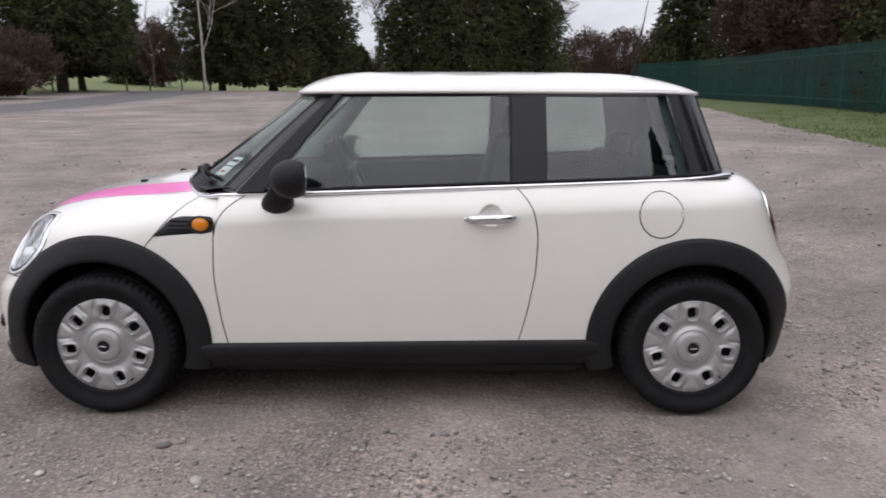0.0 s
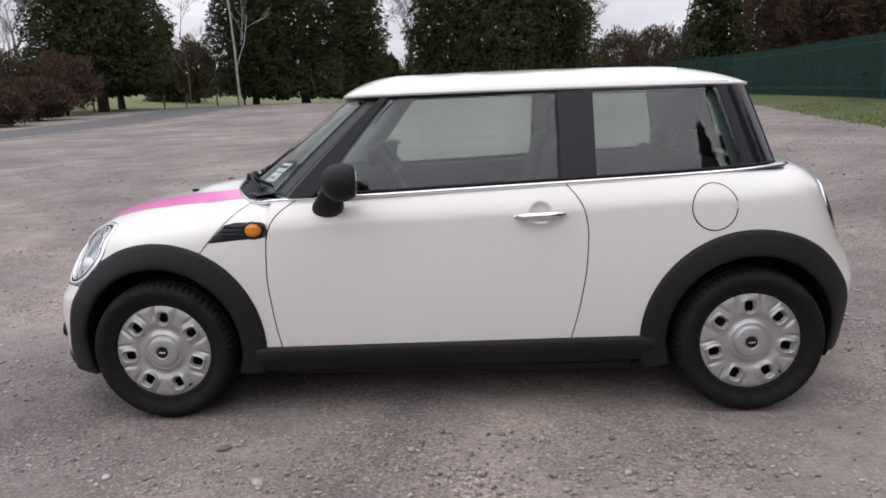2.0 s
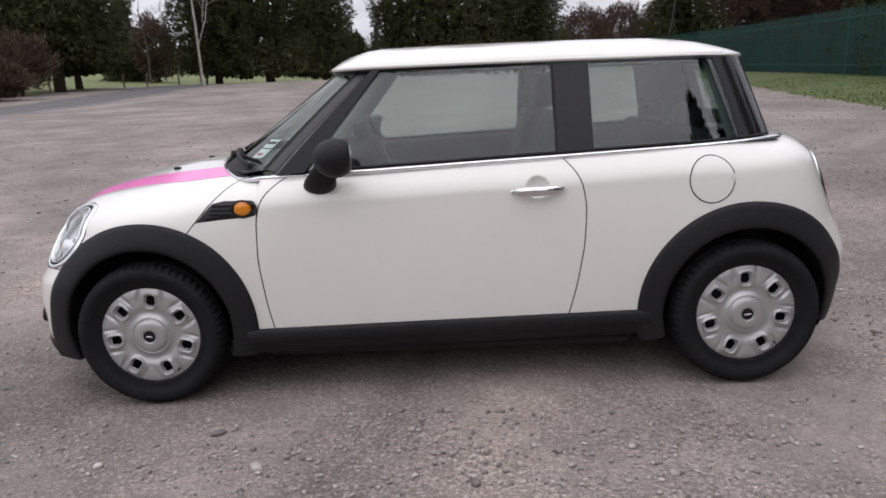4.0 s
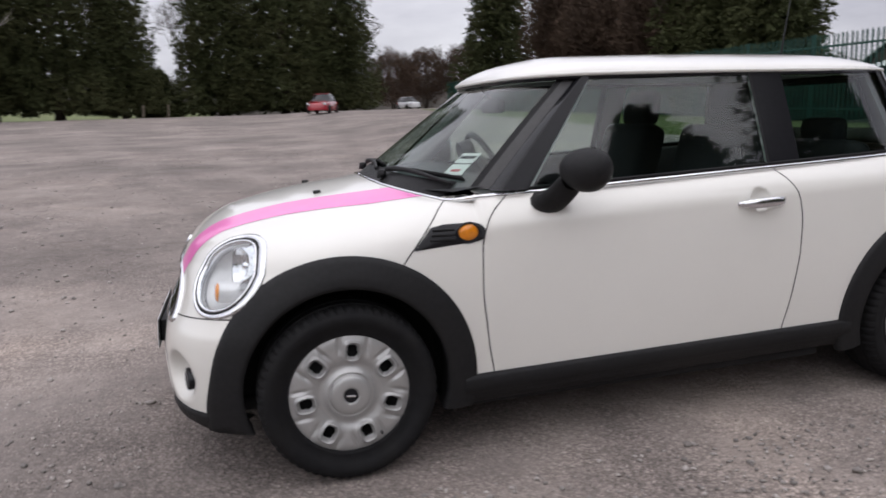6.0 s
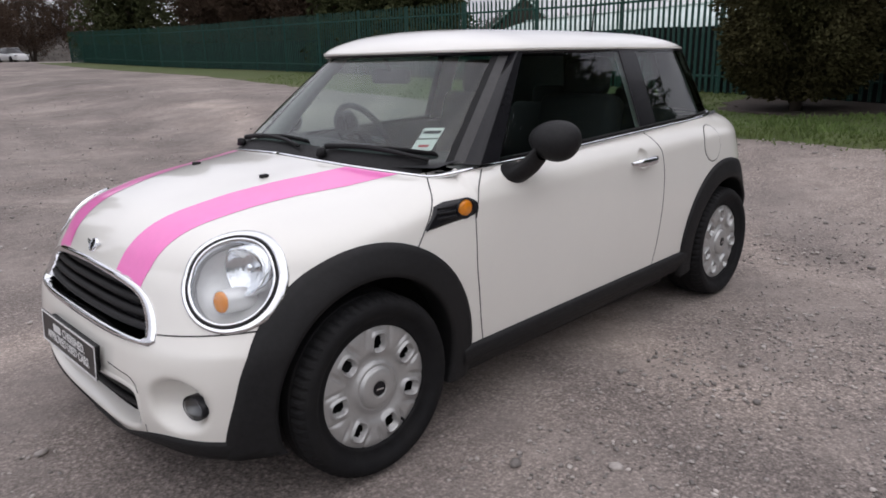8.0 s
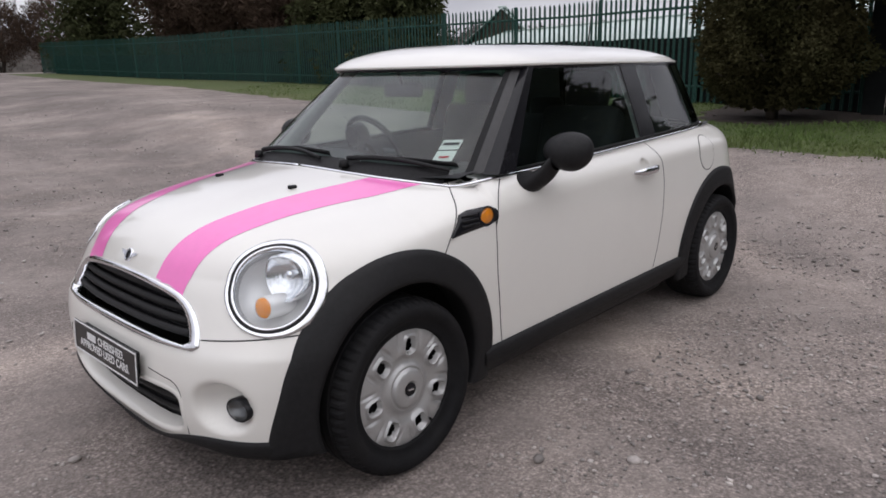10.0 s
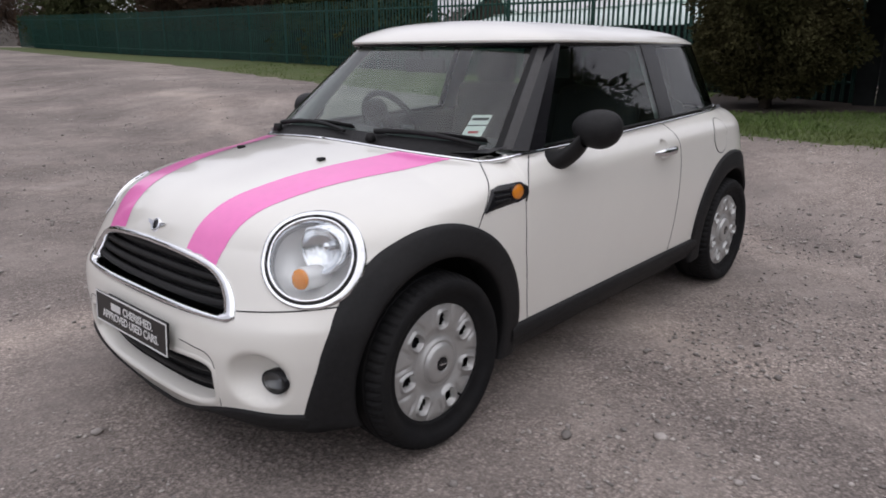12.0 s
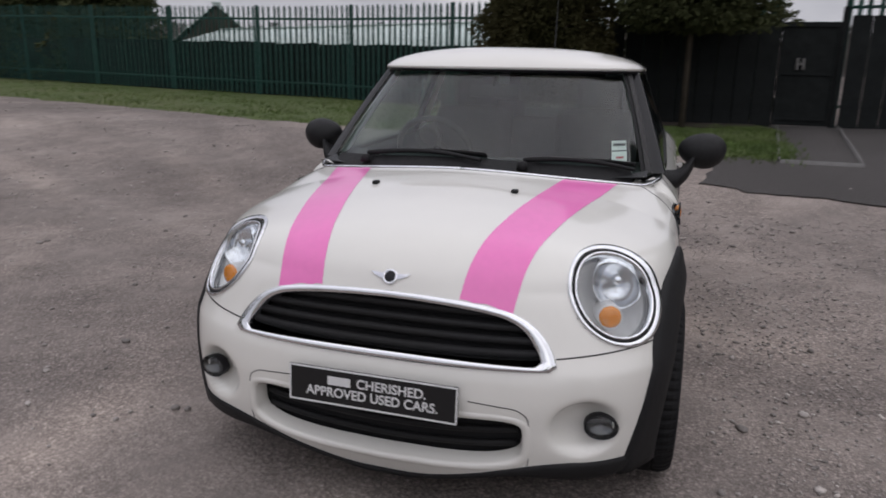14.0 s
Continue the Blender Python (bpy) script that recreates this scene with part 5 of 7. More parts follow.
def roof():
    s = np.linspace(0, 1, 90)
    xs = -0.480 + 1.830 * (0.5 - 0.5 * np.cos(math.pi * s))
    t = np.linspace(-1, 1, 81)
    t = np.sign(t) * (1 - (1 - np.abs(t)) ** 1.6)
    hw = np.maximum(roof_half(xs), 1e-4)
    X = np.repeat(xs[:, None], 81, 1)
    Y = hw[:, None] * t[None]
    rim = 1.346 + 0.006 * np.cos((X - 0.4) * 1.6)
    edge = 1 - np.abs(t[None]) ** 2.6
    endf = np.clip((X + 0.480) / 0.30, 0, 1)
    endr = np.clip((1.35 - X) / 0.42, 0, 1)
    lift = (1 - (1 - endf) ** 2.6) ** 0.8 * (1 - (1 - endr) ** 2.2) ** 0.85
    crown = 0.082 + 0.010 * np.cos((X - 0.35) * 1.5)
    Z = rim + 0.004 + crown * np.maximum(edge, 0) ** 0.62 * lift
    top = np.stack([X, Y, Z], -1)
    grid_mesh("roof", top, PAINT, car, "white roof panel")
    under = np.stack([X, Y * 0.995, rim - 0.004 + 0 * Z], -1)
    grid_mesh("roof_lining", under, GREY_TRIM, car)
    # rolled rim and the black gutter below it
    loop = np.concatenate([np.stack([xs, -hw, np.interp(xs, xs, rim[:, 0])], -1), np.stack([xs, hw, rim[:, 0]], -1)[::-1]])
    nr = np.gradient(loop, axis=0)
    nr = np.stack([-nr[:, 1], nr[:, 0], 0 * nr[:, 0]], -1)
    nr = np.where((nr * (loop - (0.42, 0, 1.35)))[:, :2].sum(1, keepdims=True) > 0, nr, -nr) + 1e-9
    v, f = sweep(loop, nr, [(-0.03, -0.006), (0.004, -0.007), (0.009, 0.0), (0.006, 0.008), (-0.03, 0.014)], closed=True)
    mesh_object("roof_rim", v, f, PAINT, True, car)
    low = loop - (0, 0, 0.011)
    v, f = sweep(low, nr, [(-0.045, -0.008), (-0.004, -0.009), (0.001, 0.0), (-0.004, 0.010), (-0.045, 0.012)], closed=True)
    mesh_object("roof_gutter", v, f, GLOSS_BLACK, True, car)


roof()


# ---- trim on the body ----
def body_trim():
    # one bright strip: along the windscreen's base, round the corner and along the belt
    yc = np.linspace(0, 0.655, 22)
    o = np.stack([cowl_x(yc), -yc, np.full_like(yc, 0.7)], -1)
    front = shoot(o, np.tile((0, 0, 1.0), (len(yc), 1)), body_form, 0.5)
    x = np.linspace(-0.715, 1.44, 90)
    flank = on_side(x, BELT(x) - 0.005)
    cab = on_side(np.minimum(x, 1.40), BELT(x) + 0.004, cabin_form)[:, 1]
    flank[:, 1] = np.minimum(flank[:, 1], cab * (x > -0.5) * (x < 1.2))
    turn = spline([front[-3], front[-1], flank[0], flank[3]], 24)[6:-6]
    line = np.concatenate([front[:-2], turn, flank[2:]])
    nr = slope(line, body_form)
    nr /= np.linalg.norm(nr, axis=1, keepdims=True)
    nr[len(front):] = (nr[len(front):] * 0.5 + (0, -0.75, 0.7)) / 1.5
    half = np.interp(np.arange(len(line)), [0, len(front), len(front) + 22, len(line)], [0.006, 0.006, 0.0085, 0.0085])
    ker = np.hanning(7) / np.hanning(7).sum()
    nr = np.stack([np.convolve(np.pad(nr[:, k], 3, mode="edge"), ker, "valid") for k in range(3)], -1)
    v, f = sweep(line, nr, [(-0.012, -1.0), (0.004, -1.0), (0.008, -0.5), (0.008, 0.5), (0.004, 1.0), (-0.012, 1.0)])
    v = v.reshape(len(line), 6, 3)
    mid = line[:, None] + nr[:, None] / np.linalg.norm(nr, axis=1)[:, None, None] * np.array([-0.012, 0.004, 0.008, 0.008, 0.004, -0.012])[None, :, None]
    v = (mid + (v - mid) * half[:, None, None]).reshape(-1, 3)
    mirrored("bright_strip", v, f, CHROME, car, "bright chrome strip round the windscreen base and along the belt line")
    x = np.linspace(-0.60, 1.40, 60)
    q = np.stack([x, on_side(x, BELT(x) + 0.008, cabin_form)[:, 1] - 0.001, BELT(x) + 0.010], -1)
    v, f = sweep(q, np.tile((0, -1.0, 0.3), (len(q), 1)), [(-0.03, -0.010), (0.003, -0.006), (0.003, 0.004), (-0.03, 0.006)])
    mirrored("belt_seal", v, f, BLACK_PLASTIC, car)
    x = np.linspace(-0.80, 1.40, 40)
    top = np.stack([np.stack([x, on_side(x, BELT(x) - 0.02)[:, 1] * k, BELT(x) - d], -1) for k, d in ((0.985, 0.004), (0.96, 0.0), (0.90, 0.02), (0.885, 0.5))])
    grid_mesh("door_card", top, DASH, car, "dark inner door lining", both=True)
    # panel gaps
    z = np.linspace(0.305, 0.945, 60)
    seam("door_gap", on_side(smooth_line(door_front, z), z))
    z = np.linspace(0.33, 0.975, 60)
    seam("door_gap", on_side(smooth_line(door_rear, z), z))
    z = np.linspace(0.70, 0.93, 40)
    seam("bonnet_gap", on_side(smooth_line(bonnet_side, z), z))
    y = np.linspace(-0.50, -0.775, 30)
    seam("bumper_gap", on_nose(y, bumper_line(np.abs(y))))
    # fuel flap
    a = np.linspace(0, 2 * math.pi, 49)
    r = np.linspace(0, 1, 8)[:, None]
    fx, fz = 1.070 + 0.089 * np.cos(a), 0.863 + 0.092 * np.sin(a)
    flap = on_side(1.070 + r * 0.086 * np.cos(a), 0.863 + r * 0.089 * np.sin(a), lift=0.0025)
    fl = grid_mesh("fuel_flap", flap, PAINT, car, "round white fuel filler flap")
    p = on_side(fx, fz)
    v, f = sweep(p[:-1], slope(p[:-1], body_form), [(-0.004, -0.002), (0.001, -0.002), (0.0012, 0.002), (-0.004, 0.002)], closed=True)
    mesh_object("flap_gap", v, f, SEAM, True, fl)
    part("finger_dent", box_bm(0.016, 0.006, 0.03, tuple(on_side(1.152, 0.868, lift=0.002)), 0.0025), PAINT, fl)


def smooth_line(table, z):
    v = table(z)
    k = np.hanning(13)
    k /= k.sum()
    pad = np.concatenate([v[0] - (v[1] - v[0]) * np.arange(6, 0, -1), v, v[-1] + (v[-1] - v[-2]) * np.arange(1, 7)])
    return np.convolve(pad, k, "valid")


body_trim()


def door_handles():
    for sign in (1, -1):
        hold = new("door_handle")
        hold.parent = car
        tagged(hold, "slim chrome door handle over a shallow cup")
        # bar
        s = np.linspace(-0.108, 0.108, 30)
        bow = 0.030 * (1 - (np.abs(s) / 0.108) ** 4)
        line = np.stack([HANDLE_X + s, side_y(HANDLE_X + s, HANDLE_Z + 0.03 * s) - 0.004 - bow, HANDLE_Z + 0.028 * s], -1)
        half = 0.0165 * (1 - (np.abs(s) / 0.114) ** 4) + 0.003
        v, f = [], []
        for p, h in zip(line, half):
            for j in range(12):
                w = 2 * math.pi * j / 12
                v.append((p[0], p[1] + 0.6 * h * math.cos(w), p[2] + h * math.sin(w)))
        for i in range(29):
            for j in range(12):
                f.append((i * 12 + j, i * 12 + (j + 1) % 12, (i + 1) * 12 + (j + 1) % 12, (i + 1) * 12 + j))
        f += [tuple(range(12)), tuple(29 * 12 + j for j in range(12))]
        v = np.array(v) * (1, sign, 1)
        mesh_object("handle_bar", v, f, CHROME, True, hold, "chrome bar")
        # dished cup let into the door skin
        a = np.linspace(0, 2 * math.pi, 49)
        rows = []
        for r, deep in ((1.12, -0.0010), (1.02, -0.0016), (0.94, 0.001), (0.84, 0.008), (0.66, 0.018), (0.40, 0.026), (0.01, 0.029)):
            cup = on_side(HANDLE_X + r * CUP_R * np.cos(a), HANDLE_Z + 0.010 + r * 0.92 * CUP_R * np.sin(a))
            cup[..., 1] += deep
            rows.append(cup)
        grid_mesh("handle_cup", np.stack(rows) * (1, sign, 1), PAINT, hold, "white pressed cup")


door_handles()


def side_indicators():
    """A black dart-shaped grille with a round amber lamp at its rear end."""
    for sign in (1, -1):
        hold = new("side_indicator")
        hold.parent = car
        tagged(hold, "black side grille with a round amber lamp")
        s = np.linspace(0, 1, 24)
        tx = np.interp(s, [0, 0.34, 0.6, 1], [-0.992, -0.930, -0.880, -0.772])
        tz = np.interp(s, [0, 0.34, 0.6, 1], [0.772, 0.838, 0.848, 0.848])
        bx = np.interp(s, [0, 0.5, 1], [-0.992, -0.89, -0.772])
        bz = np.interp(s, [0, 0.5, 1], [0.768, 0.776, 0.784])
        r = np.linspace(0, 1, 12)[:, None]
        X, Z = bx + (tx - bx) * r, bz + (tz - bz) * r
        X = X + 0.030 * (s ** 6) * np.sqrt(np.clip(1 - (2 * r - 1) ** 2, 0, 1))
        lift = 0.006 * np.minimum(1, 6 * np.minimum(r, 1 - r)) + 0 * X
        p = on_side(X, Z)
        p[..., 1] -= lift
        grid_mesh("surround", p * (1, sign, 1), GLOSS_BLACK, hold)
        for k in (0.3, 0.5, 0.7):
            line = on_side(np.linspace(-0.945 + 0.03 * k, -0.85, 14), 0.775 + 0.075 * k + 0 * np.linspace(0, 1, 14), lift=0.008)
            v, f = sweep(line, np.tile((0, -1.0, 0), (14, 1)), round_profile(0.003, 0.005, 6))
            mesh_object("slat", np.asarray(v) * (1, sign, 1), f, BLACK_PLASTIC, True, hold)
        c = on_side(-0.802, 0.817)
        bm = bmesh.new()
        bmesh.ops.create_uvsphere(bm, u_segments=32, v_segments=16, radius=0.033)
        bmesh.ops.scale(bm, vec=(1.08, 0.4, 0.9), verts=bm.verts)
        bmesh.ops.translate(bm, vec=(c[0], (c[1] - 0.004) * sign, c[2]), verts=bm.verts)
        part("amber_lens", bm, AMBER, hold, "ribbed amber lens", True)
        ring = np.stack([c[0] + 0.041 * np.cos(np.linspace(0, 2 * math.pi, 32, endpoint=False)), np.full(32, c[1] - 0.008), c[2] + 0.034 * np.sin(np.linspace(0, 2 * math.pi, 32, endpoint=False))], -1)
        v, f = sweep(ring, np.tile((0, -1.0, 0), (32, 1)), round_profile(0.004, 0.004, 6), closed=True)
        mesh_object("lens_ring", np.asarray(v) * (1, sign, 1), f, GLOSS_BLACK, True, hold)


side_indicators()


def stripes():
    """Two pink bands over the bonnet, from the cowl to the grille."""
    for sign in (1, -1):
        a = np.radians(np.linspace(10, 112, 260))[:, None]
        across = np.linspace(-1, 1, 9)[None]
        yc = np.full(a.shape, 0.36)
        for _ in range(5):
            yy = yc + across * (0.0785 + 0.006 * np.clip((yc - 0.29) / 0.17, 0, 1))
            o = np.stack([np.full(yy.shape, -1.06), -yy, np.full(yy.shape, 0.50)], -1)
            way = np.stack([-np.cos(a) + 0 * yy, 0 * yy, np.sin(a) + 0 * yy], -1)
            p = shoot(o, way, body_form, 1.2)
            yc = 0.289 + 0.178 * (p[:, 4:5, 0] + 1.78) / 0.77
        columns = []
        for j in range(p.shape[1]):
            q = p[:, j]
            q = q[(q[:, 2] > grille_top(q[:, 1]) + 0.004) & (q[:, 0] < cowl_x(np.abs(q[:, 1])) - 0.006)]
            t = np.linspace(0, len(q) - 1, 90)
            columns.append(np.stack([np.interp(t, np.arange(len(q)), q[:, k]) for k in range(3)], -1))
        p = settle(np.stack(columns, 1), body_form, 0.0012, 4)
        grid_mesh("bonnet_stripe", p * (1, sign, 1), PINK, car, "glossy bright pink vinyl stripe")


stripes()


# ---- headlamps ----
def frame_of(n):
    n = np.asarray(n, float)
    up = np.array([0, 0, 1.0]) - n[2] * n
    up /= np.linalg.norm(up)
    return np.cross(up, n), up, n


def disc_points(c, axes, r, out, k=64, sx=1.0, sy=1.0):
    a = np.linspace(0, 2 * math.pi, k, endpoint=False)
    return c + np.outer(np.cos(a) * r * sx, axes[0]) + np.outer(np.sin(a) * r * sy, axes[1]) + np.asarray(axes[2]) * out


def lathe(c, axes, profile, k=64, sx=1.0, sy=1.0):
    """A round part from (radius, height) pairs along an axis."""
    rings = [disc_points(c, axes, r, h, k, sx, sy) for r, h in profile]
    v = np.concatenate(rings)
    f = []
    for i in range(len(rings) - 1):
        for j in range(k):
            j2 = (j + 1) % k
            f.append((i * k + j, i * k + j2, (i + 1) * k + j2, (i + 1) * k + j))
    return v, f


def on_axis(p, way):
    """Points carried onto the body along one direction."""
    return shoot(p - way * 0.15, np.broadcast_to(way, p.shape), body_form, 0.4)


def surface_ring(c, ax, r, sx, sy, k=72):
    """A ring laid onto the body round a lamp's middle."""
    return on_axis(disc_points(c, ax, r, 0.0, k, sx, sy), ax[2])


def ring_part(name, c, ax, r, profile, mat, hold, sign, sx, sy, label=""):
    p = surface_ring(c, ax, r, sx, sy)
    v, f = sweep(p, slope(p, body_form), profile, closed=True)
    return mesh_object(name, np.asarray(v) * (1, sign, 1), f if sign == 1 else [q[::-1] for q in f], mat, True, hold, label)


def dome_part(name, c, ax, r, bulge, mat, hold, sign, sx, sy, label=""):
    """A lens that carries the body's own curve across a round opening."""
    rows = []
    for t in np.linspace(1, 0.001, 14):
        p = surface_ring(c, ax, r * t, sx, sy)
        g = slope(p, body_form)
        rows.append(p + g / np.linalg.norm(g, axis=-1, keepdims=True) * (bulge * (1 - t * t)))
    v = np.concatenate(rows)
    k = 72
    f = [(i * k + j, i * k + (j + 1) % k, (i + 1) * k + (j + 1) % k, (i + 1) * k + j) for i in range(13) for j in range(k)]
    nrm = np.cross(v[1] - v[0], v[k] - v[0])
    if nrm @ ax[2] < 0:
        f = [q[::-1] for q in f]
    return mesh_object(name, v * (1, sign, 1), f if sign == 1 else [q[::-1] for q in f], mat, True, hold, label)


def headlamps():
    n = LAMP_N
    c = on_axis(LAMP_C[None], n)[0]
    ax = frame_of(n)
    sx, sy = 0.1354, 0.144
    ahead = np.array([-0.965, -0.22, 0.14])
    fx = frame_of(ahead / np.linalg.norm(ahead))
    for sign in (1, -1):
        hold = new("headlight")
        hold.parent = car
        tagged(hold, "round headlight with a broad chrome rim and amber indicator")

        def put(name, prof, mat, label="", centre=c, k=64, axes=ax, s=(1.0, 1.0), smooth=True):
            v, f = lathe(centre, axes, prof, k, *s)
            v = np.asarray(v)
            proud = body_form(v) > -0.006
            v[proud] = settle(v[proud], body_form, -0.006)
            return mesh_object(name, v * (1, sign, 1), f if sign == 1 else [q[::-1] for q in f], mat, smooth, hold, label)
        # the broad rim sits high and outboard of the lens
        outer = surface_ring(c + ax[0] * 0.0073 + ax[1] * 0.0022, ax, 1.0, 0.1560, 0.1605)
        inner = surface_ring(c, ax, 1.0, sx, sy)
        rows = []
        for t, lift in ((1.0, -0.01), (1.0, 0.003), (0.92, 0.007), (0.5, 0.008), (0.1, 0.006), (0.0, 0.003), (0.0, -0.02)):
            p = on_axis(inner + (outer - inner) * t, n)
            g = slope(p, body_form)
            rows.append(p + g / np.linalg.norm(g, axis=-1, keepdims=True) * lift)
        v = np.concatenate(rows)
        f = [(i * 72 + j, (i + 1) * 72 + j, (i + 1) * 72 + (j + 1) % 72, i * 72 + (j + 1) % 72) for i in range(6) for j in range(72)]
        mesh_object("chrome_rim", v * (1, sign, 1), f if sign == 1 else [q[::-1] for q in f], CHROME, True, hold, "broad chrome rim")
        ring_part("dark_ring", c, ax, 0.978, [(-0.03, -0.004), (0.004, -0.0035), (0.004, 0.0035), (-0.03, 0.004)], DARK, hold, sign, sx, sy, "black gasket ring")
        ring_part("inner_rim", c, ax, 0.925, [(-0.03, -0.005), (0.003, -0.0045), (0.005, 0.0), (0.002, 0.0045), (-0.03, 0.005)], CHROME, hold, sign, sx, sy)
        put("housing", [(0.94, -0.028), (0.86, -0.050), (0.70, -0.075), (0.40, -0.10), (0.0001, -0.115)], LAMP_SATIN, "satin silver lamp housing", s=(sx, sy))
        # main beam: a faceted bowl that looks straight ahead
        mc = np.array([-1.560, -0.640, 0.736])
        put("main_beam_rim", [(0.078, -0.060), (0.084, 0.0), (0.081, 0.004), (0.077, 0.0), (0.074, -0.02)], CHROME, "", mc, 40, fx, (0.92, 1.0))
        put("main_beam_bowl", [(0.077, -0.004), (0.068, -0.024), (0.049, -0.040), (0.024, -0.050), (0.0001, -0.052)], REFLECTOR, "faceted reflector bowl", mc, 13, fx, (0.92, 1.0), False)
        put("bulb_shield", [(0.015, -0.050), (0.015, -0.020), (0.011, -0.014), (0.0001, -0.013)], CHROME, "", mc, 20, fx)
        # indicator: a barrel with an amber face, low and inboard
        ic = np.array([-1.636, -0.628, 0.650])
        put("indicator_barrel", [(0.036, -0.11), (0.036, -0.004), (0.034, 0.0), (0.031, -0.002)], LAMP_SATIN, "", ic, 32, fx)
        put("indicator_lens", [(0.032, -0.006), (0.031, 0.001), (0.022, 0.005), (0.0001, 0.007)], AMBER, "amber indicator lens", ic, 32, fx)
        dome_part("lens", c, ax, 0.90, 0.008, LENS, hold, sign, sx, sy, "clear domed lens").visible_shadow = False


headlamps()


# ---- grille, intake, fog lamps, plate, emblem ----
def outline_nose(ys, zs, lift):
    p = on_nose(ys, zs)
    return p, slope(p, body_form)


def front_end():
    grille = new("radiator_grille")
    grille.parent = car
    tagged(grille, "black slatted grille in a chrome surround")
    # flat chrome band between an outer and an inner outline, both with sharp lower corners
    iy = [0, 0.10, 0.20, 0.275, 0.34, 0.38, 0.41, 0.43, 0.448, 0.461]
    iz = [0.683, 0.681, 0.675, 0.667, 0.656, 0.641, 0.621, 0.598, 0.572, 0.547]
    oy = [0, 0.11, 0.22, 0.30, 0.365, 0.411, 0.445, 0.472, 0.492, 0.506]
    oz = [0.702, 0.700, 0.694, 0.685, 0.672, 0.652, 0.628, 0.600, 0.570, 0.537]
    s = np.linspace(0, 9, 40)
    knots = np.arange(10)

    def half_loop(ty, tz, low, corner):
        ker = np.hanning(5) / np.hanning(5).sum()
        a = np.stack([np.interp(s, knots, ty), np.interp(s, knots, tz)], -1)
        a[2:-2] = np.stack([np.convolve(a[:, k], ker, "valid") for k in (0, 1)], -1)
        b = np.stack([np.linspace(corner, 0, 26)[1:], low + (tz[-1] - 0.012 - low) * (np.linspace(1, 0, 26)[1:]) ** 2.2], -1)
        return np.concatenate([a, b])
    inn, out_ = half_loop(iy, iz, 0.535, 0.461), half_loop(oy, oz, 0.514, 0.506)
    rows = []
    for t, lift in ((1.0, -0.02), (1.0, 0.002), (0.93, 0.007), (0.5, 0.010), (0.08, 0.008), (0.0, 0.004), (0.0, -0.03)):
        m = inn + (out_ - inn) * t
        loop = np.concatenate([m * (-1, 1), (m * (1, 1))[::-1][1:-1]])
        p, g = outline_nose(loop[:, 0], loop[:, 1], 0)
        rows.append(p + g / np.linalg.norm(g, axis=-1, keepdims=True) * lift)
    k = len(rows[0])
    v = np.concatenate(rows)
    f = [(i * k + j, i * k + (j + 1) % k, (i + 1) * k + (j + 1) % k, (i + 1) * k + j) for i in range(6) for j in range(k)]
    mesh_object("chrome_surround", v, f, CHROME, True, grille, "broad chrome surround")
    # slats follow the nose
    for k in range(4):
        h = (k + 0.55) / 4.1
        reach = 0.455 * (1 - 0.22 * h ** 3.0)
        y = np.linspace(-reach, reach, 50)
        z = grille_bottom(y) + 0.010 + (0.150 - 0.02 * (np.abs(y) / 0.45) ** 2) * h
        q = on_nose(y, z)
        q[:, 0] += 0.022
        v, f = sweep(q, np.tile((-1.0, 0, 0.25), (50, 1)), [(-0.030, -0.004), (0.002, -0.013), (0.011, -0.006), (0.013, 0.003), (0.004, 0.012), (-0.03, 0.006)])
        mesh_object("slat", v, f, BLACK_PLASTIC, True, grille)
    y = np.linspace(-0.48, 0.48, 40)
    r = np.linspace(0, 1, 6)[:, None]
    z = grille_bottom(y) + (grille_top(y) - grille_bottom(y)) * r
    back = on_nose(np.broadcast_to(y, z.shape), z)
    back[..., 0] += 0.055
    grid_mesh("backing", back, DARK, grille)

    intake = new("lower_intake")
    intake.parent = car
    tagged(intake, "black lower air intake with a white rolled rim")
    a = np.linspace(0, 2 * math.pi, 120, endpoint=False)

    def rounded(a, w, h, nx, nz):
        yy = w * np.sign(np.cos(a)) * np.abs(np.cos(a)) ** (2 / nx)
        zz = h * np.sign(np.sin(a)) * np.abs(np.sin(a)) ** (2 / nz)
        return yy, zz
    yy, zz = rounded(a, 0.428, 1.0, 6, 5)
    zz = zz * intake_half(yy)
    zc = intake_mid(yy)
    p, g = outline_nose(yy, zc + zz, 0)
    inward = np.stack([0 * yy, -yy / 0.428, -(zz / 0.083)], -1)
    rows = []
    for lift, shrink in ((-0.004, -0.026), (0.0022, -0.018), (0.0030, -0.008), (0.0, 0.0), (-0.010, 0.003), (-0.055, 0.004)):
        yk, zk = yy + inward[:, 1] * shrink, zc + zz + inward[:, 2] * shrink
        q, gq = outline_nose(yk, zk, 0)
        rows.append(q + gq / np.linalg.norm(gq, axis=-1, keepdims=True) * lift)
    k = len(a)
    v = np.concatenate(rows)
    f = [(i * k + j, (i + 1) * k + j, (i + 1) * k + (j + 1) % k, i * k + (j + 1) % k) for i in range(5) for j in range(k)]
    mesh_object("rolled_rim", v, f, PAINT, True, intake)
    y = np.linspace(-0.43, 0.43, 40)
    r = np.linspace(-0.105, 0.095, 5)[:, None]
    z = intake_mid(y) + r
    back = on_nose(np.broadcast_to(y, z.shape), z)
    back[..., 0] += 0.07
    grid_mesh("backing", back, DARK, intake)
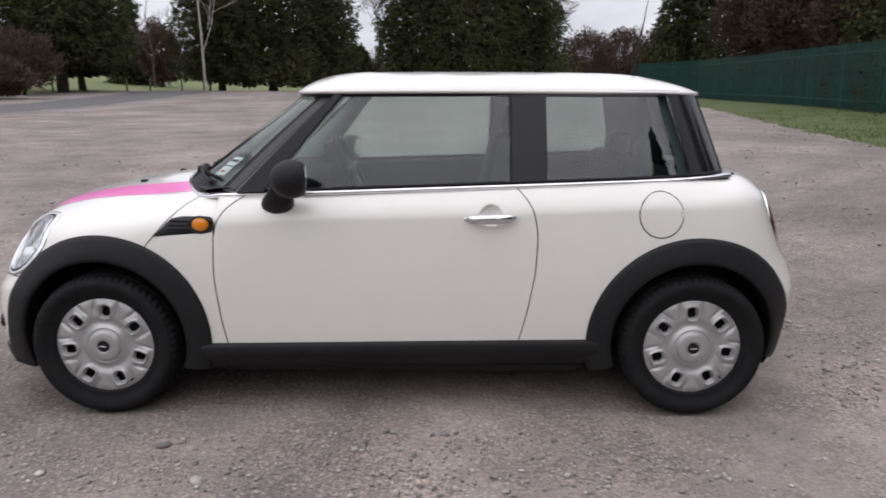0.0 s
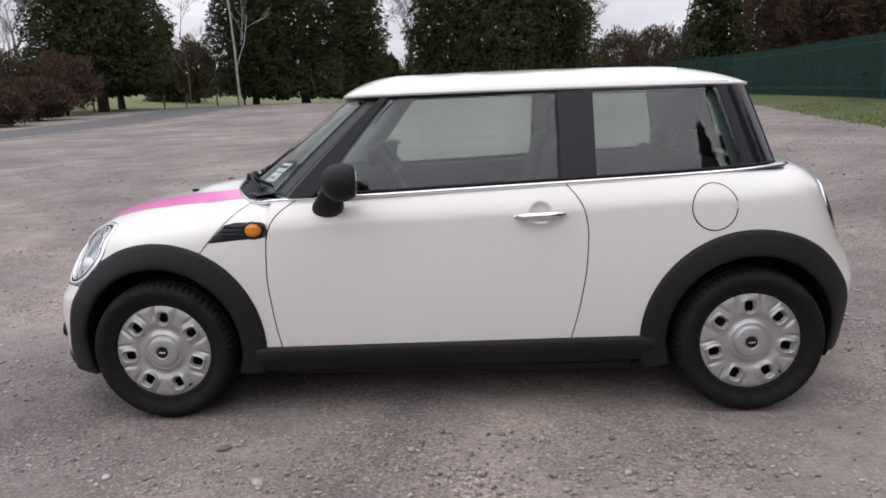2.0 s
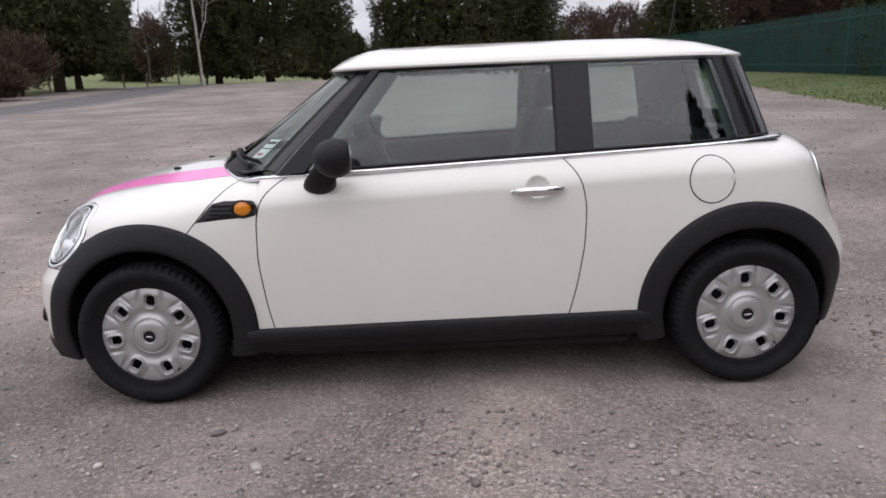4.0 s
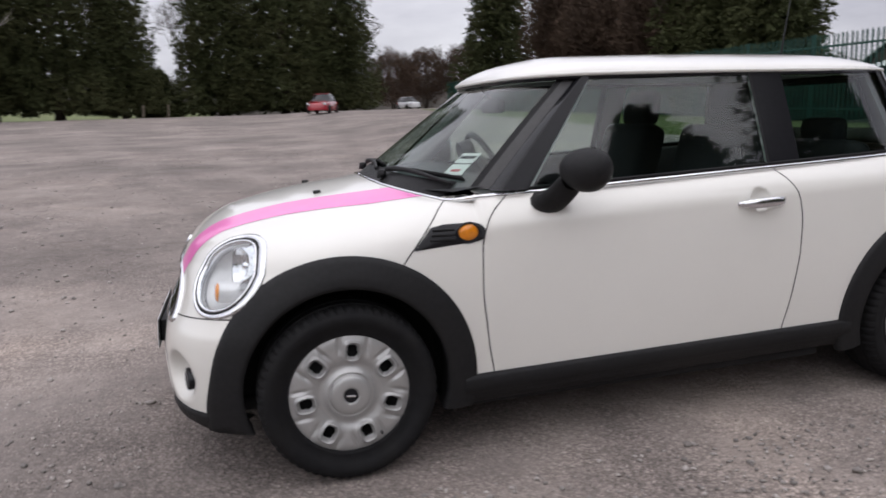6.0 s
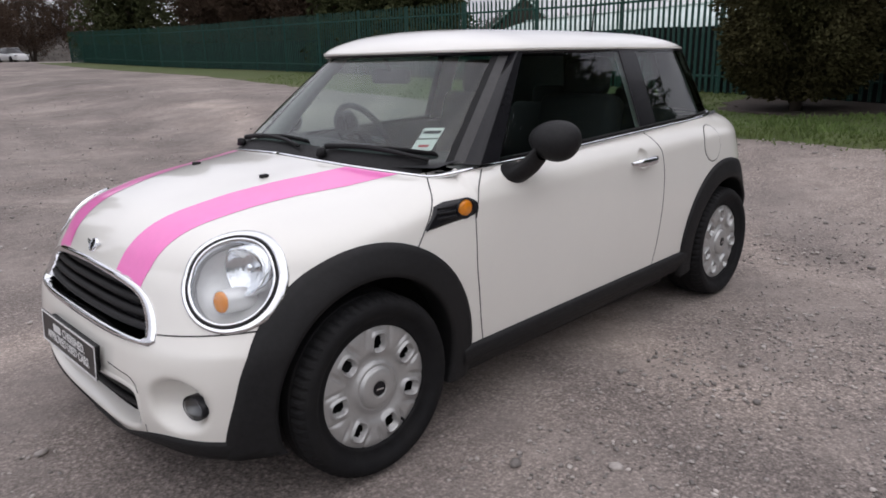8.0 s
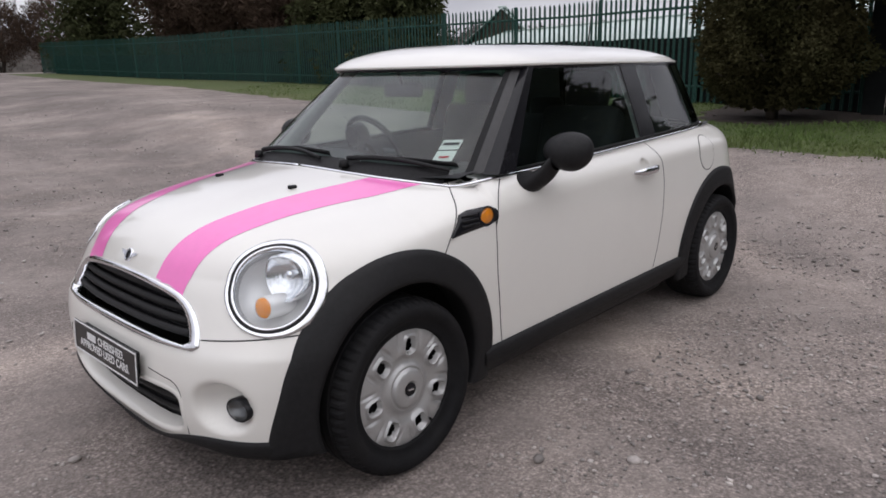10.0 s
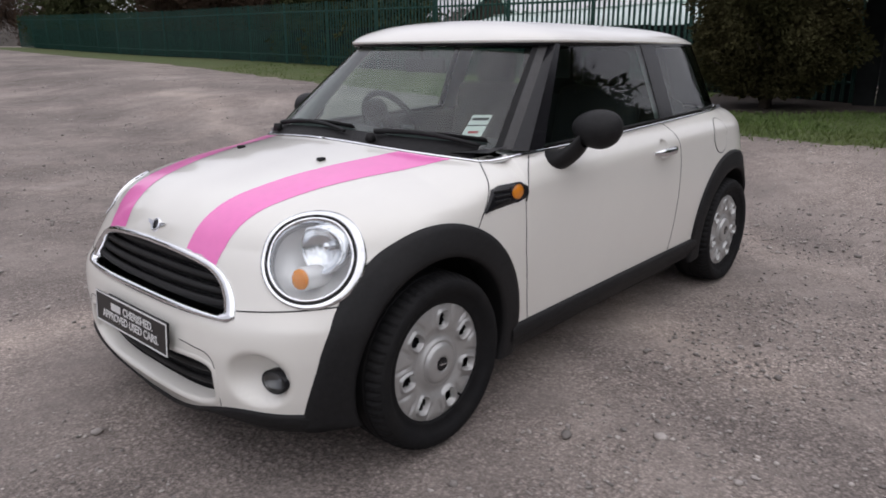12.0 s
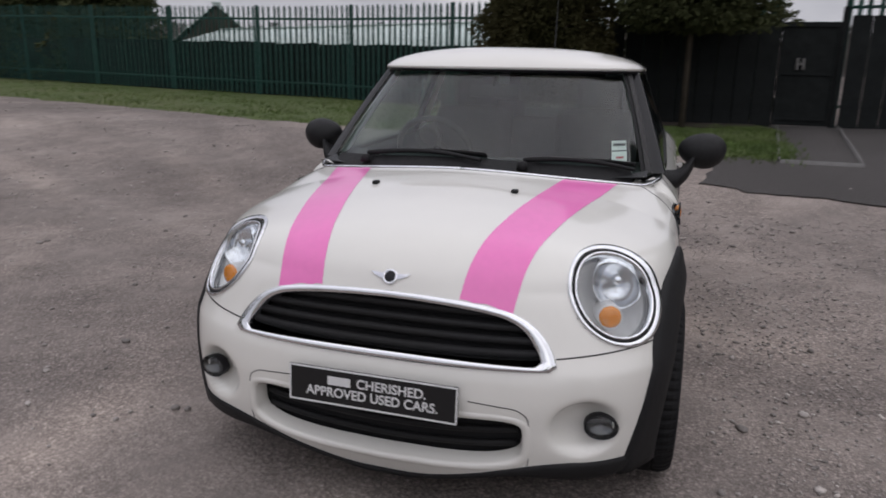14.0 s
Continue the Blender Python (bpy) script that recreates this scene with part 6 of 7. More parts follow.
    for dz in (-0.030, 0.018):
        y = np.linspace(-0.400, 0.400, 40)
        q = on_nose(y, intake_mid(y) + dz * intake_half(y) / 0.083)
        q[:, 0] += 0.058
        v, f = sweep(q, np.tile((-1.0, 0, 0.3), (40, 1)), [(-0.03, -0.004), (0.006, -0.010), (0.012, 0.0), (0.006, 0.010), (-0.03, 0.005)])
        mesh_object("slat", v, f, BLACK_PLASTIC, True, intake)

    sy_, sz_ = np.array([0.27, 0.36, 0.410, 0.434, 0.443, 0.445, 0.444, 0.440]), np.array([0.428, 0.422, 0.416, 0.400, 0.360, 0.300, 0.268, 0.236])
    ln = spline(np.stack([0 * sy_, sy_, sz_], -1), 50)
    seam("bumper_gap", on_nose(-ln[:, 1], ln[:, 2]), 0.003)

    # fog lamps at the outer end of their bowls
    for sign in (1, -1):
        hold = new("fog_light")
        hold.parent = car
        tagged(hold, "small round fog light set in the bumper")
        n = np.array([-0.985, -0.17, 0.05])
        n /= np.linalg.norm(n)
        c = on_nose(-0.634, 0.362) + np.array([-0.038, 0, 0])
        ax = frame_of(n)
        for name, prof, mat in (("rim", [(0.044, -0.03), (0.045, 0.0), (0.043, 0.003), (0.040, 0.0)], GLOSS_BLACK),
                                ("bowl", [(0.041, -0.002), (0.034, -0.02), (0.0001, -0.028)], FOG_BOWL)):
            v, f = lathe(c, ax, prof, 40, 1.08, 0.82)
            mesh_object(name, np.asarray(v) * (1, sign, 1), f if sign == 1 else [q[::-1] for q in f], mat, True, hold)
        v, f = lathe(c, ax, [(0.041, 0.0), (0.033, 0.006), (0.017, 0.009), (0.0001, 0.010)], 40, 1.08, 0.82)
        mesh_object("lens", np.asarray(v) * (1, sign, 1), f, LENS, True, hold).visible_shadow = False

    # plate
    plate = new("front_plate")
    plate.parent = car
    tagged(plate, "black dealer plate with white lettering and a white border")
    tilt = pose(-1.878, 0.012, 0.422, 90, 0, -90) @ pose(0, 0, 0, -4)

    def flat(name, bm, mat, label=""):
        bmesh.ops.transform(bm, matrix=tilt, verts=bm.verts)
        return part(name, bm, mat, plate, label)
    flat("plinth", box_bm(0.44, 0.085, 0.030, (0, 0, -0.018), 0.004), BLACK_PLASTIC)
    flat("plate_face", box_bm(0.524, 0.112, 0.005, (0, 0, 0), 0.002), PLATE_BLACK)
    for sx, sy, x, y in ((0.522, 0.005, 0, 0.0525), (0.522, 0.005, 0, -0.0525), (0.005, 0.105, 0.2585, 0), (0.005, 0.105, -0.2585, 0)):
        flat("border", box_bm(sx, sy, 0.002, (x, y, 0.0036)), PLATE_WHITE)

    def words(text, size, x, y, width):
        cu = bpy.data.curves.new("lettering", 'FONT')
        cu.body, cu.size, cu.align_x, cu.align_y, cu.extrude, cu.offset = text, size, 'CENTER', 'CENTER', 0.0006, 0.0007
        tmp = new("lettering", cu)
        bpy.context.view_layer.update()
        me = bpy.data.meshes.new_from_object(tmp.evaluated_get(bpy.context.evaluated_depsgraph_get()))
        bpy.data.objects.remove(tmp)
        wide = max(v.co.x for v in me.vertices) - min(v.co.x for v in me.vertices)
        me.transform(tilt @ Matrix.Translation((x, y, 0.0042)) @ Matrix.Diagonal((width / wide, 1, 1, 1)))
        me.materials.clear()
        me.materials.append(PLATE_WHITE)
        ob = new("lettering", me)
        ob.parent = plate
    words("CHERISHED.", 0.040, 0.062, 0.019, 0.212)
    words("APPROVED USED CARS.", 0.040, 0.0, -0.018, 0.410)
    flat("word_bar", box_bm(0.072, 0.026, 0.0016, (-0.100, 0.019, 0.0042)), PLATE_WHITE)

    # winged emblem on the bonnet's nose
    emb = new("bonnet_emblem")
    emb.parent = car
    tagged(emb, "small chrome winged emblem")
    c = on_nose(0.0, 0.737)
    n = slope(c, body_form)
    n /= np.linalg.norm(n)
    ax = frame_of(n)
    v, f = lathe(c, ax, [(0.024, -0.004), (0.024, 0.005), (0.021, 0.008), (0.017, 0.006)], 32)
    mesh_object("disc_rim", v, f, CHROME, True, emb)
    v, f = lathe(c, ax, [(0.018, 0.005), (0.0001, 0.007)], 32)
    mesh_object("disc", v, f, GLOSS_BLACK, True, emb)
    for sign in (1, -1):
        pts = []
        for u, w in ((0.018, -0.009), (0.048, 0.002), (0.062, 0.013), (0.040, 0.011), (0.018, 0.009)):
            q = c + ax[0] * u * sign + ax[1] * w
            pts.append(settle(q[None], body_form, 0.003)[0])
        bm = bmesh.new()
        vs = [bm.verts.new(q) for q in pts]
        bm.faces.new(vs)
        ext = bmesh.ops.extrude_face_region(bm, geom=list(bm.faces))
        bmesh.ops.translate(bm, vec=tuple(n * 0.003), verts=[e for e in ext["geom"] if isinstance(e, bmesh.types.BMVert)])
        part("wing", bm, CHROME, emb)
    # washer jets
    for sign in (1, -1):
        o = np.array([-1.246, 0.257 * sign, 0.6])
        c = shoot(o, np.array([0, 0, 1.0]), body_form, 0.6)
        part("washer_jet", box_bm(0.030, 0.022, 0.014, (c[0], c[1], c[2] + 0.004), 0.004), BLACK_PLASTIC, car)


front_end()


# ---- mirrors, wipers, aerial, tail lamps ----
def mirrors():
    for sign in (1, -1):
        hold = new("door_mirror")
        hold.parent = car
        tagged(hold, "rounded matt black door mirror on a curved foot")
        bm = bmesh.new()
        bmesh.ops.create_uvsphere(bm, u_segments=40, v_segments=24, radius=1.0)
        for v in bm.verts:
            x, y, z = v.co
            # egg-shaped shell, cut flat at the rear
            x = x if x < 0 else min(x * 0.95, 0.60)
            v.co = (x * 0.085, y * 0.098 * (1 + 0.10 * z), z * 0.075 * (1 - 0.12 * y * sign))
        bmesh.ops.transform(bm, matrix=pose(-0.405, -0.888 * sign, 1.015, 0, 0, 14 * sign), verts=bm.verts)
        part("mirror_shell", bm, BLACK_PLASTIC, hold, "", True)
        bm = bmesh.new()
        bmesh.ops.create_cone(bm, cap_ends=True, segments=36, radius1=1, radius2=1, depth=0.0025)
        bmesh.ops.scale(bm, vec=(0.052, 0.070, 1), verts=bm.verts)
        bmesh.ops.transform(bm, matrix=pose(-0.405, -0.888 * sign, 1.015, 0, 0, 14 * sign) @ pose(0.0515, 0, 0, 0, 90), verts=bm.verts)
        part("mirror_glass", bm, CHROME, hold, "mirror glass")
        line = spline([(-0.487, -0.735 * sign, 0.895), (-0.490, -0.790 * sign, 0.900), (-0.470, -0.830 * sign, 0.932), (-0.435, -0.86 * sign, 0.985)], 16)
        v, f = [], []
        for i, p in enumerate(line):
            k = i / 15
            ra, rb = 0.072 - 0.024 * k, 0.042 - 0.002 * k
            for j in range(14):
                w = 2 * math.pi * j / 14
                v.append((p[0] + ra * math.cos(w), p[1], p[2] + rb * math.sin(w)))
        for i in range(15):
            for j in range(14):
                f.append((i * 14 + j, i * 14 + (j + 1) % 14, (i + 1) * 14 + (j + 1) % 14, (i + 1) * 14 + j))
        mesh_object("mirror_foot", v, f, BLACK_PLASTIC, True, hold)


mirrors()


def wipers():
    for root_phi, mid, tip in ((0.28, 0.55, 0.80), (-0.52, -0.2, 0.08)):
        hold = new("wiper")
        hold.parent = car
        tagged(hold, "black windscreen wiper parked low on the glass")
        ph = np.linspace(root_phi, tip, 26)
        z = cowl_z(ph) + 0.012 + 0.022 * np.sin(np.linspace(0.15, 1, 26) * math.pi)
        arm = fan(z, ph, 0.020)
        v, f = tube(arm, np.linspace(0.011, 0.007, 26), 8)
        mesh_object("wiper_arm", v, f, BLACK_PLASTIC, True, hold)
        ph = np.linspace(root_phi + 0.06, tip + 0.02, 26)
        blade = fan(cowl_z(ph) + 0.034 + 0.006 * np.sin(np.linspace(0, 1, 26) * math.pi), ph, 0.010)
        v, f = sweep(blade, np.tile((-0.7, 0, 0.7), (26, 1)), [(-0.01, -0.002), (0.0, -0.006), (0.012, -0.004), (0.012, 0.004), (0.0, 0.006), (-0.01, 0.002)])
        mesh_object("wiper_blade", v, f, RUBBER, True, hold)
        c = fan(cowl_z(root_phi) + 0.004, root_phi, 0.02)
        bm = bmesh.new()
        bmesh.ops.create_cone(bm, cap_ends=True, segments=16, radius1=0.022, radius2=0.017, depth=0.03)
        bmesh.ops.translate(bm, vec=tuple(c), verts=bm.verts)
        part("wiper_spindle", bm, BLACK_PLASTIC, hold, "", True)


wipers()


def aerial():
    hold = new("roof_aerial")
    hold.parent = car
    tagged(hold, "thin black roof aerial leaning back")
    v, f = lathe(np.array([1.13, 0, 1.405]), (np.array([1.0, 0, 0]), np.array([0, 1.0, 0]), np.array([0, 0, 1.0])), [(0.026, 0.0), (0.024, 0.016), (0.012, 0.026), (0.0001, 0.03)], 20)
    mesh_object("aerial_foot", v, f, BLACK_PLASTIC, True, hold)
    v, f = tube([(1.13, 0, 1.425), (1.137, 0, 1.47), (1.19, 0, 1.83)], [0.006, 0.005, 0.0018], 8)
    mesh_object("aerial_rod", v, f, BLACK_PLASTIC, True, hold)


aerial()
RED_LENS = material("red_lens", (0.16, 0.012, 0.014), rough=0.12, coat=0.8, vary=0.1)


def tail_lamps():
    for sign in (1, -1):
        hold = new("tail_light")
        hold.parent = car
        tagged(hold, "upright red tail light in a chrome rim")
        n = np.array([0.90, -0.42, 0.14])
        n /= np.linalg.norm(n)
        ax = frame_of(n)
        c = settle(np.array([[1.60, -0.58, 0.80]]), body_form, 0.0)[0]
        ring_part("chrome_rim", c, ax, 0.125, [(-0.02, -0.010), (0.003, -0.009), (0.007, 0.0), (0.003, 0.009), (-0.02, 0.010)], CHROME, hold, sign, 0.62, 1.0)
        dome_part("lens", c, ax, 0.118, 0.012, RED_LENS, hold, sign, 0.62, 1.0)


tail_lamps()


# ---- inside the car ----
def seat(x, y, wide=0.46, name="front_seat"):
    hold = new(name)
    hold.parent = car
    tagged(hold, "charcoal cloth car seat with a headrest")
    part("cushion", box_bm(0.50, wide, 0.16, (x - 0.18, y, 0.52), 0.05, 3), SEAT_CLOTH, hold, "", True)
    part("backrest", box_bm(0.14, wide, 0.62, (x + 0.16, y, 0.83), 0.055, 3, pose(0, 0, 0, 0, 14)), SEAT_CLOTH, hold, "", True)
    part("headrest", box_bm(0.10, wide * 0.55, 0.19, (x + 0.27, y, 1.215), 0.045, 3, pose(0, 0, 0, 0, 8)), SEAT_CLOTH, hold, "", True)
    for s in (-0.06, 0.06):
        v, f = tube([(x + 0.235, y + s, 1.08), (x + 0.26, y + s, 1.16)], 0.007, 6)
        mesh_object("headrest_post", v, f, CHROME, True, hold)


seat(0.30, -0.36)
seat(0.30, 0.36)
rear = new("rear_seat")
rear.parent = car
tagged(rear, "charcoal cloth rear bench seat")
part("bench", box_bm(0.46, 1.1, 0.16, (0.78, 0, 0.55), 0.05, 3), SEAT_CLOTH, rear, "", True)
part("bench_back", box_bm(0.14, 1.12, 0.50, (1.06, 0, 0.80), 0.05, 3, pose(0, 0, 0, 0, 16)), SEAT_CLOTH, rear, "", True)
part("parcel_shelf", box_bm(0.30, 1.08, 0.025, (1.24, 0, 0.975), 0.008), DASH, car, "dark parcel shelf")
for yy in (-0.3, 0.3):
    part("headrest", box_bm(0.09, 0.24, 0.13, (1.14, yy, 1.08), 0.04, 3), SEAT_CLOTH, rear, "", True)


def dashboard():
    hold = new("dashboard")
    hold.parent = car
    tagged(hold, "dark plastic dashboard below the windscreen")
    y = np.linspace(-0.68, 0.68, 40)
    rows = []
    for dx, z in ((-0.10, 0.945), (0.06, 0.965), (0.18, 0.972), (0.27, 0.955), (0.31, 0.90), (0.30, 0.78), (0.20, 0.62), (0.16, 0.4)):
        x = np.maximum(cowl_x(np.abs(y)) + 0.12, -0.90) + dx
        x = np.where(dx < 0, cowl_x(np.abs(y)) + 0.02, np.maximum(x, -0.84 + dx * 1.1))
        hump = 0.012 * np.exp(-((y - 0.36) / 0.16) ** 2) if dx > 0.1 else 0
        rows.append(np.stack([x, y, np.full_like(y, z) + hump], -1))
    grid_mesh("dash_top", np.stack(rows), DASH, hold)
    wheel_hold = new("steering_wheel")
    wheel_hold.parent = car
    tagged(wheel_hold, "black steering wheel on the far side from the kerb")
    ax = frame_of(np.array([0.90, 0, 0.436]))
    c = np.array([-0.33, 0.33, 0.945])
    ring = disc_points(c, ax, 0.182, 0, 48)
    v, f = sweep(ring, np.tile(ax[2], (48, 1)), round_profile(0.015, 0.015, 8), closed=True)
    mesh_object("rim", v, f, DASH, True, wheel_hold)
    v, f = lathe(c, ax, [(0.075, -0.05), (0.075, -0.005), (0.05, 0.012), (0.0001, 0.016)], 24)
    mesh_object("boss", v, f, DASH, True, wheel_hold)
    for a in (0, 180, 270):
        d = math.cos(math.radians(a)) * ax[0] + math.sin(math.radians(a)) * ax[1]
        v, f = tube([c + d * 0.06, c + d * 0.178], 0.013, 6)
        mesh_object("spoke", v, f, GREY_TRIM, True, wheel_hold)
    v, f = lathe(c + np.array([-0.08, 0, 0.09]), frame_of(np.array([0.97, 0, 0.24])), [(0.055, -0.06), (0.055, 0.0), (0.052, 0.004), (0.047, -0.01), (0.0001, -0.01)], 30)
    mesh_object("rev_counter", v, f, DASH, True, wheel_hold)
    mir = new("inside_mirror")
    mir.parent = car
    tagged(mir, "black inside mirror behind the windscreen")
    part("mirror_body", box_bm(0.035, 0.24, 0.065, (-0.40, 0.03, 1.245), 0.015, 3), DASH, mir, "", True)
    v, f = tube([(-0.40, 0.03, 1.26), (-0.46, 0.0, 1.325)], 0.01, 6)
    mesh_object("stem", v, f, DASH, True, mir)


dashboard()


def stickers():
    """Dealer ticket and tax disc inside the lower corner of the screen."""
    ph, w = 0.735, 0.034
    for name, z0, z1, mat, text in (("dealer_ticket", 1.038, 1.072, PAPER, 3), ("tax_disc", 0.998, 1.034, PAPER, 0)):
        hold = new(name)
        hold.parent = car
        tagged(hold, "pale paper sticker inside the windscreen")
        pp = np.linspace(ph - w / 0.75, ph + w / 0.75, 8)
        zz = np.linspace(z0, z1, 6)[:, None]
        g = fan(np.broadcast_to(zz, (6, 8)), np.broadcast_to(pp, (6, 8)), -0.004)
        grid_mesh("paper", g, mat, hold)
        if text:
            pq = np.linspace(ph - w / 0.9, ph + w / 0.9, 6)
            for a, b in ((z0 + 0.014, z0 + 0.024),):
                zz = np.linspace(a, b, 3)[:, None]
                grid_mesh("print_bar", fan(np.broadcast_to(zz, (3, 6)), np.broadcast_to(pq, (3, 6)), -0.002), DARK, hold)
        else:
            zz = np.linspace(z0 + 0.010, z0 + 0.018, 3)[:, None]
            pq = np.linspace(ph - 0.022, ph + 0.022, 6)
            grid_mesh("print_bar", fan(np.broadcast_to(zz, (3, 6)), np.broadcast_to(pq, (3, 6)), -0.002), RED_INK, hold)


stickers()


# ---- parked cars at the far end ----
def far_car(x, y, turn, paint, label):
    hold = new("parked_car")
    z = float(ground_z(x, y))
    hold.matrix_basis = pose(x, y, z, 0, 0, turn)
    xs = np.linspace(-2.0, 2.0, 41)
    low = np.interp(xs, [-2.0, -1.9, -1.0, 0, 1.2, 1.9, 2.0], [0.55, 0.70, 0.88, 0.92, 0.95, 0.90, 0.60])
    half = 0.85 * (1 - (np.abs(xs) / 2.04) ** 5) ** 0.3
    prof = [(-1.0, 0.22), (-1.0, 0.6), (-0.93, 0.93), (-0.7, 1.0), (0, 1.03), (0.7, 1.0), (0.93, 0.93), (1.0, 0.6), (1.0, 0.22)]
    g = np.stack([np.stack([np.full(9, x0), [h * p[0] for p in prof], [max(0.2, l * p[1]) if p[1] > 0.3 else 0.22 for p in prof]], -1) for x0, h, l in zip(xs, half, low)])
    idx = np.arange(41 * 9).reshape(41, 9)
    f = list(np.stack([idx[:-1, :-1], idx[1:, :-1], idx[1:, 1:], idx[:-1, 1:]], -1).reshape(-1, 4)) + [tuple(idx[0]), tuple(idx[-1])[::-1]]
    mesh_object("body", g.reshape(-1, 3), f, paint, True, hold)
    cx = np.linspace(-1.0, 1.75, 25)
    top = np.interp(cx, [-1.0, -0.25, 0.3, 1.2, 1.75], [0.90, 1.40, 1.46, 1.40, 0.95])
    g = np.stack([np.stack([np.full(7, a), np.array([-0.76, -0.74, -0.58, 0, 0.58, 0.74, 0.76]), np.array([0.85, 0.92, 0, 0, 0, 0.92, 0.85]) + np.array([0, 0, 1, 1.02, 1, 0, 0]) * b], -1) for a, b in zip(cx, top)])
    idx = np.arange(25 * 7).reshape(25, 7)
    f = list(np.stack([idx[:-1, :-1], idx[1:, :-1], idx[1:, 1:], idx[:-1, 1:]], -1).reshape(-1, 4))
    mesh_object("cabin_glass", g.reshape(-1, 3), f, GLOSS_BLACK, True, hold, "dark window glass")
    part("roof", box_bm(1.35, 1.14, 0.05, (0.45, 0, 1.45), 0.02), paint, hold)
    for wx in (-1.25, 1.25):
        for wy in (-0.78, 0.78):
            bm = bmesh.new()
            bmesh.ops.create_cone(bm, cap_ends=True, segments=20, radius1=0.31, radius2=0.31, depth=0.2)
            bmesh.ops.transform(bm, matrix=pose(wx, wy, 0.31, 90), verts=bm.verts)
            part("wheel", bm, RUBBER, hold, "", True)
    for wy in (-0.6, 0.6):
        part("headlight", box_bm(0.08, 0.3, 0.16, (-1.9, wy, 0.66), 0.03), REFLECTOR, hold)
        part("tail_light", box_bm(0.08, 0.22, 0.24, (1.93, wy, 0.75), 0.03), RED_LENS_FAR, hold)
    return tagged(hold, label, "car")


RED_LENS_FAR = material("far_red_lens", (0.35, 0.02, 0.02), rough=0.2, vary=0.1)
far_car(4.8, 52.0, 70, RED_PAINT, "small red hatchback parked at the far edge")
far_car(18.6, 81.7, 100, FAR_WHITE, "small white car parked at the far edge")

# ---- wooden posts beside the lane ----
POSTS = [(-32.0, 50.5), (-30.6, 53.0), (-27.6, 59.5), (-26.4, 61.5), (-24.6, 64.5), (-23.0, 66.0), (-9.4, 64.0), (-7.4, 64.6)]
first = None
for k, (px, py) in enumerate(POSTS):
    tall = 1.15 if k < 6 else 1.35
    m = pose(px, py, float(ground_z(px, py)) - 0.1, random.uniform(-4, 4), random.uniform(-4, 4), random.uniform(0, 90))
    if first is None:
        first = part("wooden_post", box_bm(0.13, 0.13, 1.25, (0, 0, 0.62), 0.02), WOOD_POST, None)
        first.matrix_basis = m
        tagged(first, "weathered wooden fence post beside the field", "post", "posts beside the field")
    else:
        copy_thing(first, m)


# ---- steel palisade fence ----
def along_line(line, step):
    p = np.asarray(line, float)
    d = np.concatenate([[0], np.cumsum(np.linalg.norm(np.diff(p, axis=0), axis=1))])
    s = np.arange(0, d[-1], step)
    return np.stack([np.interp(s, d, p[:, k]) for k in (0, 1)], -1)


def pale_shape(height):
    """A W-section pale with a three-pointed top."""
    w, dpt = 0.034, 0.012
    xs = [-w, -w * 0.55, -w * 0.2, w * 0.2, w * 0.55, w]
    ys = [dpt, 0, dpt * 0.7, dpt * 0.7, 0, dpt]
    tops = [height - 0.07, height - 0.02, height, height, height - 0.02, height - 0.07]
    v = [(x, y, 0.06) for x, y in zip(xs, ys)] + [(x, y, t) for x, y, t in zip(xs, ys, tops)]
    v += [(x, y + 0.004, z) for x, y, z in v]
    f = [(i, i + 1, i + 7, i + 6) for i in range(5)] + [(i + 12, i + 18, i + 19, i + 13) for i in range(5)]
    return v, f


def steel_fence(line, height, label, keep):
    hold = new("palisade_fence")
    tagged(hold, label, "fence")
    pts = along_line(line, 0.152)
    tang = np.gradient(pts, axis=0)
    v0, f0 = pale_shape(height)
    me = bpy.data.meshes.new("pale")
    me.from_pydata(v0, [], f0)
    me.materials.append(FENCE_GREEN)
    rest_v, rest_f = [], []
    made = 0
    order = np.argsort(np.hypot(pts[:, 0] + 2, pts[:, 1]))
    chosen = set(order[:keep].tolist())
    for i, (p, t) in enumerate(zip(pts, tang)):
        a = math.atan2(t[1], t[0])
        z = float(ground_z(*p))
        m = pose(p[0], p[1], z + random.uniform(-0.01, 0.01), 0, random.uniform(-0.5, 0.5), math.degrees(a))
        if i in chosen:
            ob = new("pale", me)
            ob.parent = hold
            ob.matrix_basis = m
        else:
            k = len(rest_v)
            rest_v += [tuple(m @ Vector(q)) for q in v0]
            rest_f += [tuple(j + k for j in q) for q in f0]
    if rest_v:
        tagged(mesh_object("pale_run", rest_v, rest_f, FENCE_GREEN, False, hold), kind="stuff")
    posts = along_line(line, 2.75)
    for p, t in zip(posts, np.gradient(posts, axis=0)):
        a = math.degrees(math.atan2(t[1], t[0]))
        ob = part("post", box_bm(0.08, 0.06, height + 0.02, (0, 0.05, height / 2), 0.006), FENCE_GREEN, hold)
        ob.matrix_basis = pose(p[0], p[1], float(ground_z(*p)), 0, 0, a)
    for hz in (0.35, height - 0.30):
        q = along_line(line, 1.0)
        path = np.stack([q[:, 0], q[:, 1], ground_z(q[:, 0], q[:, 1]) + hz], -1)
        tg = np.gradient(path, axis=0)
        off = np.stack([-tg[:, 1], tg[:, 0], 0 * tg[:, 0]], -1)
        path = path + off / np.linalg.norm(off, axis=1, keepdims=True) * 0.03
        v, f = sweep(path, np.tile((0, 0, 1.0), (len(path), 1)), [(-0.025, -0.012), (0.025, -0.012), (0.025, 0.012), (-0.025, 0.012)])
        mesh_object("rail", v, f, FENCE_GREEN, False, hold)
    return hold


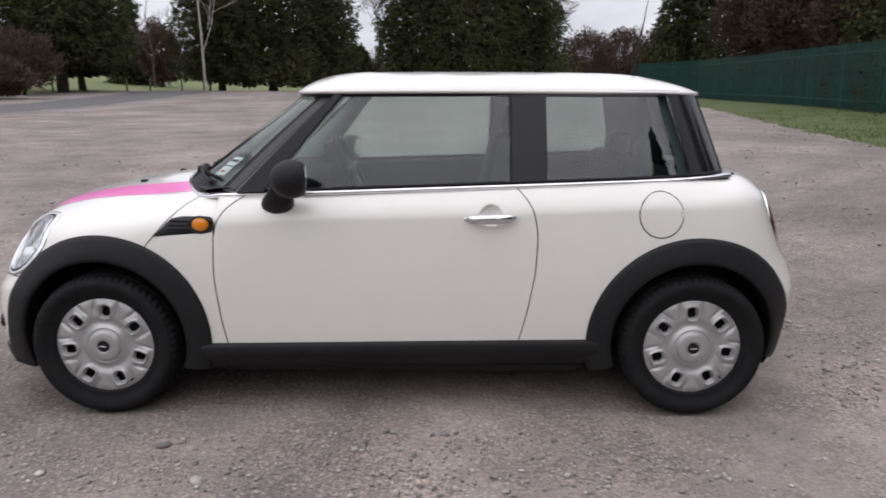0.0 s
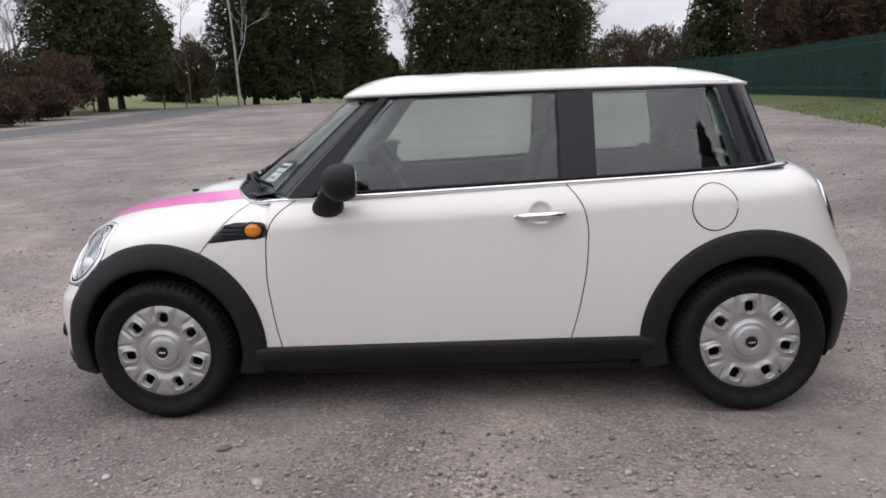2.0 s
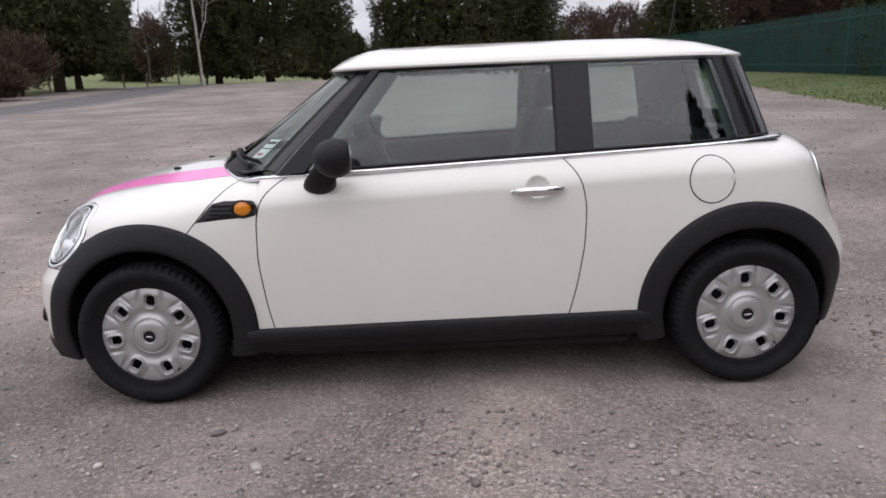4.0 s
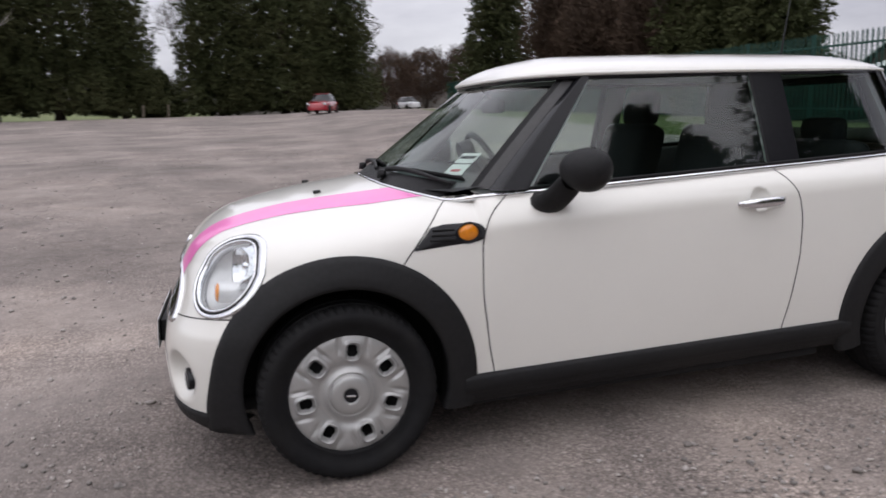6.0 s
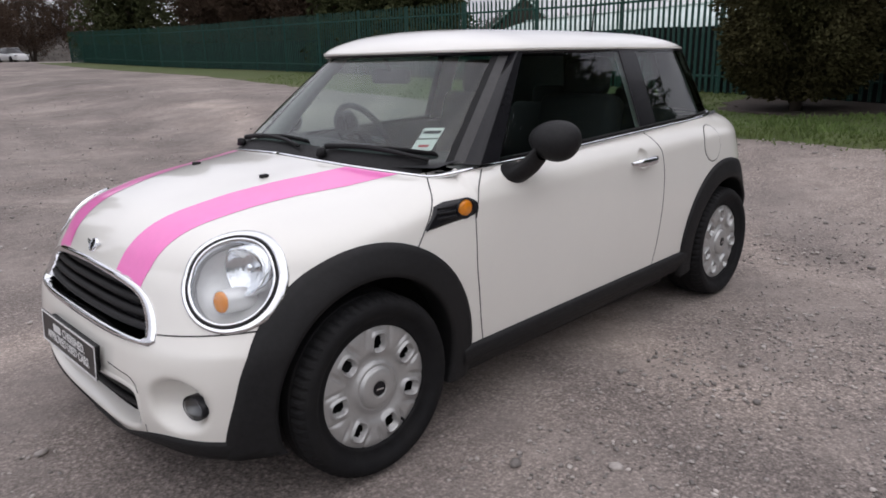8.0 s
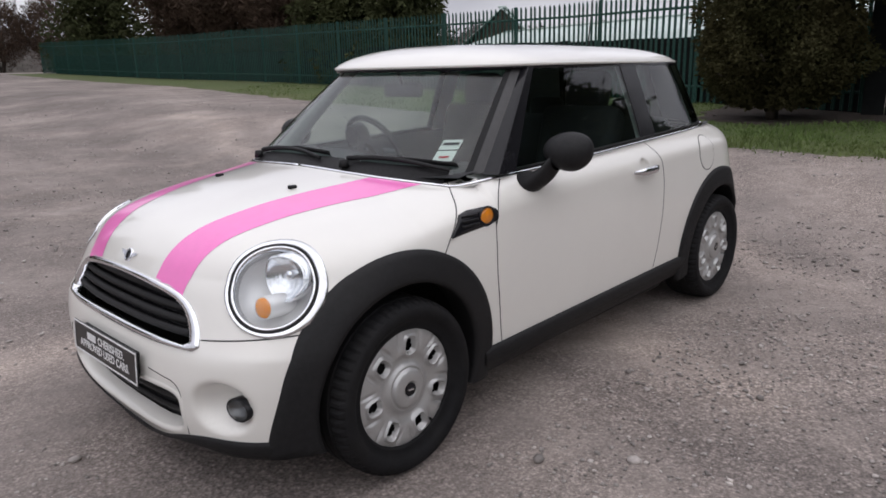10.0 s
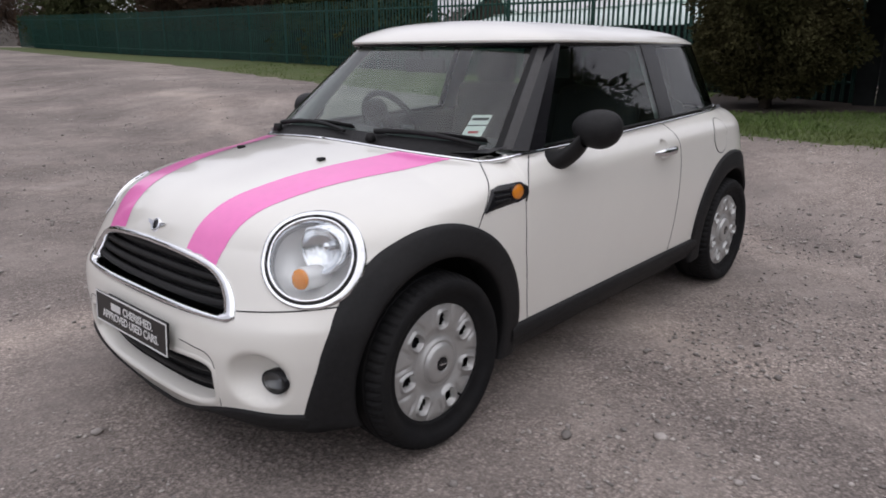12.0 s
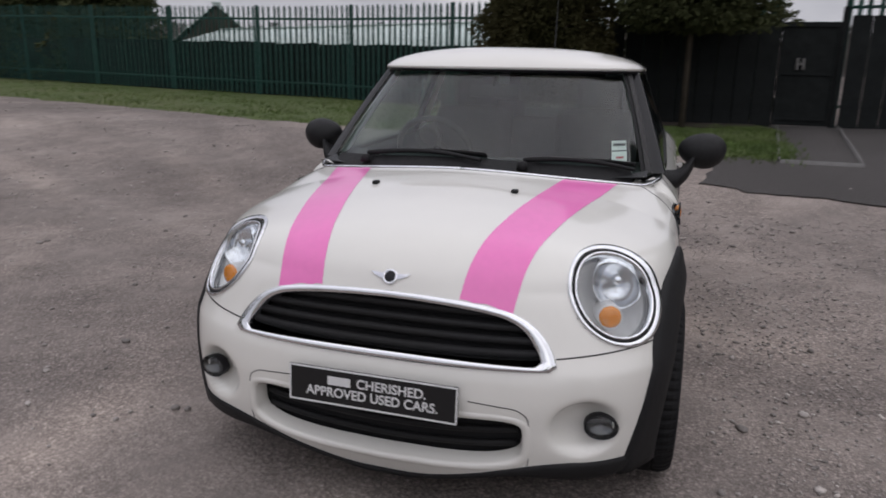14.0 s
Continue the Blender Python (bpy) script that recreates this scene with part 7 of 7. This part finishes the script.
steel_fence(FENCE, 2.12, "long dark green steel palisade fence with pointed pales", 260)
steel_fence(FENCE_ON, 2.2, "dark green steel palisade fence beside the gate", 60)


def boarding(line, height, label, mat=SHADE_WALL, back=0.5):
    """Dark close boards standing behind the fence."""
    hold = new("board_wall")
    tagged(hold, label, "wall")
    pts = along_line(line, 0.30)
    for i in range(len(pts) - 1):
        a, b = pts[i], pts[i + 1]
        ang = math.degrees(math.atan2(b[1] - a[1], b[0] - a[0]))
        if i == 0:
            base = part("board", box_bm(0.29, 0.03, height, (0.15, back, height / 2), 0.004), mat, hold)
            me = base.data
        else:
            base = new("board", me)
            base.parent = hold
        base.matrix_basis = pose(a[0], a[1], float(ground_z(*a)) + random.uniform(-0.02, 0.02), 0, 0, ang)
    return hold


# far stretch: boards added as a dark backing where hedge and trees stand
boarding([(14.75, 51.0), (14.2, 36.0), (13.6, 24.5), (12.7, 15.6)], 1.22, "dark boards added behind the far fence in place of a hedge", back=0.5)
boarding([(12.7, 15.6), (12.25, 11.3), (11.8, 7.1), (10.4, 2.6), (9.35, 0.35)], 1.27, "dark grey close-boarded screen close behind the fence", back=0.14)
boarding([(9.35, 0.35), (9.35, 0.05), (9.45, -2.37)], 1.70, "tall dark close-boarded screen beside the gate", back=-0.12)
boarding([(9.53, -3.39), (9.7, -6.62), (9.85, -11.2)], 1.78, "tall dark close-boarded screen beside the gate", back=-0.12)


def gate():
    hold = new("steel_gate")
    z = float(ground_z(9.46, -2.84))
    hold.matrix_basis = pose(9.46, -2.84, z, 0, 0, 94) @ Matrix.Diagonal((0.78, 1, 0.66, 1))
    for x in (-0.62, 0.62):
        part("post", box_bm(0.10, 0.10, 2.9, (x, 0, 1.45), 0.01), SHADE_WALL, hold)
    part("leaf", box_bm(1.10, 0.04, 2.5, (0, 0, 1.30), 0.01), SHADE_WALL, hold, "dark sheeted leaf")
    for x in (-0.52, 0.52):
        part("stile", box_bm(0.05, 0.06, 2.5, (x, 0.01, 1.30), 0.005), SHADE_WALL, hold)
    for hz in (0.2, 1.3, 2.45):
        part("bar", box_bm(1.04, 0.06, 0.05, (0, 0.012, hz), 0.005), SHADE_WALL, hold)
    latch = part("latch", box_bm(0.05, 0.05, 0.28, (0.20, 0.05, 1.55), 0.008), CONCRETE, hold, "pale metal latch plate")
    part("latch_plate", box_bm(0.05, 0.05, 0.28, (0.08, 0.05, 1.55), 0.008), CONCRETE, latch)
    part("latch_bolt", box_bm(0.12, 0.05, 0.04, (0.14, 0.06, 1.55), 0.008), CONCRETE, latch)
    return tagged(hold, "dark sheeted steel gate with a pale latch", "gate")


gate()


# ---- grass and loose stones ----
def grass_blades():
    rng = np.random.default_rng(9)
    n = 34000
    v, f = [], []
    edge, back = np.asarray(GRASS_EDGE, float), np.asarray(FENCE, float)
    s = np.linspace(0, 1, len(edge))
    t = 1 - rng.uniform(0, 1, n) ** 1.6 * 0.75
    u = rng.uniform(0.0, 1.0, n)
    ex, ey = np.interp(t, s, edge[:, 0]), np.interp(t, s, edge[:, 1])
    fx, fy = np.interp(t, s, back[:, 0]) + 0.8, np.interp(t, s, back[:, 1])
    x, y = ex + (fx - ex) * u + rng.normal(0, 0.12, n), ey + (fy - ey) * u + rng.normal(0, 0.12, n)
    bed = np.asarray(BED_EDGE, float)[:-1]
    keep = (y > bed[-1, 1] + 0.2) | (x < np.interp(y, bed[:, 1], bed[:, 0]) + 0.1)
    x, y = x[keep], y[keep]
    tuft = np.array([0.5 + 0.9 * max(0, noise.noise((a * 0.9, b * 0.9, 0)) + 0.35) for a, b in zip(x, y)])
    z = ground_z(x, y) + 0.02
    for a, b, c, h in zip(x, y, z, tuft):
        d = rng.uniform(0, 6.28)
        L = h * rng.uniform(0.035, 0.085)
        w = rng.uniform(0.006, 0.014)
        lean = rng.normal(0, 0.35, 2) * L
        i = len(v)
        v += [(a - w * math.cos(d), b - w * math.sin(d), c), (a + w * math.cos(d), b + w * math.sin(d), c), (a + lean[0], b + lean[1], c + L)]
        f.append((i, i + 1, i + 2))
    ob = mesh_object("verge_grass", v, f, GRASS_BLADE)
    return tagged(ob, "short rough grass blades on the verge", "grass", kind="stuff")


grass_blades()


def loose_stones():
    """Pebbles and chips on the gravel near the car."""
    rng = np.random.default_rng(4)
    bm = bmesh.new()
    bmesh.ops.create_icosphere(bm, subdivisions=1, radius=1.0)
    base_v = np.array([q.co[:] for q in bm.verts])
    base_f = np.array([[q.index for q in fc.verts] for fc in bm.faces])
    bm.free()
    n = 30000
    x = rng.uniform(-6.5, 6.5, n)
    y = rng.uniform(-3.4, 7.5, n)
    near = rng.uniform(0, 1, n) < 0.6
    x = np.where(near, rng.uniform(-3.6, 3.2, n), x)
    y = np.where(near, rng.uniform(-2.9, 0.4, n), y)
    size = 0.003 + 0.0085 * rng.uniform(0, 1, n) ** 2.5 + (rng.uniform(0, 1, n) < 0.02) * rng.uniform(0.006, 0.016, n)
    m = 6000
    x = np.concatenate([x, rng.uniform(-10, 8, m)])
    y = np.concatenate([y, rng.uniform(-1, 17, m)])
    size = np.concatenate([size, 0.007 + 0.016 * rng.uniform(0, 1, m) ** 2.5])
    n += m
    drift = np.array([noise.noise((a * 1.1, b * 1.1, 3.0)) + 0.6 * noise.noise((a * 3.4, b * 3.4, 7.0)) for a, b in zip(x, y)])
    lie = rng.uniform(-0.75, 0.75, n) < drift + 0.05
    lie &= ~((np.abs(x) < 1.95) & (np.abs(y) < 0.98))
    x, y, size = x[lie], y[lie], size[lie]
    v, f = [], []
    for a, b, r in zip(x, y, size):
        if min(math.hypot(a - q, abs(b) - 0.72) for q in (FRONT_HUB_X, -FRONT_HUB_X)) < 0.14:
            continue
        shape = base_v * (1 + rng.normal(0, 0.16, (12, 1)))
        shape = shape * (r * rng.uniform(0.8, 1.5), r * rng.uniform(0.7, 1.1), r * rng.uniform(0.4, 0.8))
        w = rng.uniform(0, 6.28)
        rot = np.array([[math.cos(w), -math.sin(w), 0], [math.sin(w), math.cos(w), 0], [0, 0, 1]])
        k = len(v) * 12
        v.append(shape @ rot.T + (a, b, float(ground_z(a, b)) + r * 0.2))
        f.append(base_f + k)
    ob = mesh_object("loose_stones", np.concatenate(v), np.concatenate(f), PEBBLE)
    return tagged(ob, "loose grey and buff stone chips on the gravel", "stones", kind="stuff")


FRONT_HUB_X = -1.2335
loose_stones()
